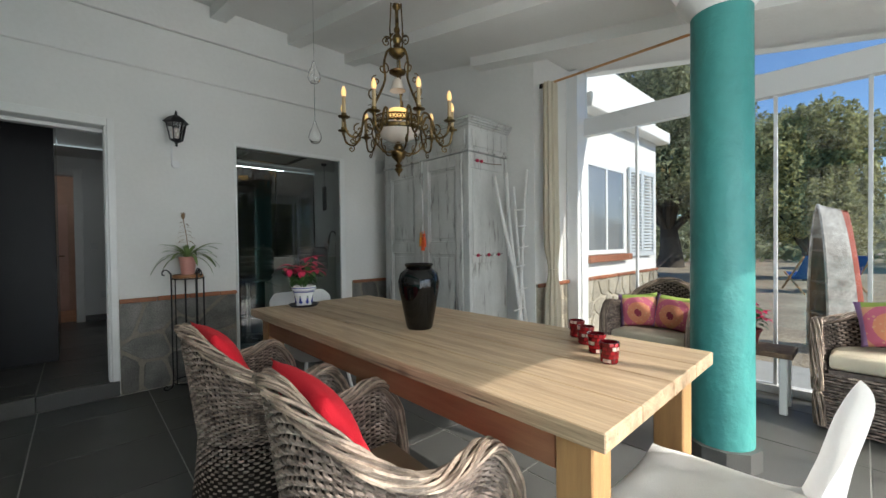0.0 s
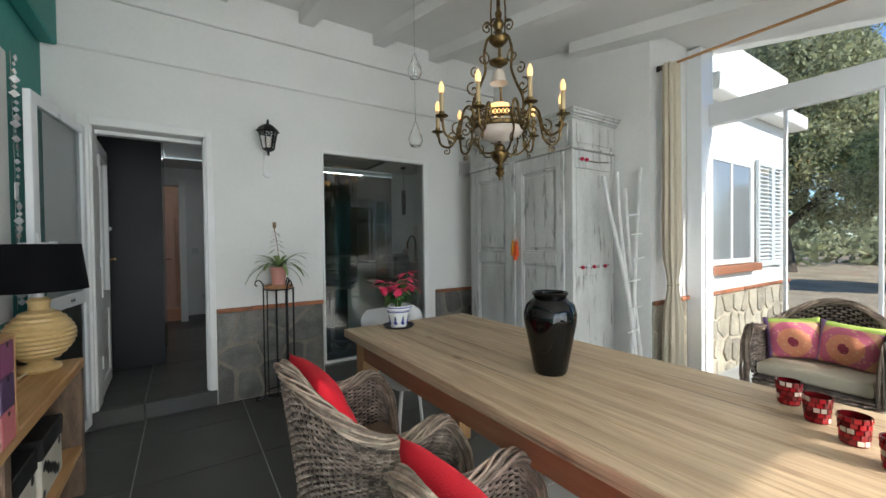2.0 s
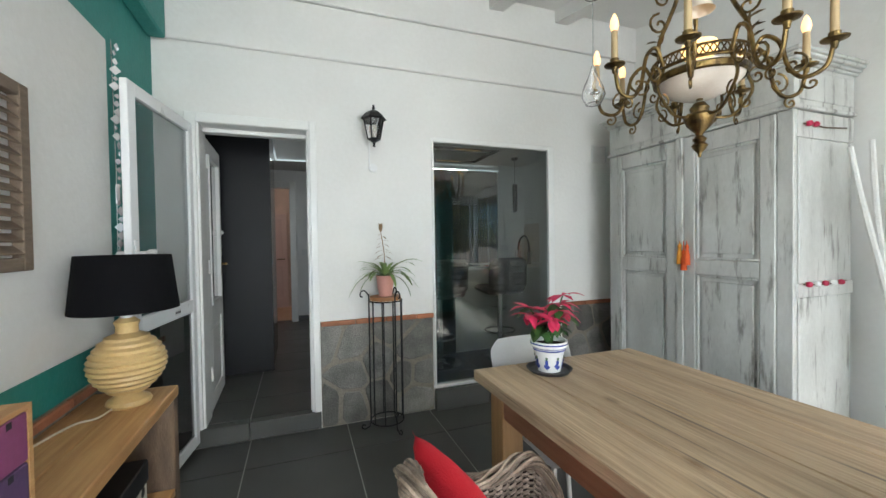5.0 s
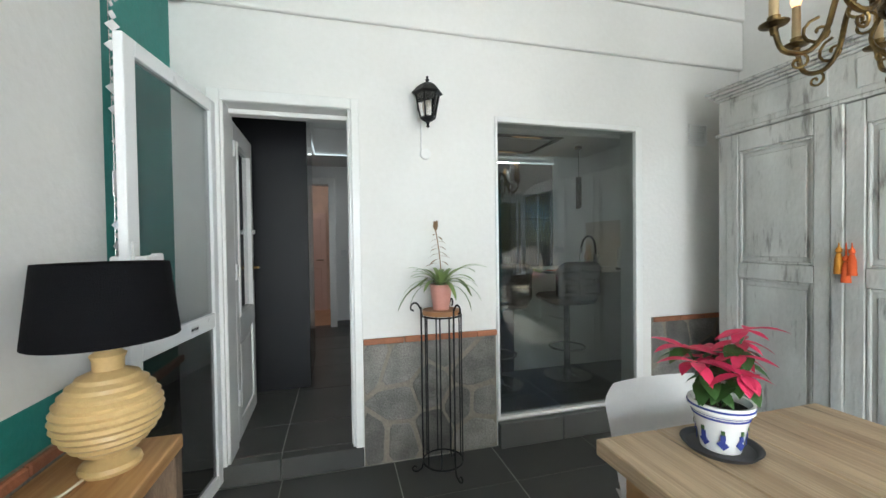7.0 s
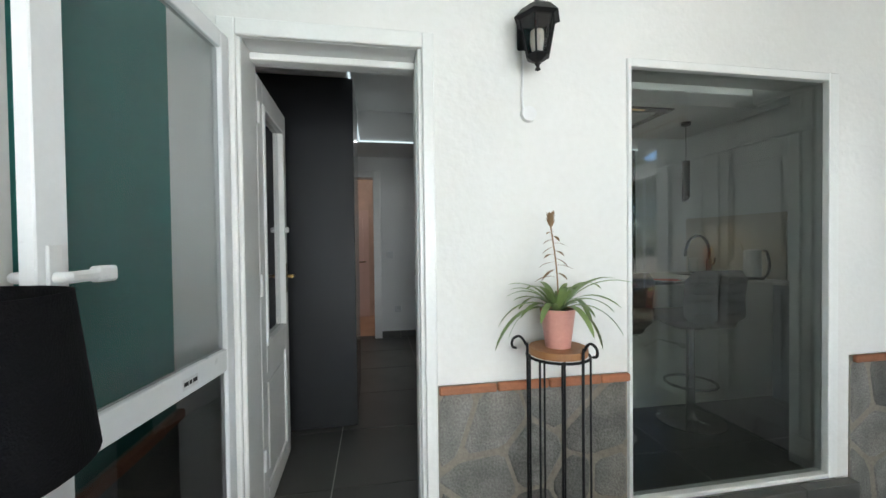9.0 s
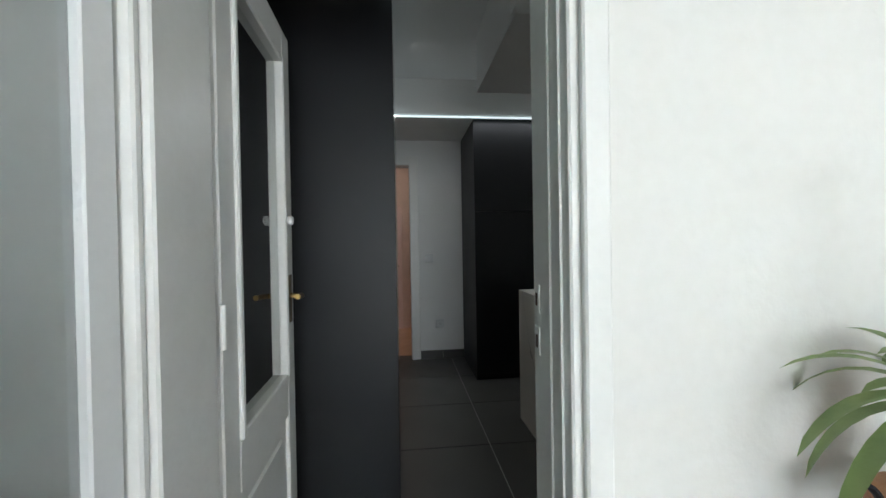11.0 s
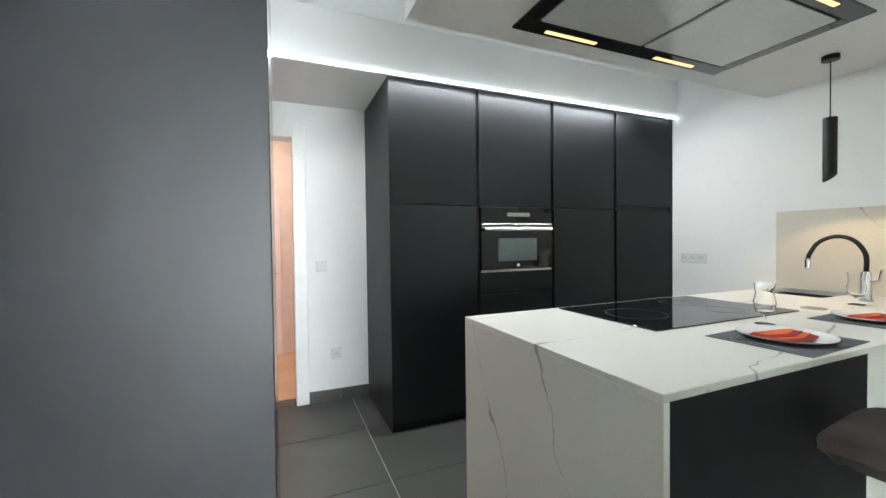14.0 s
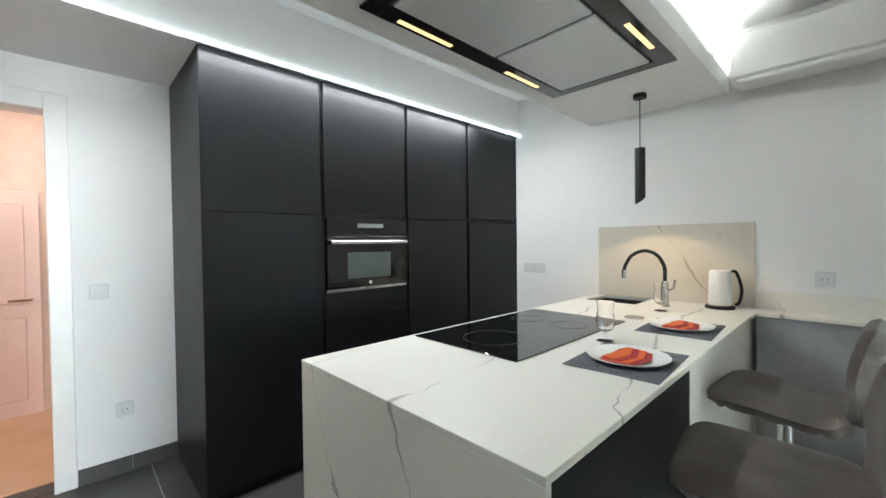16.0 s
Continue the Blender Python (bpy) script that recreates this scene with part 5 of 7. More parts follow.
def leaf(bm, base, direction, length, width, droop, n=6, up=Vector((0, 0, 1)), fold=0.2, point=1.0):
    """A curved pointed leaf of real width with a folded midrib."""
    d = Vector(direction).normalized()
    side = d.cross(up)
    side = side.normalized() if side.length > 0.01 else Vector((1, 0, 0))
    p, rows = Vector(base), []
    for i in range(n + 1):
        t = i / n
        w = width * (math.sin(math.pi * min(1, (t * 0.92 + 0.08))) ** point) / 2
        nor = side.cross(d)
        rows.append((bm.verts.new(p + side * w + nor * w * fold), bm.verts.new(p), bm.verts.new(p - side * w + nor * w * fold)))
        d = (d + Vector((0, 0, -droop / n))).normalized()
        p = p + d * (length / n)
    for a, b in zip(rows, rows[1:]):
        bm.faces.new((a[0], a[1], b[1], b[0]))
        bm.faces.new((a[1], a[2], b[2], b[1]))


def poinsettia(m, label, pot_mat, size=1.0, seed=3):
    rnd = random.Random(seed)
    t = thing("poinsettia", m, label, "potted plant")
    part("pot", lathe(bmesh.new(), [(0, 0.0), (0.043 * size, 0), (0.052 * size, 0.05 * size), (0.062 * size, 0.09 * size), (0.071 * size, 0.10 * size), (0.071 * size, 0.118 * size), (0.064 * size, 0.118 * size), (0.058 * size, 0.095 * size), (0, 0.095 * size)], 32), pot_mat, t, smooth=True)
    part("soil", lathe(bmesh.new(), [(0.06 * size, 0.10 * size), (0, 0.106 * size)], 20), soil, t)
    stems, leaves = bmesh.new(), bmesh.new()
    for k in range(9):
        a = k * 2.4
        r = 0.035 + 0.075 * rnd.random()
        tip = Vector((r * math.cos(a), r * math.sin(a), 0.19 + 0.12 * rnd.random())) * size
        tube(stems, curve([(0.01 * math.cos(a), 0.01 * math.sin(a), 0.10 * size), tip * 0.6 + Vector((0, 0, 0.05 * size)), tip], 4), 0.003, 5)
        for j in range(6):
            b = j / 6 * 2 * math.pi + rnd.random()
            reds = bmesh.new()
            leaf(reds, tip, (math.cos(b), math.sin(b), 0.6 * rnd.random() - 0.1), (0.048 + 0.045 * rnd.random()) * size, (0.026 + 0.012 * rnd.random()) * size, 0.3 + 0.9 * rnd.random(), 6)
            part("bract", reds, bract, t, smooth=True)
        for j in range(4):
            b = rnd.random() * 6.28
            base = tip * (0.5 + 0.35 * rnd.random()) + Vector((0, 0, 0.035 * size))
            leaf(leaves, base, (math.cos(b), math.sin(b), 0.2), (0.07 + 0.03 * rnd.random()) * size, 0.042 * size, 1.1, 5)
    part("stem", stems, leaf_dark, t)
    part("foliage", leaves, leaf_dark, t, smooth=True)
    return t


sc = thing("saucer", pose(1.555, 2.60, TZ), "dark grey plastic plant saucer on the dining table", "saucer")
part("dish", lathe(bmesh.new(), [(0, 0.0), (0.075, 0), (0.088, 0.014), (0.084, 0.014), (0.073, 0.004), (0, 0.004)], 36), surface("dark_plastic", (0.03, 0.03, 0.033), 0.5, bump=0), sc, smooth=True)
poin = poinsettia(pose(1.555, 2.60, TZ + 0.004), "pink poinsettia in a white and blue painted pot", white_china)
blue_glaze = surface("blue_glaze", (0.05, 0.07, 0.30), 0.2, bump=0)
for z, r in ((0.109, 0.0715), (0.094, 0.0645), (0.085, 0.0615)):
    part("painted_band", lathe(bmesh.new(), [(r - 0.001, z - 0.003), (r + 0.0008, z - 0.002), (r + 0.0008, z + 0.002), (r - 0.001, z + 0.003)], 32), blue_glaze, poin, smooth=True)
for k in range(8):
    a = k / 8 * 2 * math.pi
    for dz, s in ((0.025, 0.010), (0.042, 0.007), (0.056, 0.005)):
        r = 0.0445 + 0.018 * (dz / 0.09)
        part("painted_motif", boxes(((-s * 0.8, -0.0006, -s), (s * 0.8, 0.0012, s)), bevel=0.0), blue_glaze if dz < 0.05 else leaf_dark, poin, at=pose(r * math.cos(a), r * math.sin(a), dz, 0, 45 if dz < 0.03 else 0, math.degrees(a) - 90))

# plant stand ------------------------------------------------------------------------
st = thing("plant_stand", pose(1.19, 3.945, 0), "slender black wrought iron plant stand with wooden top", "plant stand")
ringp = [(math.cos(a / 16 * math.pi), math.sin(a / 16 * math.pi)) for a in range(32)]
part("ring", tube(bmesh.new(), [(0.112 * c, 0.112 * s, 0.06) for c, s in ringp], 0.005, 6, True), iron, st)
part("ring", tube(bmesh.new(), [(0.112 * c, 0.112 * s, 0.875) for c, s in ringp], 0.005, 6, True), iron, st)
for i in range(9):
    a = i / 9 * 2 * math.pi - 1.2
    c, s = math.cos(a), math.sin(a)
    if i % 3:
        part("rod", tube(bmesh.new(), [(0.112 * c, 0.112 * s, 0.06), (0.112 * c, 0.112 * s, 0.875)], 0.004, 6), iron, st)
    else:
        curl = [(0.112, 0.055), (0.135, 0.012), (0.16, 0.006), (0.172, 0.022), (0.16, 0.036), (0.148, 0.028)]
        pts = [(r * c, r * s, z) for r, z in curl[::-1]] + [(0.112 * c, 0.112 * s, 0.3), (0.112 * c, 0.112 * s, 0.86)]
        pts += [(r * c, r * s, z) for r, z in ((0.118, 0.915), (0.14, 0.945), (0.165, 0.935), (0.168, 0.91), (0.152, 0.902))]
        part("leg", tube(bmesh.new(), curve(pts, 4), 0.005, 6), iron, st, smooth=True)
part("top", lathe(bmesh.new(), [(0, 0.880), (0.104, 0.880), (0.106, 0.892), (0.104, 0.905), (0, 0.906)], 40), rough_wood, st, "round wooden plate", True)
for o in st.children:
    if o.name.startswith("top"):
        o.data.materials[0] = surface("orange_pine_disc", (0.42, 0.20, 0.08), 0.5, second=(0.30, 0.13, 0.05), stretch=(5, 0.6, 5), bump=0.2)
pp = thing("potted_spider_plant", pose(1.19, 3.945, 0.906), "long-leaved plant with dry flower spike in a pink pot", "potted plant")
part("pot", lathe(bmesh.new(), [(0, 0), (0.045, 0), (0.062, 0.13), (0.064, 0.14), (0.058, 0.14), (0.055, 0.125), (0, 0.12)], 32), pink_pot, pp, smooth=True)
part("soil", lathe(bmesh.new(), [(0.056, 0.126), (0, 0.13)], 20), soil, pp)
rnd = random.Random(8)
bm = bmesh.new()
for k in range(26):
    a = k * 2.39996
    e = 0.5 + 1.4 * (k / 26)
    leaf(bm, (0.012 * math.cos(a), 0.012 * math.sin(a), 0.13), (math.cos(a), math.sin(a) * 0.55, e), 0.22 + 0.16 * rnd.random() - 0.10 * (k / 26), 0.027, 2.3 - 1.3 * (k / 26) + 0.4 * rnd.random(), 9, point=0.5)
part("foliage", bm, leaf_green, pp, smooth=True)
bm = bmesh.new()
tube(bm, curve([(0.005, 0, 0.14), (-0.005, 0, 0.30), (-0.025, 0, 0.44)], 4), 0.003, 5)
for k in range(13):
    z = 0.255 + 0.0135 * k
    a = 0.3 if k % 2 else 3.0
    leaf(bm, (-0.008 - 0.0006 * k, 0, z), (math.cos(a), 0.5 * math.sin(1.9 * k), 0.25 - 0.2 * (k % 3)), 0.085 - 0.004 * k, 0.017, 0.8, 5)
for k in range(24):
    a = k * 2.4
    leaf(bm, (-0.025, 0, 0.43 + 0.0015 * k), (math.cos(a), math.sin(a), 1.8), 0.036, 0.015, 0.0, 3)
part("flower_spike", bm, dry_flower, pp, "dry brown flower spike")

# wall lantern -----------------------------------------------------------------------
la = thing("wall_lantern", pose(1.14, 3.99, 1.92), "black six-sided wall lantern with clear panes", "wall lamp")
def hexa(profile):
    return lathe(bmesh.new(), profile, 6)
part("roof", hexa([(0.086, 0.195), (0.09, 0.19), (0.06, 0.225), (0.03, 0.245), (0, 0.25)]), iron, la)
part("rim", hexa([(0, 0.182), (0.072, 0.182), (0.088, 0.192), (0.0, 0.196)]), iron, la)
part("finial", lathe(bmesh.new(), [(0, 0.248), (0.01, 0.25), (0.006, 0.258), (0.012, 0.266), (0.005, 0.275), (0.008, 0.283), (0, 0.29)], 14), iron, la, smooth=True)
part("base", hexa([(0, 0.03), (0.02, 0.035), (0.046, 0.052), (0.044, 0.058), (0, 0.058)]), iron, la)
part("drop", lathe(bmesh.new(), [(0, 0), (0.011, 0.006), (0.006, 0.018), (0.012, 0.028), (0, 0.034)], 14), iron, la, smooth=True)
for k in range(6):
    a = k / 6 * 2 * math.pi
    part("bar", tube(bmesh.new(), [(0.042 * math.cos(a), 0.042 * math.sin(a), 0.055), (0.068 * math.cos(a), 0.068 * math.sin(a), 0.188)], 0.0042, 5), iron, la)
bm = bmesh.new()
lathe(bm, [(0.038, 0.058), (0.064, 0.184)], 6)
part("pane", bm, clear("lantern_glass"), la, "clear glass panes")
part("bulb", lathe(bmesh.new(), [(0, 0.06), (0.014, 0.07), (0.02, 0.11), (0.016, 0.145), (0, 0.155)], 16), opal, la, "unlit white bulb", True)
part("arm", tube(bmesh.new(), curve([(0, 0.0, 0.245), (0, 0.05, 0.262), (0, 0.10, 0.235), (0, 0.118, 0.20)], 5), 0.008, 8), iron, la, smooth=True)
part("back_plate", boxes(((-0.035, 0.108, 0.13), (0.035, 0.1245, 0.23)), bevel=0.006), iron, la)
cb = thing("cable_box", pose(1.15, 4.114, 1.80), "round white junction box with cable under the lantern", "junction box")
part("box", lathe(bmesh.new(), [(0, 0), (0.032, 0), (0.03, 0.02), (0, 0.023)], 24), white_plastic, cb, smooth=True, at=pose(0, 0, 0, 90))
part("cable", tube(bmesh.new(), [(-0.022, -0.006, 0.01), (-0.026, -0.006, 0.06), (-0.02, -0.006, 0.25)], 0.005, 6), white_plastic, cb)
vt = thing("wall_vent", pose(3.165, 4.113, 2.025), "small white slatted ventilation grille on the wall", "vent")
part("frame", boxes(((-0.08, -0.012, -0.075), (0.08, 0, -0.065)), ((-0.08, -0.012, 0.065), (0.08, 0, 0.075)), ((-0.08, -0.012, -0.065), (-0.07, 0, 0.065)), ((0.07, -0.012, -0.065), (0.08, 0, 0.065))), white_plastic, vt)
for i in range(9):
    part("slat", boxes(((-0.069, -0.009, -0.062 + 0.014 * i), (0.069, -0.001, -0.055 + 0.014 * i))), white_plastic, vt)

# screen door and kitchen door leaf ------------------------------------------------------
hx, hy = 0.03, 4.09
ang = math.degrees(math.atan2(3.42 - hy, -0.064 - hx))
sd = thing("screen_door", pose(hx, hy, 0.045, 0, 0, ang), "white aluminium fly-screen door standing open", "screen door")
SL, SH = 0.685, 1.965
for a, b in (((0, -0.016, 0), (0.05, 0.016, SH)), ((SL - 0.065, -0.016, 0), (SL, 0.016, SH)), ((0.0505, -0.016, SH - 0.06), (SL - 0.0655, 0.016, SH)), ((0.0505, -0.016, 0), (SL - 0.0655, 0.016, 0.065)), ((0.0505, -0.016, 0.82), (SL - 0.0655, 0.016, 0.895))):
    part("frame", boxes((a, b), bevel=0.003), upvc, sd)
part("mesh", boxes(((0.05, -0.001, 0.895), (SL - 0.065, 0.001, SH - 0.06))), screen_mesh, sd, "grey fly screen")
lower = clear("dark_acrylic", (0.45, 0.46, 0.47))
part("lower_pane", boxes(((0.05, -0.003, 0.065), (SL - 0.065, 0.003, 0.82))), lower, sd, "dark reflecting pane")
for side_ in (1, -1):
    part("handle", tube(bmesh.new(), [(SL - 0.03, 0.016 * side_, 1.19), (SL - 0.03, 0.05 * side_, 1.19), (SL - 0.095, 0.053 * side_, 1.192)], 0.0115, 8), white_plastic, sd, smooth=True)
part("lock_plate", boxes(((SL - 0.045, 0.0165, 1.12), (SL - 0.015, 0.024, 1.25)), bevel=0.002), white_plastic, sd)
part("latch", boxes(((SL - 0.125, 0.040, 1.176), (SL - 0.075, 0.062, 1.208)), bevel=0.005), white_plastic, sd)
part("label", boxes(((0.22, 0.0162, 0.84), (0.29, 0.0172, 0.87))), white_china, sd, "small white label")
for i, (x0, x1) in enumerate(((0.225, 0.245), (0.25, 0.262), (0.266, 0.286))):
    part("label_bar", boxes(((x0, 0.0173, 0.85), (x1, 0.0178, 0.862))), black_gap, sd)
lf = thing("door_leaf", pose(0.068, 4.335, KFLOOR + 0.012, 0, 0, 91.5), "white panelled kitchen door with glass, open, paint chipped", "door")
LW, LH = 0.585, 1.87
for a, b in (((0, 0, 0), (0.085, 0.04, LH)), ((LW - 0.085, 0, 0), (LW, 0.04, LH)), ((0.0855, 0, LH - 0.10), (LW - 0.0855, 0.04, LH)), ((0.0855, 0, 0), (LW - 0.0855, 0.04, 0.10)), ((0.0855, 0, 0.60), (LW - 0.0855, 0.04, 0.72))):
    part("frame", boxes((a, b), bevel=0.004), white_paint, lf)
part("panel", boxes(((0.0855, 0.012, 0.10), (LW - 0.0855, 0.028, 0.60))), white_paint, lf)
part("panel_field", boxes(((0.13, 0.006, 0.15), (LW - 0.13, 0.034, 0.55)), bevel=0.006), white_paint, lf)
part("glass", boxes(((0.0855, 0.018, 0.72), (LW - 0.0855, 0.022, LH - 0.10))), pane_glass, lf, "clear glass")
for a, b in (((0.0855, -0.008, 0.72), (0.105, 0.048, LH - 0.10)), ((LW - 0.105, -0.008, 0.72), (LW - 0.0855, 0.048, LH - 0.10)), ((0.105, -0.008, LH - 0.12), (LW - 0.105, 0.048, LH - 0.10)), ((0.105, -0.008, 0.72), (LW - 0.105, 0.048, 0.742))):
    part("bead", boxes((a, b), bevel=0.004), white_paint, lf)
for s_ in (-1, 1):
    part("handle", tube(bmesh.new(), [(LW - 0.05, 0.02 + 0.02 * s_, 0.99), (LW - 0.05, 0.02 + 0.06 * s_, 0.99), (LW - 0.13, 0.02 + 0.065 * s_, 0.995)], 0.009, 8), brass, lf, "brass lever handle", True)
    part("handle_plate", boxes(((LW - 0.068, 0.02 + 0.0205 * s_, 0.90), (LW - 0.032, 0.02 + 0.024 * s_, 1.06)), bevel=0.001), brass, lf)
part("hook", lathe(bmesh.new(), [(0, 0), (0.014, 0.002), (0.017, 0.01), (0.012, 0.018), (0, 0.02)], 14), white_plastic, lf, at=pose(LW - 0.095, -0.009, 1.24, 90))
for z in (0.22, 0.95, 1.66):
    part("hinge", cyl(bmesh.new(), (-0.008, -0.006, z), 0.007, 0.007, 0.09, 10), white_paint, lf)

# sideboard and lamp -----------------------------------------------------------------------
sb = thing("sideboard", pose(TEALX + 0.007, 1.25, 0), "low open sideboard of honey pine with rough wooden ends", "sideboard")
SBD, SBL, SBZ = 0.295, 2.04, 0.668
part("top", boxes(((0, 0, SBZ - 0.045), (0.145, SBL, SBZ)), bevel=0.004), shelf_wood, sb)
part("top", boxes(((0.147, 0, SBZ - 0.045), (SBD, SBL, SBZ)), bevel=0.004), shelf_wood, sb)
for y in (0.0, SBL / 2 - 0.03, SBL - 0.06):
    part("end", boxes(((0.0, y, 0), (SBD - 0.004, y + 0.06, SBZ - 0.0455)), bevel=0.005), rough_wood, sb, "rough grey-brown upright")
part("shelf", boxes(((0.01, 0.061, 0.22), (SBD - 0.006, SBL / 2 - 0.031, 0.25)), bevel=0.003), shelf_wood, sb)
part("shelf", boxes(((0.01, SBL / 2 + 0.031, 0.22), (SBD - 0.006, SBL - 0.061, 0.25)), bevel=0.003), shelf_wood, sb)
dots = surface("ivory_card", (0.66, 0.62, 0.52), 0.6, bump=0.05)
for y in (2.72, 2.36, 1.60):
    bxx = thing("storage_box", pose(0.0, y, 0.251), "ivory storage box with black dots and black lid", "box", "storage boxes")
    part("carton", boxes(((-0.11, 0.005, 0), (0.105, 0.295, 0.16)), bevel=0.003), dots, bxx)
    part("lid", boxes(((-0.115, 0, 0.1605), (0.11, 0.30, 0.24)), bevel=0.004), surface("black_card", (0.012, 0.012, 0.013), 0.5, bump=0.05) if y > 2.7 else bpy.data.materials["black_card"], bxx, "black lid")
    rnd = random.Random(int(y * 10))
    for k in range(16):
        part("dot", lathe(bmesh.new(), [(0, 0), (0.018, 0), (0, 0.0006)], 10), bpy.data.materials["black_card"], bxx, at=pose(0.1052, 0.03 + 0.24 * ((k * 0.618) % 1), 0.02 + 0.125 * ((k * 0.37) % 1), 0, 90))
lm = thing("table_lamp", pose(0.022, 3.125, SBZ), "straw-coloured ribbed ceramic lamp with wide black shade", "table lamp")
prof = [(0, 0), (0.068, 0), (0.072, 0.01), (0.068, 0.022), (0.045, 0.035), (0.038, 0.05)]
for i in range(41):
    a = i / 40
    r = 0.04 + 0.083 * math.sin(math.pi * (0.06 + 0.87 * a)) ** 0.75 + 0.0036 * math.cos(a * 2 * math.pi * 10)
    prof.append((r, 0.055 + 0.205 * a))
prof += [(0.036, 0.275), (0.036, 0.30), (0.042, 0.315), (0.025, 0.33), (0, 0.33)]
part("base", lathe(bmesh.new(), prof, 48), lamp_ceramic, lm, smooth=True)
part("shade", lathe(bmesh.new(), [(0.170, 0.360), (0.147, 0.568), (0.145, 0.568), (0.167, 0.360)], 48), black_cloth, lm, "wide black cloth shade", True)
part("spider", tube(bmesh.new(), [(-0.145, 0, 0.556), (0, 0, 0.54), (0.145, 0, 0.556)], 0.003, 5), steel, lm)
part("socket", cyl(bmesh.new(), (0, 0, 0.33), 0.018, 0.018, 0.07, 16), white_plastic, lm)
part("stem", cyl(bmesh.new(), (0, 0, 0.40), 0.004, 0.004, 0.14, 8), steel, lm)
part("cord", tube(bmesh.new(), curve([(-0.03, -0.07, 0.008), (-0.05, -0.13, 0.004), (-0.10, -0.16, 0.004), (-0.14, -0.30, 0.004), (-0.16, -0.45, 0.004)], 6), 0.004, 6), cream_cloth, lm)
ch = thing("drawer_chest", pose(-0.105, 1.835, SBZ), "small pine chest with pink and purple drawers on the sideboard", "drawer chest")
part("carcass", boxes(((0, 0, 0), (0.262, 0.012, 0.306)), ((0, 0.438, 0), (0.262, 0.45, 0.306)), ((0, 0.0121, 0.296), (0.262, 0.4379, 0.306)), ((0, 0.0121, 0), (0.262, 0.4379, 0.008)), ((0, 0.0121, 0.008), (0.01, 0.4379, 0.296))), shelf_wood, ch)
shades = [(0.62, 0.25, 0.22), (0.52, 0.46, 0.60), (0.60, 0.32, 0.28), (0.24, 0.06, 0.14), (0.10, 0.05, 0.12), (0.56, 0.16, 0.17)]
for k in range(4):
    for j in range(3):
        cl = surface("drawer_paint", shades[(j + 3 * (k % 2)) % 6], 0.5, bump=0.05)
        dw = part("drawer", boxes(((0.02, 0.0145 + 0.106 * k, 0.010 + 0.0955 * (2 - j)), (0.262, 0.0145 + 0.106 * k + 0.1025, 0.010 + 0.0955 * (2 - j) + 0.092)), bevel=0.002), cl, ch)
        part("notch", boxes(((0.2622, 0.06 + 0.106 * k, 0.088 + 0.0955 * (2 - j)), (0.2626, 0.074 + 0.106 * k, 0.101 + 0.0955 * (2 - j)))), black_gap, dw)
sh = thing("wall_shutter", pose(TEALX + 0.007, 2.38, 1.20), "small brown louvred wooden shutter hung on the white wall", "wall decoration")
brown_slat = surface("brown_weathered_slat", (0.22, 0.16, 0.11), 0.7, second=(0.14, 0.10, 0.07), scale=12, stretch=(2, 1, 6), bump=0.3)
for a, b in (((0, 0, 0), (0.03, 0.045, 0.56)), ((0, 0.455, 0), (0.03, 0.50, 0.56)), ((0, 0.0455, 0), (0.03, 0.4545, 0.04)), ((0, 0.0455, 0.52), (0.03, 0.4545, 0.56))):
    part("frame", boxes((a, b), bevel=0.003), brown_slat, sh)
for i in range(13):
    part("slat", boxes(((-0.018, 0.046, -0.003), (0.018, 0.454, 0.003))), brown_slat, sh, at=pose(0.016, 0, 0.062 + 0.0365 * i, 0, 40))
# sparkling strand beside the screen door
gm = thing("mirror_strand", pose(TEALX + 0.012, 3.535, 0.9), "hanging strand of small mirror and crystal pieces", "decoration")
part("cord", tube(bmesh.new(), [(0, 0, 0), (0.004, 0.006, 0.7), (0, 0, 1.32)], 0.002, 5), steel, gm)
mirror = surface("mirror_piece", (0.92, 0.92, 0.92), 0.22, metal=0.55, bump=0)
rnd = random.Random(5)
for k in range(34):
    z = 0.04 + 0.038 * k
    if k == 15:
        part("mirror_piece", boxes(((-0.002, -0.010, -0.045), (0.002, 0.010, 0.045)), bevel=0.001), mirror, gm, at=pose(0.010, 0, z, 0, 0, -30))
        continue
    w = 0.008 + 0.009 * rnd.random()
    part("mirror_piece", boxes(((-0.002, -w, -w), (0.002, w, w)), bevel=0.0015), mirror, gm, at=pose(0.016, 0.03 * (rnd.random() - 0.5), z, 45, 0, -70 * rnd.random()))

for k, (x, y) in enumerate(((3.20, 3.985), (3.29, 3.965))):
    wb = thing("water_bottle", pose(x, y, 0), "large clear plastic water bottle standing beside the wardrobe", "bottle", "water bottles")
    part("body", lathe(bmesh.new(), [(0, 0)] + [(0.052 + 0.0025 * math.cos(i * math.pi), 0.004 + 0.016 * i) for i in range(14)] + [(0.04, 0.25), (0.016, 0.285), (0.014, 0.30), (0, 0.30)], 24), clear("bottle_plastic", (0.80, 0.92, 1.0)) if k == 0 else bpy.data.materials["bottle_plastic"], wb, smooth=True)
    part("cap", cyl(bmesh.new(), (0, 0, 0.3005), 0.017, 0.016, 0.02, 16), blue_glaze, wb)
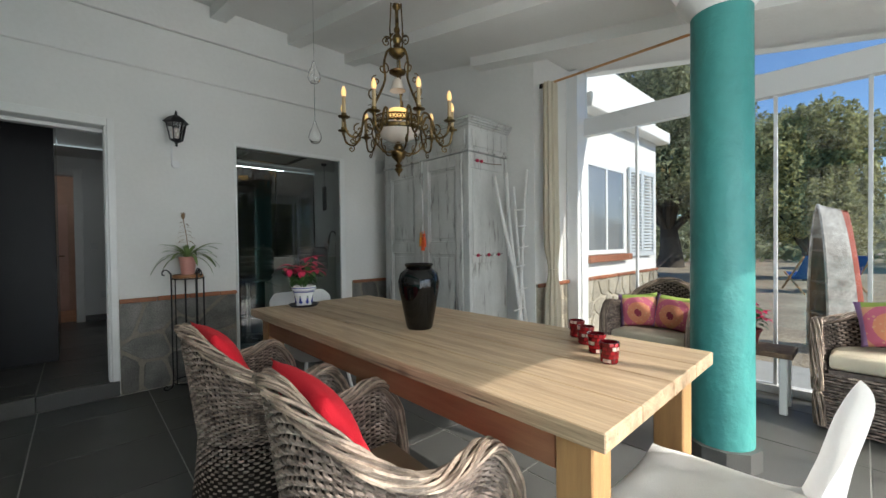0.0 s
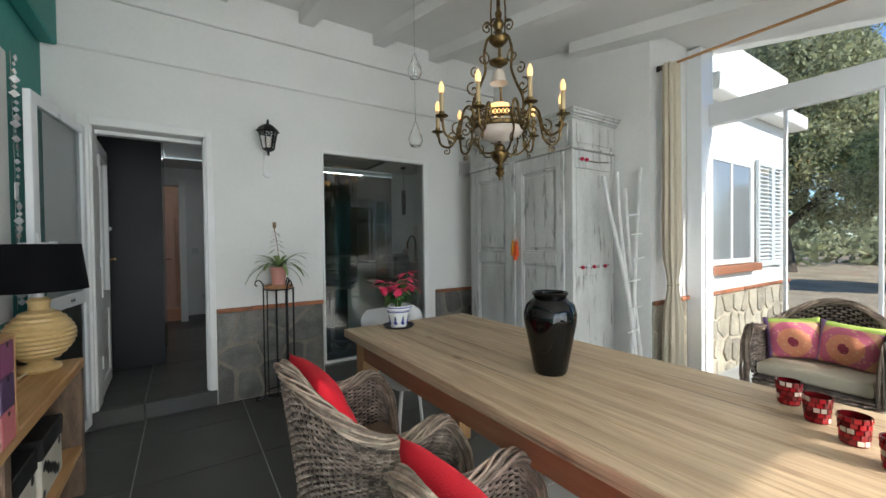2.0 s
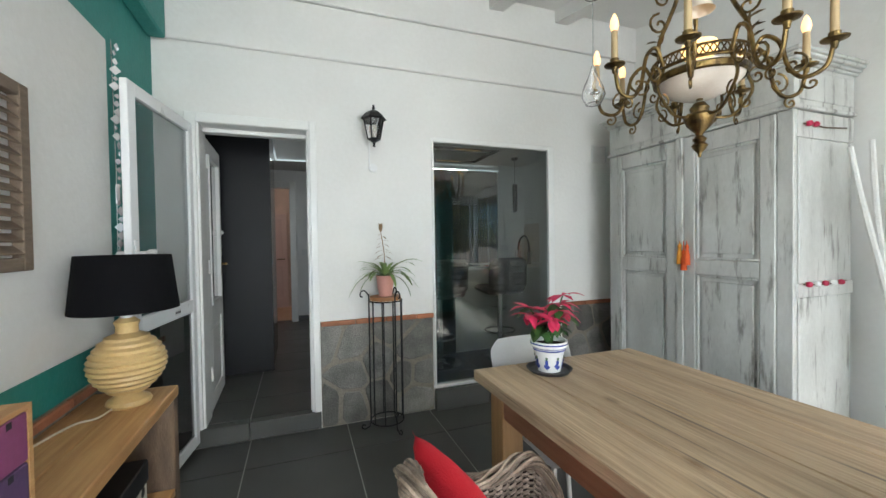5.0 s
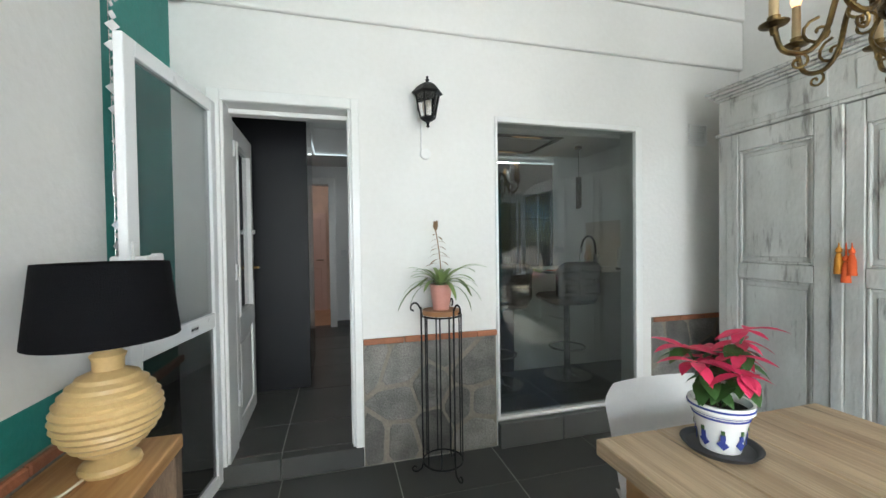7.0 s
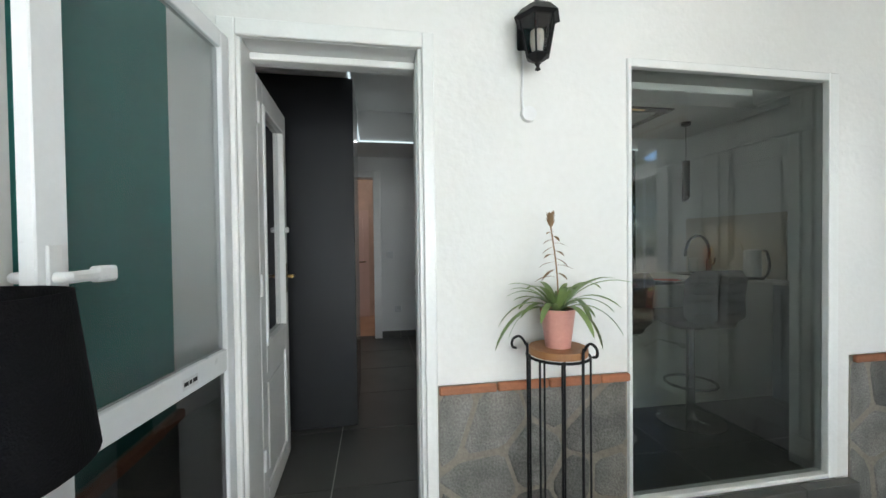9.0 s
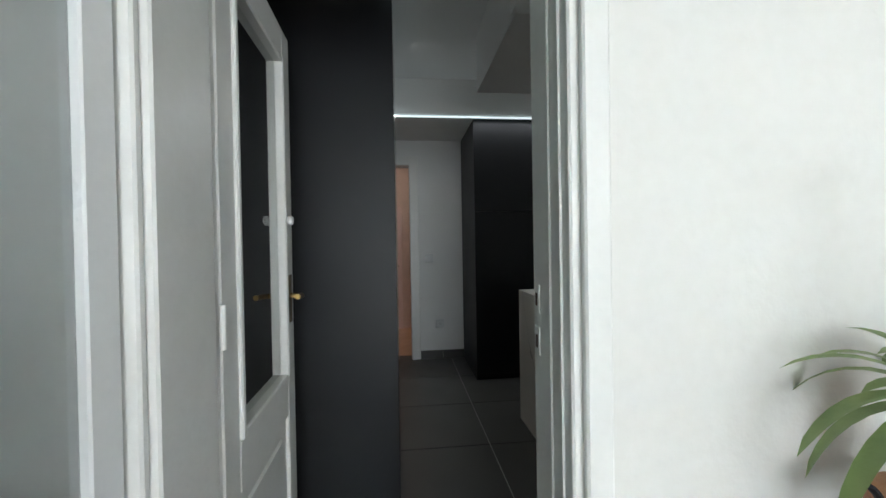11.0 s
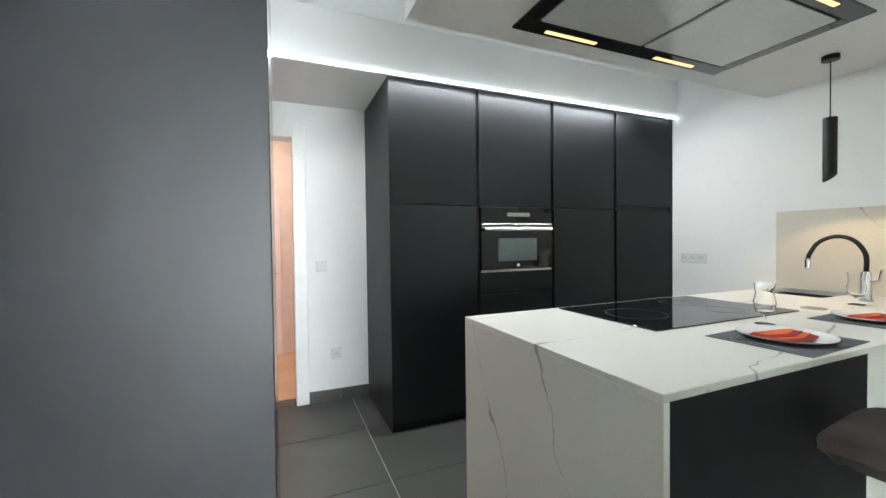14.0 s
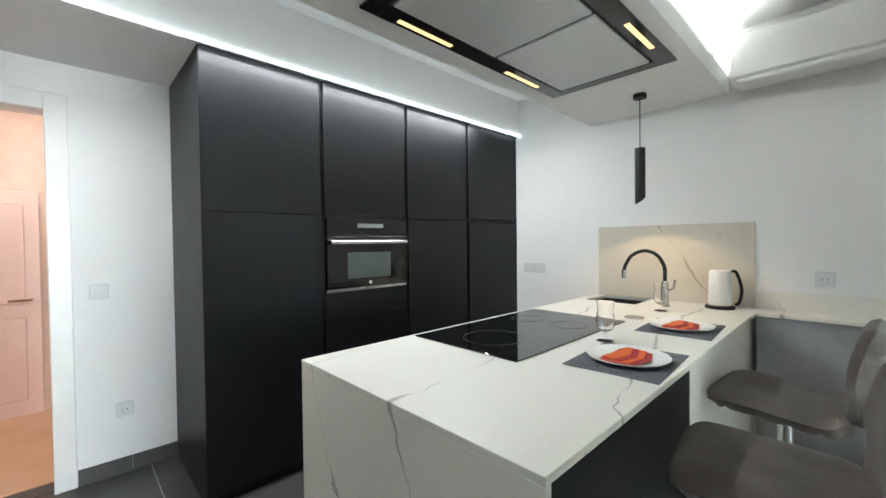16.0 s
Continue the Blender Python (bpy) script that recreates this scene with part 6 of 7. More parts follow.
# curtain, rod, branches ---------------------------------------------------------------------
cu = thing("curtain", pose(3.66, 2.17, 0.02), "cream curtain gathered and tied beside the glass wall", "curtain")
bm = bmesh.new()
grid, nk = [], 60
for i in range(41):
    z = 2.52 * i / 40
    tie = math.exp(-((z - 0.86) / 0.16) ** 2)
    w = 0.085 * (1 - 0.45 * tie) * (1 + 0.12 * math.cos(z * 1.2))
    ox = 0.02 * math.exp(-((z - 0.6) / 0.5) ** 2)
    grid.append([bm.verts.new((ox + w * math.cos(a) * (1 + 0.16 * math.sin(a * 9 + 0.3 * math.sin(z * 3))), 0.62 * w * math.sin(a) * (1 + 0.16 * math.sin(a * 9 + 0.3 * math.sin(z * 3))), z)) for a in [k / nk * 2 * math.pi for k in range(nk)]])
for a, b in zip(grid, grid[1:]):
    for k in range(nk):
        bm.faces.new((a[k], a[(k + 1) % nk], b[(k + 1) % nk], b[k]))
part("cloth", bm, cream_cloth, cu, smooth=True)
part("tie", tube(bmesh.new(), [(0.02 + 0.056 * math.cos(a / 8 * math.pi), 0.040 * math.sin(a / 8 * math.pi), 0.86) for a in range(16)], 0.006, 6, True), cream_cloth, cu)
rd = thing("curtain_rod", pose(3.66, 2.17, 2.545), "thin wooden curtain rod along the sunroom opening", "curtain rod")
part("rod", tube(bmesh.new(), [(0, 0.07, 0), (-0.05, -3.0, -0.02)], 0.010, 10), shelf_wood, rd, smooth=True)
part("finial", lathe(bmesh.new(), [(0, -0.02), (0.018, -0.01), (0.02, 0.006), (0, 0.02)], 14), rough_wood, rd, smooth=True, at=pose(0, 0.07, 0, 90))
part("bracket", boxes(((-0.006, 0.085, -0.02), (0.006, 0.11, 0.02))), iron, rd)
br = thing("branch_ladder", pose(3.33, 2.33, 0), "white painted branches with pegs leaning in the corner", "decoration")
white_bark = surface("white_painted_bark", (0.74, 0.73, 0.70), 0.7, second=(0.62, 0.61, 0.58), scale=14, fine=70, bump=0.4)
rnd = random.Random(4)
for k, (x0, y0, x1, y1, h) in enumerate(((0.07, -0.06, -0.13, 0.08, 1.70), (0.09, -0.03, -0.03, 0.06, 1.74), (0.02, 0.0, 0.17, 0.0, 1.78), (0.12, -0.04, 0.09, 0.07, 1.62))):
    pts = [(x0 + (x1 - x0) * t + 0.022 * math.sin(5 * t + k * 2), y0 + (y1 - y0) * t + 0.014 * math.cos(6 * t + k), h * t) for t in [i / 8 for i in range(9)]]
    part("branch", tube(bmesh.new(), curve(pts, 3), 0.019, 8, taper=0.013), white_bark, br, smooth=True)
for k, z in enumerate((0.55, 0.72, 0.92, 1.08, 1.26, 1.40)):
    x = -0.04 + 0.09 * ((k * 0.618) % 1)
    part("peg", tube(bmesh.new(), [(x - 0.06, -0.06, z), (x + 0.07, -0.065, z + 0.012)], 0.006, 6), white_bark, br)

# chandelier -------------------------------------------------------------------------------------
cx, cy, cz = 2.17, 2.44, 1.59
cl = thing("chandelier", pose(cx, cy, cz, 0, 0, 14), "ornate aged brass chandelier with candle bulbs and opal bowl", "chandelier")
part("finial", lathe(bmesh.new(), [(0, 0), (0.006, 0.005), (0.008, 0.02), (0.022, 0.035), (0.03, 0.05), (0.018, 0.062), (0.026, 0.075), (0.012, 0.09), (0.016, 0.10), (0.045, 0.13), (0.058, 0.165), (0.05, 0.175), (0.03, 0.18), (0.035, 0.20), (0.02, 0.22), (0, 0.22)], 20), brass, cl, smooth=True)
part("bowl", lathe(bmesh.new(), [(0, 0.235), (0.06, 0.24), (0.115, 0.265), (0.148, 0.30), (0.16, 0.335), (0.155, 0.335), (0.14, 0.30), (0.11, 0.272), (0, 0.245)], 40), opal, cl, "white opal glass bowl", True)
part("band", lathe(bmesh.new(), [(0.154, 0.302), (0.164, 0.306), (0.168, 0.324), (0.162, 0.330)], 40), brass, cl, smooth=True)
part("ring", tube(bmesh.new(), [(0.168 * c, 0.168 * s, 0.345) for c, s in ringp], 0.007, 6, True), brass, cl, smooth=True)
part("ring", tube(bmesh.new(), [(0.170 * c, 0.170 * s, 0.385) for c, s in ringp], 0.005, 6, True), brass, cl, smooth=True)
bm = bmesh.new()
for k in range(48):
    a = k / 48 * 2 * math.pi
    b = a + 2 * math.pi / 48
    tube(bm, [(0.169 * math.cos(a), 0.169 * math.sin(a), 0.347), (0.169 * math.cos(b), 0.169 * math.sin(b), 0.384)], 0.0028, 4)
    tube(bm, [(0.169 * math.cos(b), 0.169 * math.sin(b), 0.347), (0.169 * math.cos(a), 0.169 * math.sin(a), 0.384)], 0.0028, 4)
part("gallery", bm, brass, cl, "pierced brass gallery")


def scroll(c, s, r0, z0, size, way=1, turns=1.4):
    return [((r0 + way * size * (1 - t) * math.sin(turns * 2 * math.pi * t)) * c, (r0 + way * size * (1 - t) * math.sin(turns * 2 * math.pi * t)) * s, z0 + size * (1 - t) * math.cos(turns * 2 * math.pi * t)) for t in [i / 16 for i in range(16)]]


for k in range(9):
    a = k / 9 * 2 * math.pi - 0.035
    c, s = math.cos(a), math.sin(a)
    low = 0.02 if k % 2 else 0.035
    pts = [(r * c, r * s, z) for r, z in ((0.168, 0.35), (0.20, 0.385 + low), (0.245, 0.35 + low), (0.27, 0.275), (0.31, 0.225), (0.365, 0.245), (0.385, 0.30 + low))]
    ar = part("arm", tube(bmesh.new(), curve(pts, 5), 0.0075, 7), brass, cl, smooth=True)
    bm = bmesh.new()
    tube(bm, scroll(c, s, 0.285, 0.275, 0.042), 0.0045, 5)
    tube(bm, scroll(c, s, 0.21, 0.315, 0.036, -1), 0.0045, 5)
    tube(bm, scroll(c, s, 0.33, 0.20, 0.026, -1), 0.004, 5)
    part("scroll", bm, brass, ar, smooth=True)
    z = 0.30 + low
    part("cup", lathe(bmesh.new(), [(0, z - 0.03), (0.008, z - 0.025), (0.012, z - 0.005), (0.036, z + 0.004), (0.038, z + 0.008), (0.014, z + 0.008), (0.017, z + 0.028), (0, z + 0.028)], 18, (0.385 * c, 0.385 * s, 0)), brass, ar, smooth=True)
    part("candle", cyl(bmesh.new(), (0.385 * c, 0.385 * s, z + 0.0285), 0.0125, 0.0115, 0.105, 14), candle_card, ar, "cream candle sleeve", True)
    part("bulb", lathe(bmesh.new(), [(0, z + 0.134), (0.011, z + 0.134), (0.0165, z + 0.155), (0.013, z + 0.178), (0.004, z + 0.198), (0, z + 0.20)], 14, (0.385 * c, 0.385 * s, 0)), flame_glass, ar, "lit candle bulb", True)
    bm = bmesh.new()
    if k % 2 == 0:
        tube(bm, curve([(r * c, r * s, zz) for r, zz in ((0.165, 0.345), (0.195, 0.27), (0.165, 0.21), (0.12, 0.165), (0.07, 0.16), (0.05, 0.17))], 5), 0.006, 6)
        tube(bm, scroll(c, s, 0.17, 0.215, 0.03, -1), 0.004, 5)
        part("lower_brace", bm, brass, cl, smooth=True)
for k in range(3):
    a = k / 3 * 2 * math.pi + 0.5
    c, s = math.cos(a), math.sin(a)
    rib = part("hanger", tube(bmesh.new(), curve([(r * c, r * s, z) for r, z in ((0.168, 0.385), (0.165, 0.46), (0.125, 0.55), (0.088, 0.65), (0.095, 0.74), (0.075, 0.83), (0.04, 0.87))], 6), 0.008, 7), brass, cl, smooth=True)
    bm = bmesh.new()
    tube(bm, scroll(c, s, 0.165, 0.53, 0.045), 0.005, 5)
    tube(bm, scroll(c, s, 0.10, 0.72, 0.045, -1), 0.005, 5)
    tube(bm, scroll(c, s, 0.15, 0.63, 0.035), 0.0045, 5)
    for q in range(5):
        leaf(bm, (0.168 * c, 0.168 * s, 0.40 + 0.02 * q), (c * math.cos(q * 2.5), s + math.sin(q * 2.5), 0.8), 0.05, 0.022, 0.5, 3)
    part("scroll", bm, brass, rib, smooth=True)
part("crown", lathe(bmesh.new(), [(0, 0.80), (0.03, 0.81), (0.055, 0.835), (0.06, 0.85), (0.03, 0.87), (0.02, 0.90), (0.035, 0.93), (0.03, 0.95), (0.012, 0.98), (0, 0.98)], 20), brass, cl, smooth=True)
top = roof_z(cy) - cz
part("stem", lathe(bmesh.new(), [(0, 0.97), (0.016, 0.975), (0.022, 1.0), (0.012, 1.02), (0.012, top - 0.14), (0.03, top - 0.12), (0.02, top - 0.08), (0.014, top - 0.04), (0, top - 0.04)], 14), brass, cl, smooth=True)
for k in range(3):
    a = k / 3 * 2 * math.pi + 0.5
    c, s = math.cos(a), math.sin(a)
    rod = part("suspension_rod", tube(bmesh.new(), [(0.045 * c, 0.045 * s, 0.86), (0.05 * c, 0.05 * s, 1.0), (0.035 * c, 0.035 * s, top - 0.03)], 0.005, 6), brass, cl, smooth=True)
    bm = bmesh.new()
    tube(bm, scroll(c, s, 0.075, 0.90, 0.032), 0.0045, 5)
    for q in range(4):
        leaf(bm, (0.05 * c, 0.05 * s, 0.93), (c * math.cos(q * 1.6), s + math.sin(q * 1.6), 0.9), 0.05, 0.022, 1.2, 4)
    part("leaf_scroll", bm, brass, rod, smooth=True)
part("corona", lathe(bmesh.new(), [(0, 0.685), (0.03, 0.69), (0.055, 0.705), (0.058, 0.715), (0.02, 0.722), (0, 0.722)], 24), brass, cl, smooth=True)
part("ceiling_rose", lathe(bmesh.new(), [(0, top - 0.05), (0.02, top - 0.045), (0.05, top - 0.01), (0.055, top + 0.01), (0, top + 0.01)], 20), brass, cl, smooth=True)
part("bell_shade", lathe(bmesh.new(), [(0.055, 0.585), (0.045, 0.60), (0.032, 0.65), (0.02, 0.665), (0, 0.667)], 24), opal, cl, "small opal bell shade", True)
part("bell_rod", tube(bmesh.new(), [(0, 0, 0.665), (0, 0, 0.81)], 0.004, 6), brass, cl)
part("bowl_lamp", lathe(bmesh.new(), [(0, 0.40), (0.05, 0.402), (0.064, 0.425), (0.06, 0.455), (0, 0.462)], 24), glowing("warm_bowl_glow", (1.0, 0.62, 0.22), 0.9), cl, "warm glowing lamp in the bowl", True)
part("bowl_lamp_post", cyl(bmesh.new(), (0, 0, 0.23), 0.012, 0.012, 0.16, 10), brass, cl)

# glass drops on a cord
gd = thing("glass_drops", pose(1.49, 2.27, 1.67), "clear glass drops hanging on a cord over the table", "decoration")
for z in (0.0, 0.32):
    part("drop", lathe(bmesh.new(), [(0, 0), (0.022, 0.006), (0.034, 0.03), (0.030, 0.055), (0.014, 0.09), (0.006, 0.12), (0.004, 0.12), (0.012, 0.09), (0.028, 0.054), (0.032, 0.031), (0.02, 0.009), (0, 0.003)], 24), drink_glass, gd, smooth=True, at=pose(0, 0, z))
part("cord", tube(bmesh.new(), [(0, 0, 0.12), (0, 0, roof_z(2.27) - 1.67)], 0.0015, 5), steel, gd)

# side table with plant, spotlight on the column
bt = thing("side_bench", pose(3.95, 0.76, 0), "small bench with wooden top and white legs", "bench")
part("top", boxes(((-0.14, -0.2, 0.365), (0.14, 0.2, 0.40)), bevel=0.004), rough_wood, bt)
for x in (-0.10, 0.10):
    for y in (-0.15, 0.15):
        part("leg", boxes(((x - 0.02, y - 0.02, 0), (x + 0.02, y + 0.02, 0.3645)), bevel=0.003), white_paint, bt)
poinsettia(pose(3.97, 0.80, 0.40), "red poinsettia in a dark red pot on the bench", surface("dark_red_pot", (0.16, 0.02, 0.02), 0.4, bump=0), 0.95, 6)
fl = thing("floodlight", pose(3.09, 0.69, 2.10, 0, 0, 20), "small black floodlight fixed to the column", "spotlight")
part("housing", boxes(((0.01, -0.012, -0.07), (0.045, 0.012, 0.07)), bevel=0.004), black_metal, fl)
part("lens", boxes(((0.0452, -0.009, -0.055), (0.0465, 0.009, 0.055))), white_plastic, fl)
part("bracket", tube(bmesh.new(), [(-0.02, 0, 0.09), (0.01, 0, 0.085), (0.02, 0, 0.06)], 0.005, 6), black_metal, fl)


sp = thing("ceiling_spotlight", pose(2.823, 1.084, roof_z(1.084)), "small black swivelling spotlight under the veranda ceiling", "spotlight")
part("mount", cyl(bmesh.new(), (0, 0, -0.03), 0.035, 0.035, 0.03, 20), black_metal, sp, smooth=True)
part("arm", tube(bmesh.new(), [(0, 0, -0.03), (0, 0, -0.07)], 0.007, 8), black_metal, sp)
part("head", lathe(bmesh.new(), [(0, -0.05), (0.026, -0.045), (0.032, 0.0), (0.036, 0.05), (0.033, 0.05), (0.028, 0.0), (0, -0.03)], 24), black_metal, sp, smooth=True, at=pose(0, 0, -0.10, 60, 0, 25))


# outside ------------------------------------------------------------------------------------------
gravel = surface("pale_gravel", (0.46, 0.38, 0.27), 0.95, second=(0.30, 0.245, 0.175), scale=1.1, fine=28, bump=1.0, depth=0.03, fine_mix=0.75, contrast=0.6)
bm = bmesh.new()
bmesh.ops.create_grid(bm, x_segments=40, y_segments=40, size=400)
bmesh.ops.translate(bm, verts=bm.verts, vec=(0, 0, -0.13))
setting("ground", bm, gravel, "pale gravel yard reaching to the horizon", "ground")
setting("pavement", boxes(((4.34, -1.6, -0.128), (5.3, 2.275, -0.03))), surface("pale_paving", (0.45, 0.45, 0.43), 0.8, bump=0.2), "pale paved strip along the sunroom", "pavement")

# house window with shutters, eave, stone foot
setting("eave", boxes(((4.34, 2.12, 2.49), (6.70, 2.279, 2.64)), ((6.601, 2.28, 2.49), (6.70, 9.0, 2.64)), bevel=0.01), white_wall, "white projecting eave of the house", "eave")
hw = tagged(new("window_2"), "white house window with drawn pale blind", "window", "", "structure")
for a, b in (((4.50, 2.262, 0.98), (4.55, 2.279, 2.0)), ((5.45, 2.262, 0.98), (5.50, 2.279, 2.0)), ((4.55, 2.262, 1.95), (5.45, 2.279, 2.0)), ((4.55, 2.262, 0.98), (5.45, 2.279, 1.03)), ((4.98, 2.264, 1.03), (5.02, 2.279, 1.95))):
    part("window_frame", boxes((a, b), bevel=0.003), upvc, hw)
part("pane", boxes(((4.55, 2.272, 1.03), (5.45, 2.276, 1.95))), surface("pane_over_blind", (0.22, 0.235, 0.25), 0.08, second=(0.17, 0.185, 0.20), scale=3, bump=0), hw)
part("window_sill", boxes(((4.46, 2.20, 0.90), (5.56, 2.279, 0.975)), bevel=0.005), terracotta, hw, "terracotta window sill")
shutter_blue = surface("pale_shutter_paint", (0.62, 0.66, 0.68), 0.5, bump=0.05)


def shutter(m, sx=1.0):
    s = thing("window_shutter", m, "white louvred window shutter folded open against the house", "shutter", "window shutters")
    for a, b in (((0, 0, 0), (0.05, 0.03, 1.12)), ((0.40, 0, 0), (0.45, 0.03, 1.12)), ((0.0505, 0, 0), (0.3995, 0.03, 0.06)), ((0.0505, 0, 1.06), (0.3995, 0.03, 1.12))):
        part("frame", boxes(((a[0] * sx, *a[1:]), (b[0] * sx, *b[1:])), bevel=0.003), shutter_blue, s)
    for i in range(24):
        part("slat", boxes(((0.051 * sx, -0.018, -0.003), (0.399 * sx, 0.018, 0.003))), shutter_blue, s, at=pose(0, 0.015, 0.082 + 0.0415 * i, 38))


shutter(pose(5.59, 2.24, 0.93, 0, 0, -2), 0.85)
shutter(pose(6.0, 2.235, 0.93, 0, 0, -3), 0.8)


# trees -----------------------------------------------------------------------------------------------
def crown_mesh(name, blobs, count, size, seed, mats):
    """Many small leaves, strewn over the shells of a few blobs."""
    rng = np.random.default_rng(seed)
    verts = np.zeros((count * 4, 3))
    c = np.array([b[:3] for b in blobs])
    r = np.array([b[3] for b in blobs])
    pick = rng.choice(len(blobs), count, p=r ** 2 / (r ** 2).sum())
    d = rng.normal(size=(count, 3))
    d /= np.linalg.norm(d, axis=1)[:, None]
    bump = 1 + 0.16 * np.sin(d[:, 0] * 9 + pick) * np.cos(d[:, 2] * 8 + pick * 2) + 0.1 * np.sin(d[:, 1] * 17)
    p = c[pick] + d * (r[pick] * bump * rng.uniform(0.72, 1.04, count))[:, None]
    a = rng.normal(size=(count, 3))
    a /= np.linalg.norm(a, axis=1)[:, None]
    b = np.cross(a, rng.normal(size=(count, 3)))
    b /= np.linalg.norm(b, axis=1)[:, None]
    s = (size * rng.uniform(0.6, 1.3, count))[:, None]
    for k, (u, v) in enumerate(((-1, 0), (0, -0.45), (1, 0), (0, 0.45))):
        verts[k::4] = p + a * s * u + b * s * v
    me = bpy.data.meshes.new(name)
    me.from_pydata(verts.tolist(), [], np.arange(count * 4).reshape(-1, 4).tolist())
    me.materials.append(mats)
    return me


def foliage(name, one, two):
    m = surface(name, one, 0.6, second=two, scale=0.9, fine=6, bump=0, fine_mix=0.5, contrast=0.8)
    n, link = m.node_tree.nodes, m.node_tree.links.new
    b = n["Principled BSDF"]
    geo, rng, hue = n.new("ShaderNodeNewGeometry"), n.new("ShaderNodeMapRange"), n.new("ShaderNodeHueSaturation")
    rng.inputs["To Min"].default_value, rng.inputs["To Max"].default_value = 0.55, 1.5
    link(geo.outputs["Random Per Island"], rng.inputs["Value"]); link(rng.outputs[0], hue.inputs["Value"])
    link(b.inputs["Base Color"].links[0].from_socket, hue.inputs["Color"]); link(hue.outputs[0], b.inputs["Base Color"])
    through_light, mix = n.new("ShaderNodeBsdfTranslucent"), n.new("ShaderNodeMixShader")
    link(hue.outputs[0], through_light.inputs["Color"])
    mix.inputs[0].default_value = 0.45
    link(b.outputs[0], mix.inputs[1]); link(through_light.outputs[0], mix.inputs[2])
    link(mix.outputs[0], n["Material Output"].inputs["Surface"])
    return m


olive_leaf = foliage("olive_foliage", (0.40, 0.41, 0.24), (0.25, 0.265, 0.15))
bright_leaf = foliage("sunlit_foliage", (0.42, 0.41, 0.19), (0.28, 0.285, 0.13))
bark = surface("grey_bark", (0.10, 0.08, 0.06), 0.9, second=(0.05, 0.04, 0.032), scale=8, fine=40, bump=0.8, stretch=(3, 3, 0.5))


def tree(m, label, h, spread, lift, count, size, leafmat, seed, trunk_r):
    t = thing("tree", m, label, "tree", "yard trees")
    rnd = random.Random(seed)
    bm = bmesh.new()
    tube(bm, curve([(0, 0, -0.1), (0.1, 0.05, lift * 0.6), (-0.05, 0.1, lift + 0.5)], 5), trunk_r * 1.3, 10, taper=trunk_r * 0.8)
    blobs = []
    for k in range(16):
        a = k * 2.4
        f = 0.25 + 0.75 * rnd.random()
        z = lift + (h - lift) * (0.18 + 0.72 * rnd.random())
        w = spread * math.sin(math.pi * min(0.95, max(0.2, 0.25 + 0.65 * (z - lift) / (h - lift)))) * f
        tip = (w * 0.8 * math.cos(a), w * 0.8 * math.sin(a), z)
        tube(bm, curve([(-0.05, 0.1, lift + 0.3), (tip[0] * 0.45, tip[1] * 0.45, lift + (z - lift) * 0.55), tip], 4), trunk_r * 0.42, 6, taper=0.03)
        blobs.append((*tip, spread * (0.26 + 0.18 * rnd.random())))
    part("trunk", bm, bark, t, "grey gnarled trunk and limbs", True)
    cr = new("crown", crown_mesh("crown", blobs, count, size, seed, leafmat))
    cr.parent = t
    tagged(cr, "uneven crown of small leaves")
    return t


tree(pose(21, 6.4, -0.13), "large old olive tree with a dense grey-green crown", 9.0, 4.8, 1.3, 100000, 0.095, olive_leaf, 2, 0.45)
tb = tree(pose(16.5, 1.25, -0.13), "tall bushy sunlit tree behind the gravel yard", 4.9, 2.3, 0.5, 52000, 0.072, bright_leaf, 5, 0.2)
copy_thing(tb, pose(9.5, -9.0, -0.13, 0, 0, 80))
copy_thing(tb, pose(13.5, -9.5, -0.13, 0, 0, 190))
copy_thing(tb, pose(24.0, -3.6, -1.3, 0, 0, 30))
copy_thing(tb, pose(5.8, -11.5, -1.2, 0, 0, 130))
copy_thing(tb, pose(8.0, -14.0, -0.6, 0, 0, 250))
rng = np.random.default_rng(9)
blobs = [(42 + 14 * math.cos(k * 1.7), -30 + 1.05 * k, 0.4 + 0.9 * ((k * 0.618) % 1), 1.6 + 1.2 * ((k * 0.37) % 1)) for k in range(60)]
tagged(new("far_woods", crown_mesh("far_woods", blobs, 26000, 0.32, 4, olive_leaf)), "dark distant scrub and trees beyond the yard", "woods", "", "stuff")
for k, (x, y) in enumerate(((13.6, 4.9), (14.6, 6.2))):
    t = thing("bush", pose(x, y, -0.13), "bare grey-brown bush under the tree", "bush", "bare bushes")
    bm = bmesh.new()
    for j in range(26):
        a, e = j * 2.4, 0.5 + 0.9 * ((j * 0.618) % 1)
        tube(bm, curve([(0, 0, 0), (0.3 * math.cos(a), 0.3 * math.sin(a), 0.5 * e), (0.8 * math.cos(a + 0.4), 0.8 * math.sin(a + 0.4), 1.25 * e)], 3), 0.022, 4, taper=0.006)
    part("twigs", bm, surface("grey_twig", (0.20, 0.15, 0.12), 0.9, bump=0.2), t)
blue_canvas = surface("blue_canvas", (0.01, 0.10, 0.42), 0.8, fine=120, bump=0.2)
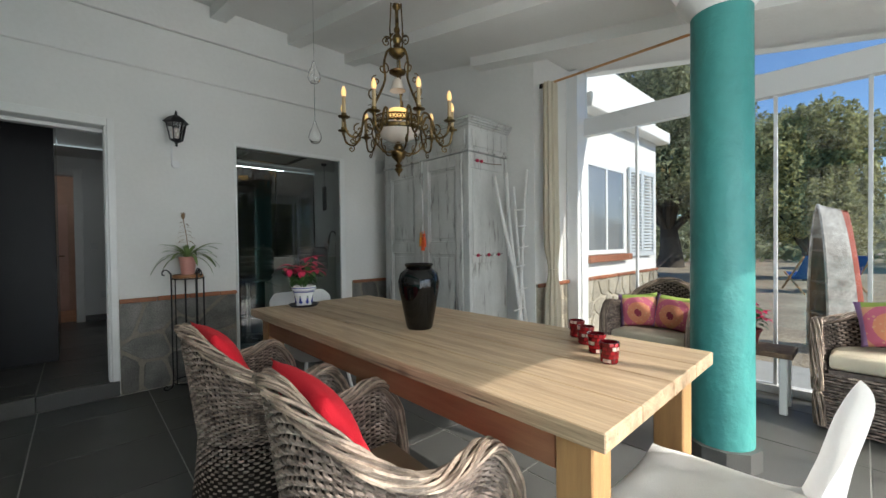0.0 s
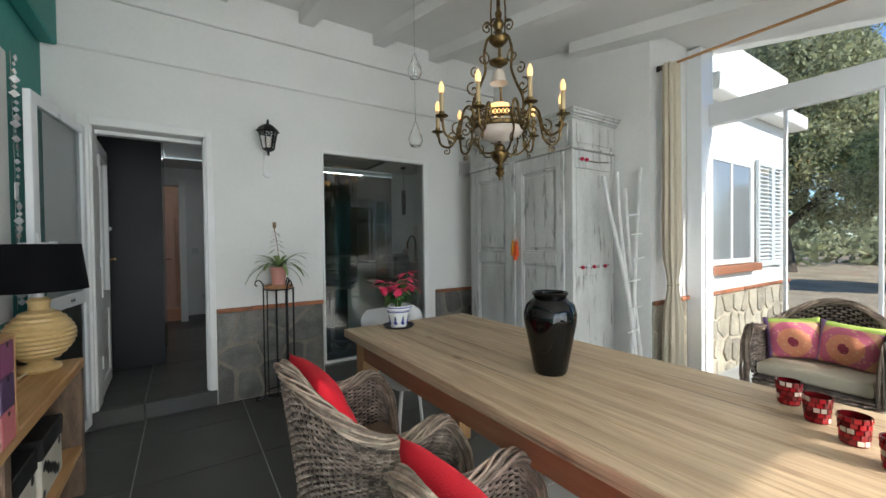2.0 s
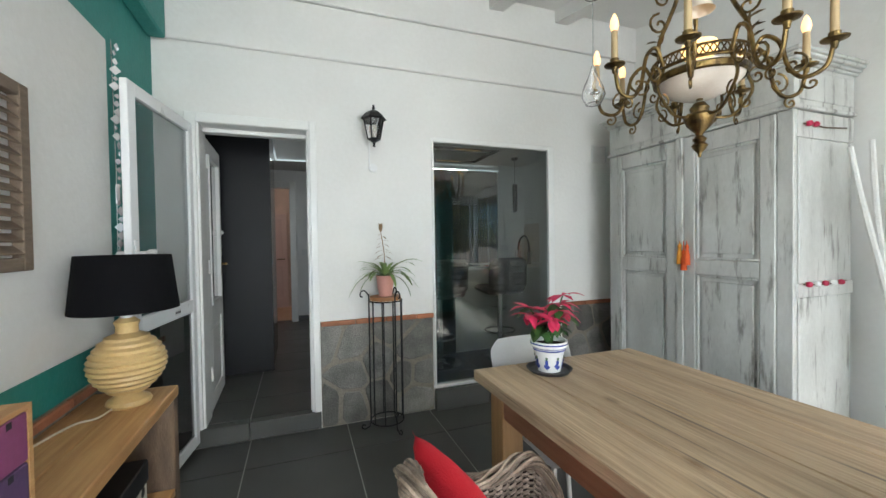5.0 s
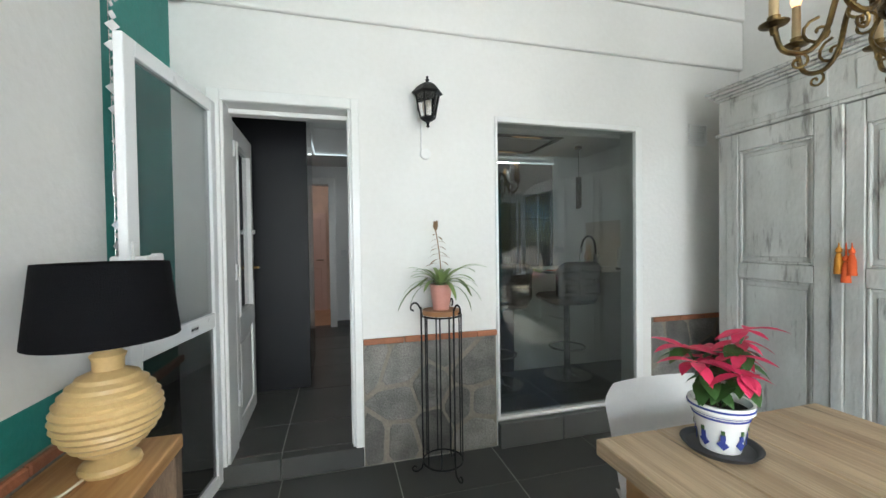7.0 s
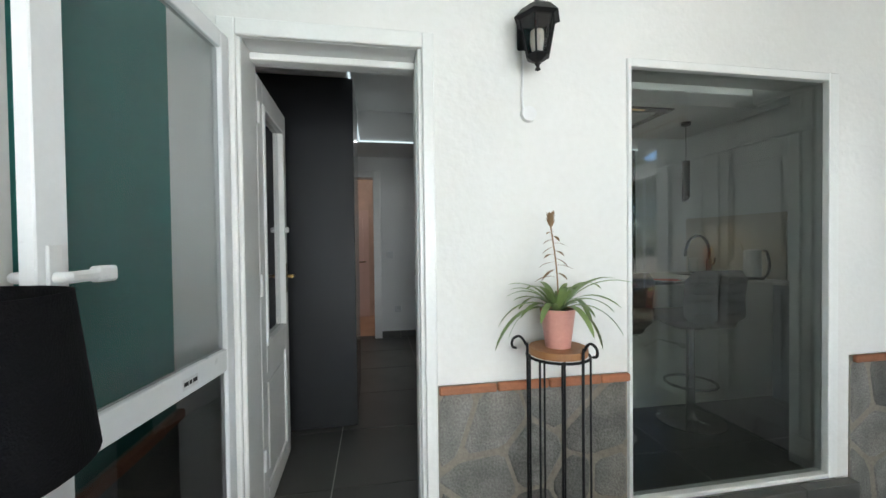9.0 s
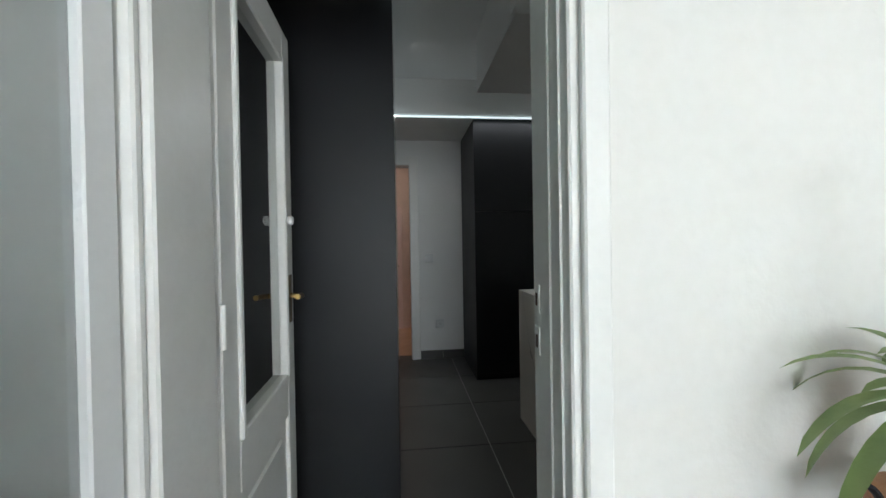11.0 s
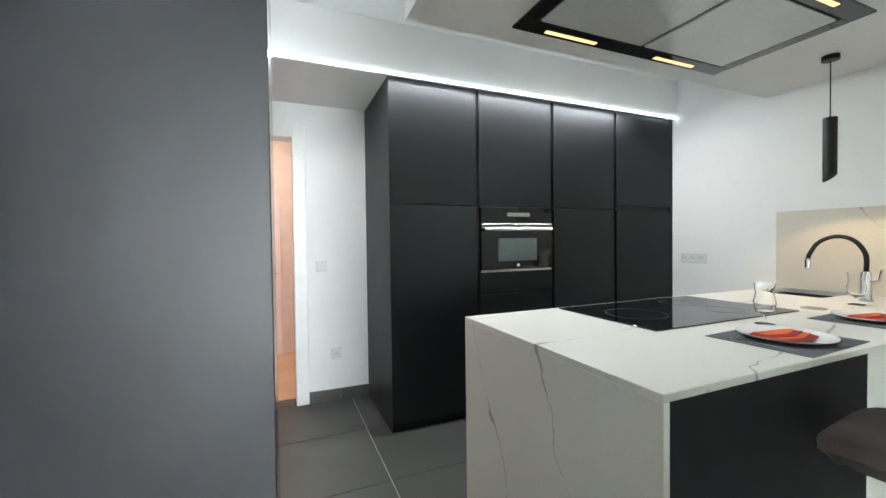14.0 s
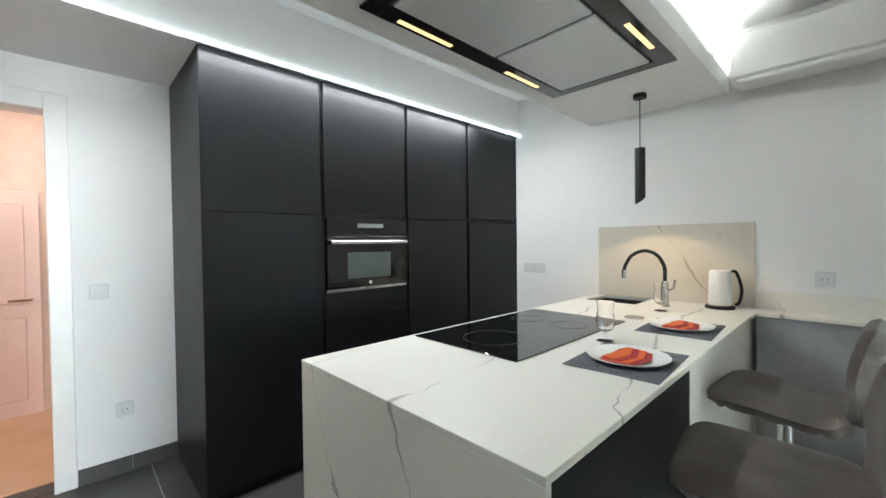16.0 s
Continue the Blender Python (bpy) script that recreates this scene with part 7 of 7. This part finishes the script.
for x, y, a in ((12.9, 1.12, 205), (13.3, 0.55, 198)):
    t = thing("deck_chair", pose(x, y, -0.13, 0, 0, a), "wooden deck chair with blue canvas on the gravel", "deck chair", "deck chairs")
    for s in (-0.28, 0.28):
        part("rail", tube(bmesh.new(), [(-0.55, s, 0.05), (0.55, s, 0.85)], 0.022, 6), shelf_wood, t)
        part("rail", tube(bmesh.new(), [(0.5, s * 0.9, 0.02), (-0.5, s * 0.9, 0.45)], 0.022, 6), shelf_wood, t)
    bm = bmesh.new()
    g = [[bm.verts.new((x_, y_, z_)) for y_ in (-0.25, 0.25)] for x_, z_ in ((-0.5, 0.46), (-0.2, 0.30), (0.1, 0.42), (0.4, 0.74), (0.54, 0.88))]
    for p, q in zip(g, g[1:]):
        bm.faces.new((p[0], p[1], q[1], q[0]))
    bmesh.ops.solidify(bm, geom=bm.faces[:], thickness=0.01)
    part("canvas", bm, blue_canvas, t, "bright blue canvas")

pt = thing("picnic_table", pose(15.2, 5.6, -0.13, 0, 0, 70), "dark wooden folding table with crossed legs under trees", "table")
part("tabletop", boxes(((-0.55, -0.3, 0.72), (0.55, 0.3, 0.75)), bevel=0.004), rough_wood, pt)
for s in (-0.45, 0.45):
    for q in (-1, 1):
        part("leg", tube(bmesh.new(), [(s + 0.02 * q, -0.3 * q, 0.0), (s + 0.02 * q, 0.3 * q, 0.72)], 0.025, 6), rough_wood, pt)

# rowing boat stood on end as a shelf
hull_white = surface("flaking_white_hull", (0.66, 0.63, 0.57), 0.7, second=(0.30, 0.26, 0.22), scale=7, fine=40, bump=0.4, contrast=0.7, fine_mix=0.4)
hull_red = surface("faded_red_hull", (0.48, 0.10, 0.06), 0.7, second=(0.36, 0.08, 0.05), scale=7, bump=0.4)
bo = thing("boat_shelf", pose(6.65, 0.60, -0.13, 0, 0, -68), "old white and red rowing boat stood upright as shelf", "boat shelf")
BH = 1.64


def hull_point(v, a, inner=0.0):
    """v: 0 at the foot to 1 at the bow; a: -1 and 1 at the gunwales, 0 at the keel. The open side faces -x."""
    f = max(0.0, 1 - v ** 2.6)
    w = (0.26 - inner) * f ** 0.75
    depth = 0.245 + 0.16 * (1 - v) ** 0.8 - inner
    b = abs(a)
    x = depth * (1 - b ** 1.7)
    y = w * (b ** 0.55) * (0.92 + 0.08 * b) * (1 if a >= 0 else -1)
    return Vector((x, y, BH * v - x * 0.36 * v ** 3))


def hull_skin(a0, a1, inner=0.0, top=1.0, n=8):
    bm = bmesh.new()
    g = [[bm.verts.new(hull_point(top * i / 30, a0 + (a1 - a0) * k / n, inner)) for k in range(n + 1)] for i in range(31)]
    for p, q in zip(g, g[1:]):
        for k in range(n):
            bm.faces.new((p[k], p[k + 1], q[k + 1], q[k]))
    bmesh.ops.remove_doubles(bm, verts=bm.verts, dist=0.0004)
    return bm


for nm, a0, a1, mt in (("hull", 0.44, 1.0, hull_white), ("hull_stripe", 0.0, 0.44, hull_red), ("hull", -1.0, -0.44, hull_white), ("hull_stripe", -0.44, 0.0, hull_red)):
    bm = hull_skin(a0, a1)
    bmesh.ops.solidify(bm, geom=bm.faces[:], thickness=0.012)
    part(nm, bm, mt, bo, "flaking white paint" if mt is hull_white else "faded red paint", True)
part("lining", hull_skin(-1.0, 1.0, 0.022, 0.97, 16), rough_wood, bo, "dark bare wood inside the hull")
for sg in (-1, 1):
    part("gunwale", tube(bmesh.new(), [hull_point(i / 30, sg * 1.0) + Vector((-0.008, 0, 0)) for i in range(31)], 0.016, 8), hull_white, bo, smooth=True)
for v in (0.03, 0.24, 0.46, 0.68):
    bm = bmesh.new()
    prism(bm, [tuple(hull_point(v, k / 6 - 1, 0.03)[:2]) for k in range(13)], 0.022)
    bmesh.ops.translate(bm, verts=bm.verts, vec=(0, 0, BH * v))
    part("shelf", bm, rough_wood, bo)


# dado stones, tile caps and floor tiles -------------------------------------------------------------
def stone_panel(name, width, height, m, material, joint, label, seed, depth=0.006, size=0.20):
    """A rubble dado of separate stones over a mortar bed, with the bed's front at the wall's plane."""
    rnd = random.Random(seed)
    base = tagged(part(name, boxes(((0, -0.006, 0), (width, 0.0, height))), joint, at=m), label, "dado", "", "structure")
    cols, rows_ = max(2, round(width / size)), max(2, round(height / size))
    seeds = [((i + 0.5 + rnd.uniform(-0.36, 0.36) + (0.25 if j % 2 else -0.25)) * width / cols, (j + 0.5 + rnd.uniform(-0.36, 0.36)) * height / rows_) for i in range(cols) for j in range(rows_)]

    def clip(poly, p, n):
        """The part of poly on the side of p that n points away from."""
        out = []
        for k, a in enumerate(poly):
            b = poly[(k + 1) % len(poly)]
            da, db = (a[0] - p[0]) * n[0] + (a[1] - p[1]) * n[1], (b[0] - p[0]) * n[0] + (b[1] - p[1]) * n[1]
            if da <= 0:
                out.append(a)
            if da * db < 0:
                t = da / (da - db)
                out.append((a[0] + (b[0] - a[0]) * t, a[1] + (b[1] - a[1]) * t))
        return out
    for i, q in enumerate(seeds):
        poly = [(0.004, 0.004), (width - 0.004, 0.004), (width - 0.004, height - 0.004), (0.004, height - 0.004)]
        for k, o in enumerate(seeds):
            if k == i or not poly:
                continue
            dx, dy = o[0] - q[0], o[1] - q[1]
            L = math.hypot(dx, dy)
            if L > 4 * size:
                continue
            g = 0.007 + 0.010 * (((i + k) * 0.618) % 1)
            poly = clip(poly, ((q[0] + o[0]) / 2 - dx / L * g, (q[1] + o[1]) / 2 - dy / L * g), (dx / L, dy / L))
        if len(poly) < 3:
            continue
        pts = []
        for k, a in enumerate(poly):
            b = poly[(k + 1) % len(poly)]
            pts += [(a[0] + (b[0] - a[0]) * f, a[1] + (b[1] - a[1]) * f) for f in (rnd.uniform(0.08, 0.2), rnd.uniform(0.8, 0.92))]
        n = len(pts)
        cx_, cy_ = sum(p[0] for p in pts) / n, sum(p[1] for p in pts) / n
        d = rnd.uniform(0.5, 1.0) * depth
        bm = bmesh.new()
        lo = [bm.verts.new((u, -0.006, v)) for u, v in pts]
        hi = [bm.verts.new((u + (cx_ - u) * 0.06, -0.006 - d * rnd.uniform(0.7, 1.1), v + (cy_ - v) * 0.06)) for u, v in pts]
        mid = bm.verts.new((cx_, -0.006 - d * 1.15, cy_))
        for k in range(n):
            bm.faces.new((lo[k], lo[(k + 1) % n], hi[(k + 1) % n], hi[k]))
            bm.faces.new((hi[k], hi[(k + 1) % n], mid))
        part("stone", bm, material, base, smooth=False)
    return base


def tile_cap(width, m, label, seed=1):
    rnd = random.Random(seed)
    base = tagged(part("trim", boxes(((0, -0.012, 0.002), (width, 0.0, 0.030))), stone_joint, at=m), label, "trim", "", "structure")
    x = 0.0
    while x < width - 0.01:
        w = min(0.225 + rnd.uniform(-0.01, 0.01), width - x)
        part("tile", boxes(((x + 0.002, -0.034 + rnd.uniform(-0.003, 0.003), 0.0), (x + w - 0.002, -0.0125, 0.034 + rnd.uniform(-0.002, 0.002))), bevel=0.005), terracotta, base)
        x += w
    return base


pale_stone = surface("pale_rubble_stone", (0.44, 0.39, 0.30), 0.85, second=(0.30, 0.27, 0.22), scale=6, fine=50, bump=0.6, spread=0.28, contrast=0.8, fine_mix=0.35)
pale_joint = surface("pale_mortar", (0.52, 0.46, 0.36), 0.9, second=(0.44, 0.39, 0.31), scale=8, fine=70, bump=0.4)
WY = WALL_Y - 0.001
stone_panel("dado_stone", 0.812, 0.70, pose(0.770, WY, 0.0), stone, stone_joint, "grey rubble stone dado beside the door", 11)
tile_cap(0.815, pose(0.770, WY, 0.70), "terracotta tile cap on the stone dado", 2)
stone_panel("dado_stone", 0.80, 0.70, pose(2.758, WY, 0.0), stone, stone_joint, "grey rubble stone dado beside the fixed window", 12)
tile_cap(0.80, pose(2.758, WY, 0.70), "terracotta tile cap on the stone dado", 3)
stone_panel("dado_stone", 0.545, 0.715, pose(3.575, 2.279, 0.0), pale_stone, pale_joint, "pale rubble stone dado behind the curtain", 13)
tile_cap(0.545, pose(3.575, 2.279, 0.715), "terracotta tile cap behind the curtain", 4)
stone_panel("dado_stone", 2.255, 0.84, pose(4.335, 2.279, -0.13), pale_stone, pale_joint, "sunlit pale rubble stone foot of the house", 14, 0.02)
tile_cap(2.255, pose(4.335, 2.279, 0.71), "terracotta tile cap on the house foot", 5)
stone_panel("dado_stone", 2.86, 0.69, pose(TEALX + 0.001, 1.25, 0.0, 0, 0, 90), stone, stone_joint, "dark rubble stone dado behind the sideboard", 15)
tile_cap(2.86, pose(TEALX + 0.001, 1.25, 0.69, 0, 0, 90), "terracotta tile cap along the teal wall", 6)

# tiled steps at the door and under the fixed window
stp = tagged(new("step"), "grey tiled step up to the kitchen door", "step", "", "structure")
for x0, x1 in ((-0.155, 0.318), (0.322, 0.7655)):
    part("tile", boxes(((x0, WALL_Y - 0.0115, 0.001), (x1, WALL_Y + 0.060, KFLOOR - 0.0005)), bevel=0.003), tile_grey, stp)
cur = tagged(new("kerb"), "grey tiled kerb under the fixed kitchen window", "step", "", "structure")
for x0, x1 in ((1.588, 2.02), (2.024, 2.44), (2.444, 2.742)):
    part("tile", boxes(((x0, WALL_Y - 0.06, 0.001), (x1, WALL_Y - 0.0125, 0.152)), bevel=0.003), tile_grey, cur)


def tile_field(name, xs, ys, z, x_lim, y_lim, label, skip=None):
    base = tagged(new(name), label, "floor", "", "structure")
    cache = {}
    for x0, x1 in zip(xs, xs[1:]):
        for y0, y1 in zip(ys, ys[1:]):
            a, b, c, d = max(x0, x_lim[0]), min(x1, x_lim[1]), max(y0, y_lim[0]), min(y1, y_lim[1])
            if b - a < 0.02 or d - c < 0.02 or (skip and skip((a + b) / 2, (c + d) / 2)):
                continue
            key = (round(b - a, 3), round(d - c, 3))
            if key not in cache:
                cache[key] = mesh_of("tile", boxes(((0.003, 0.003, -0.011), (b - a - 0.003, d - c - 0.003, 0)), bevel=0.0012), tile_grey)
            t = new("tile", cache[key])
            t.parent = base
            t.location = (a, c, z)
    return base


tile_field("floor", [0.328 + 0.608 * k for k in range(-2, 8)], [3.745 + 0.585 * k for k in range(-9, 2)], 0.0, (TEALX, 4.25), (-0.84, WALL_Y - 0.012), "large dark grey porcelain veranda floor tiles with pale joints", lambda x, y: x > 3.57 and y > 2.3)
tile_field("floor_kitchen", [0.318 + 0.608 * k for k in range(-2, 8)], [6.93 + 0.6 * k for k in range(-6, 3)], KFLOOR, (-0.268, 3.578), (WALL_Y + 0.062, 7.65), "large dark grey porcelain kitchen floor tiles")
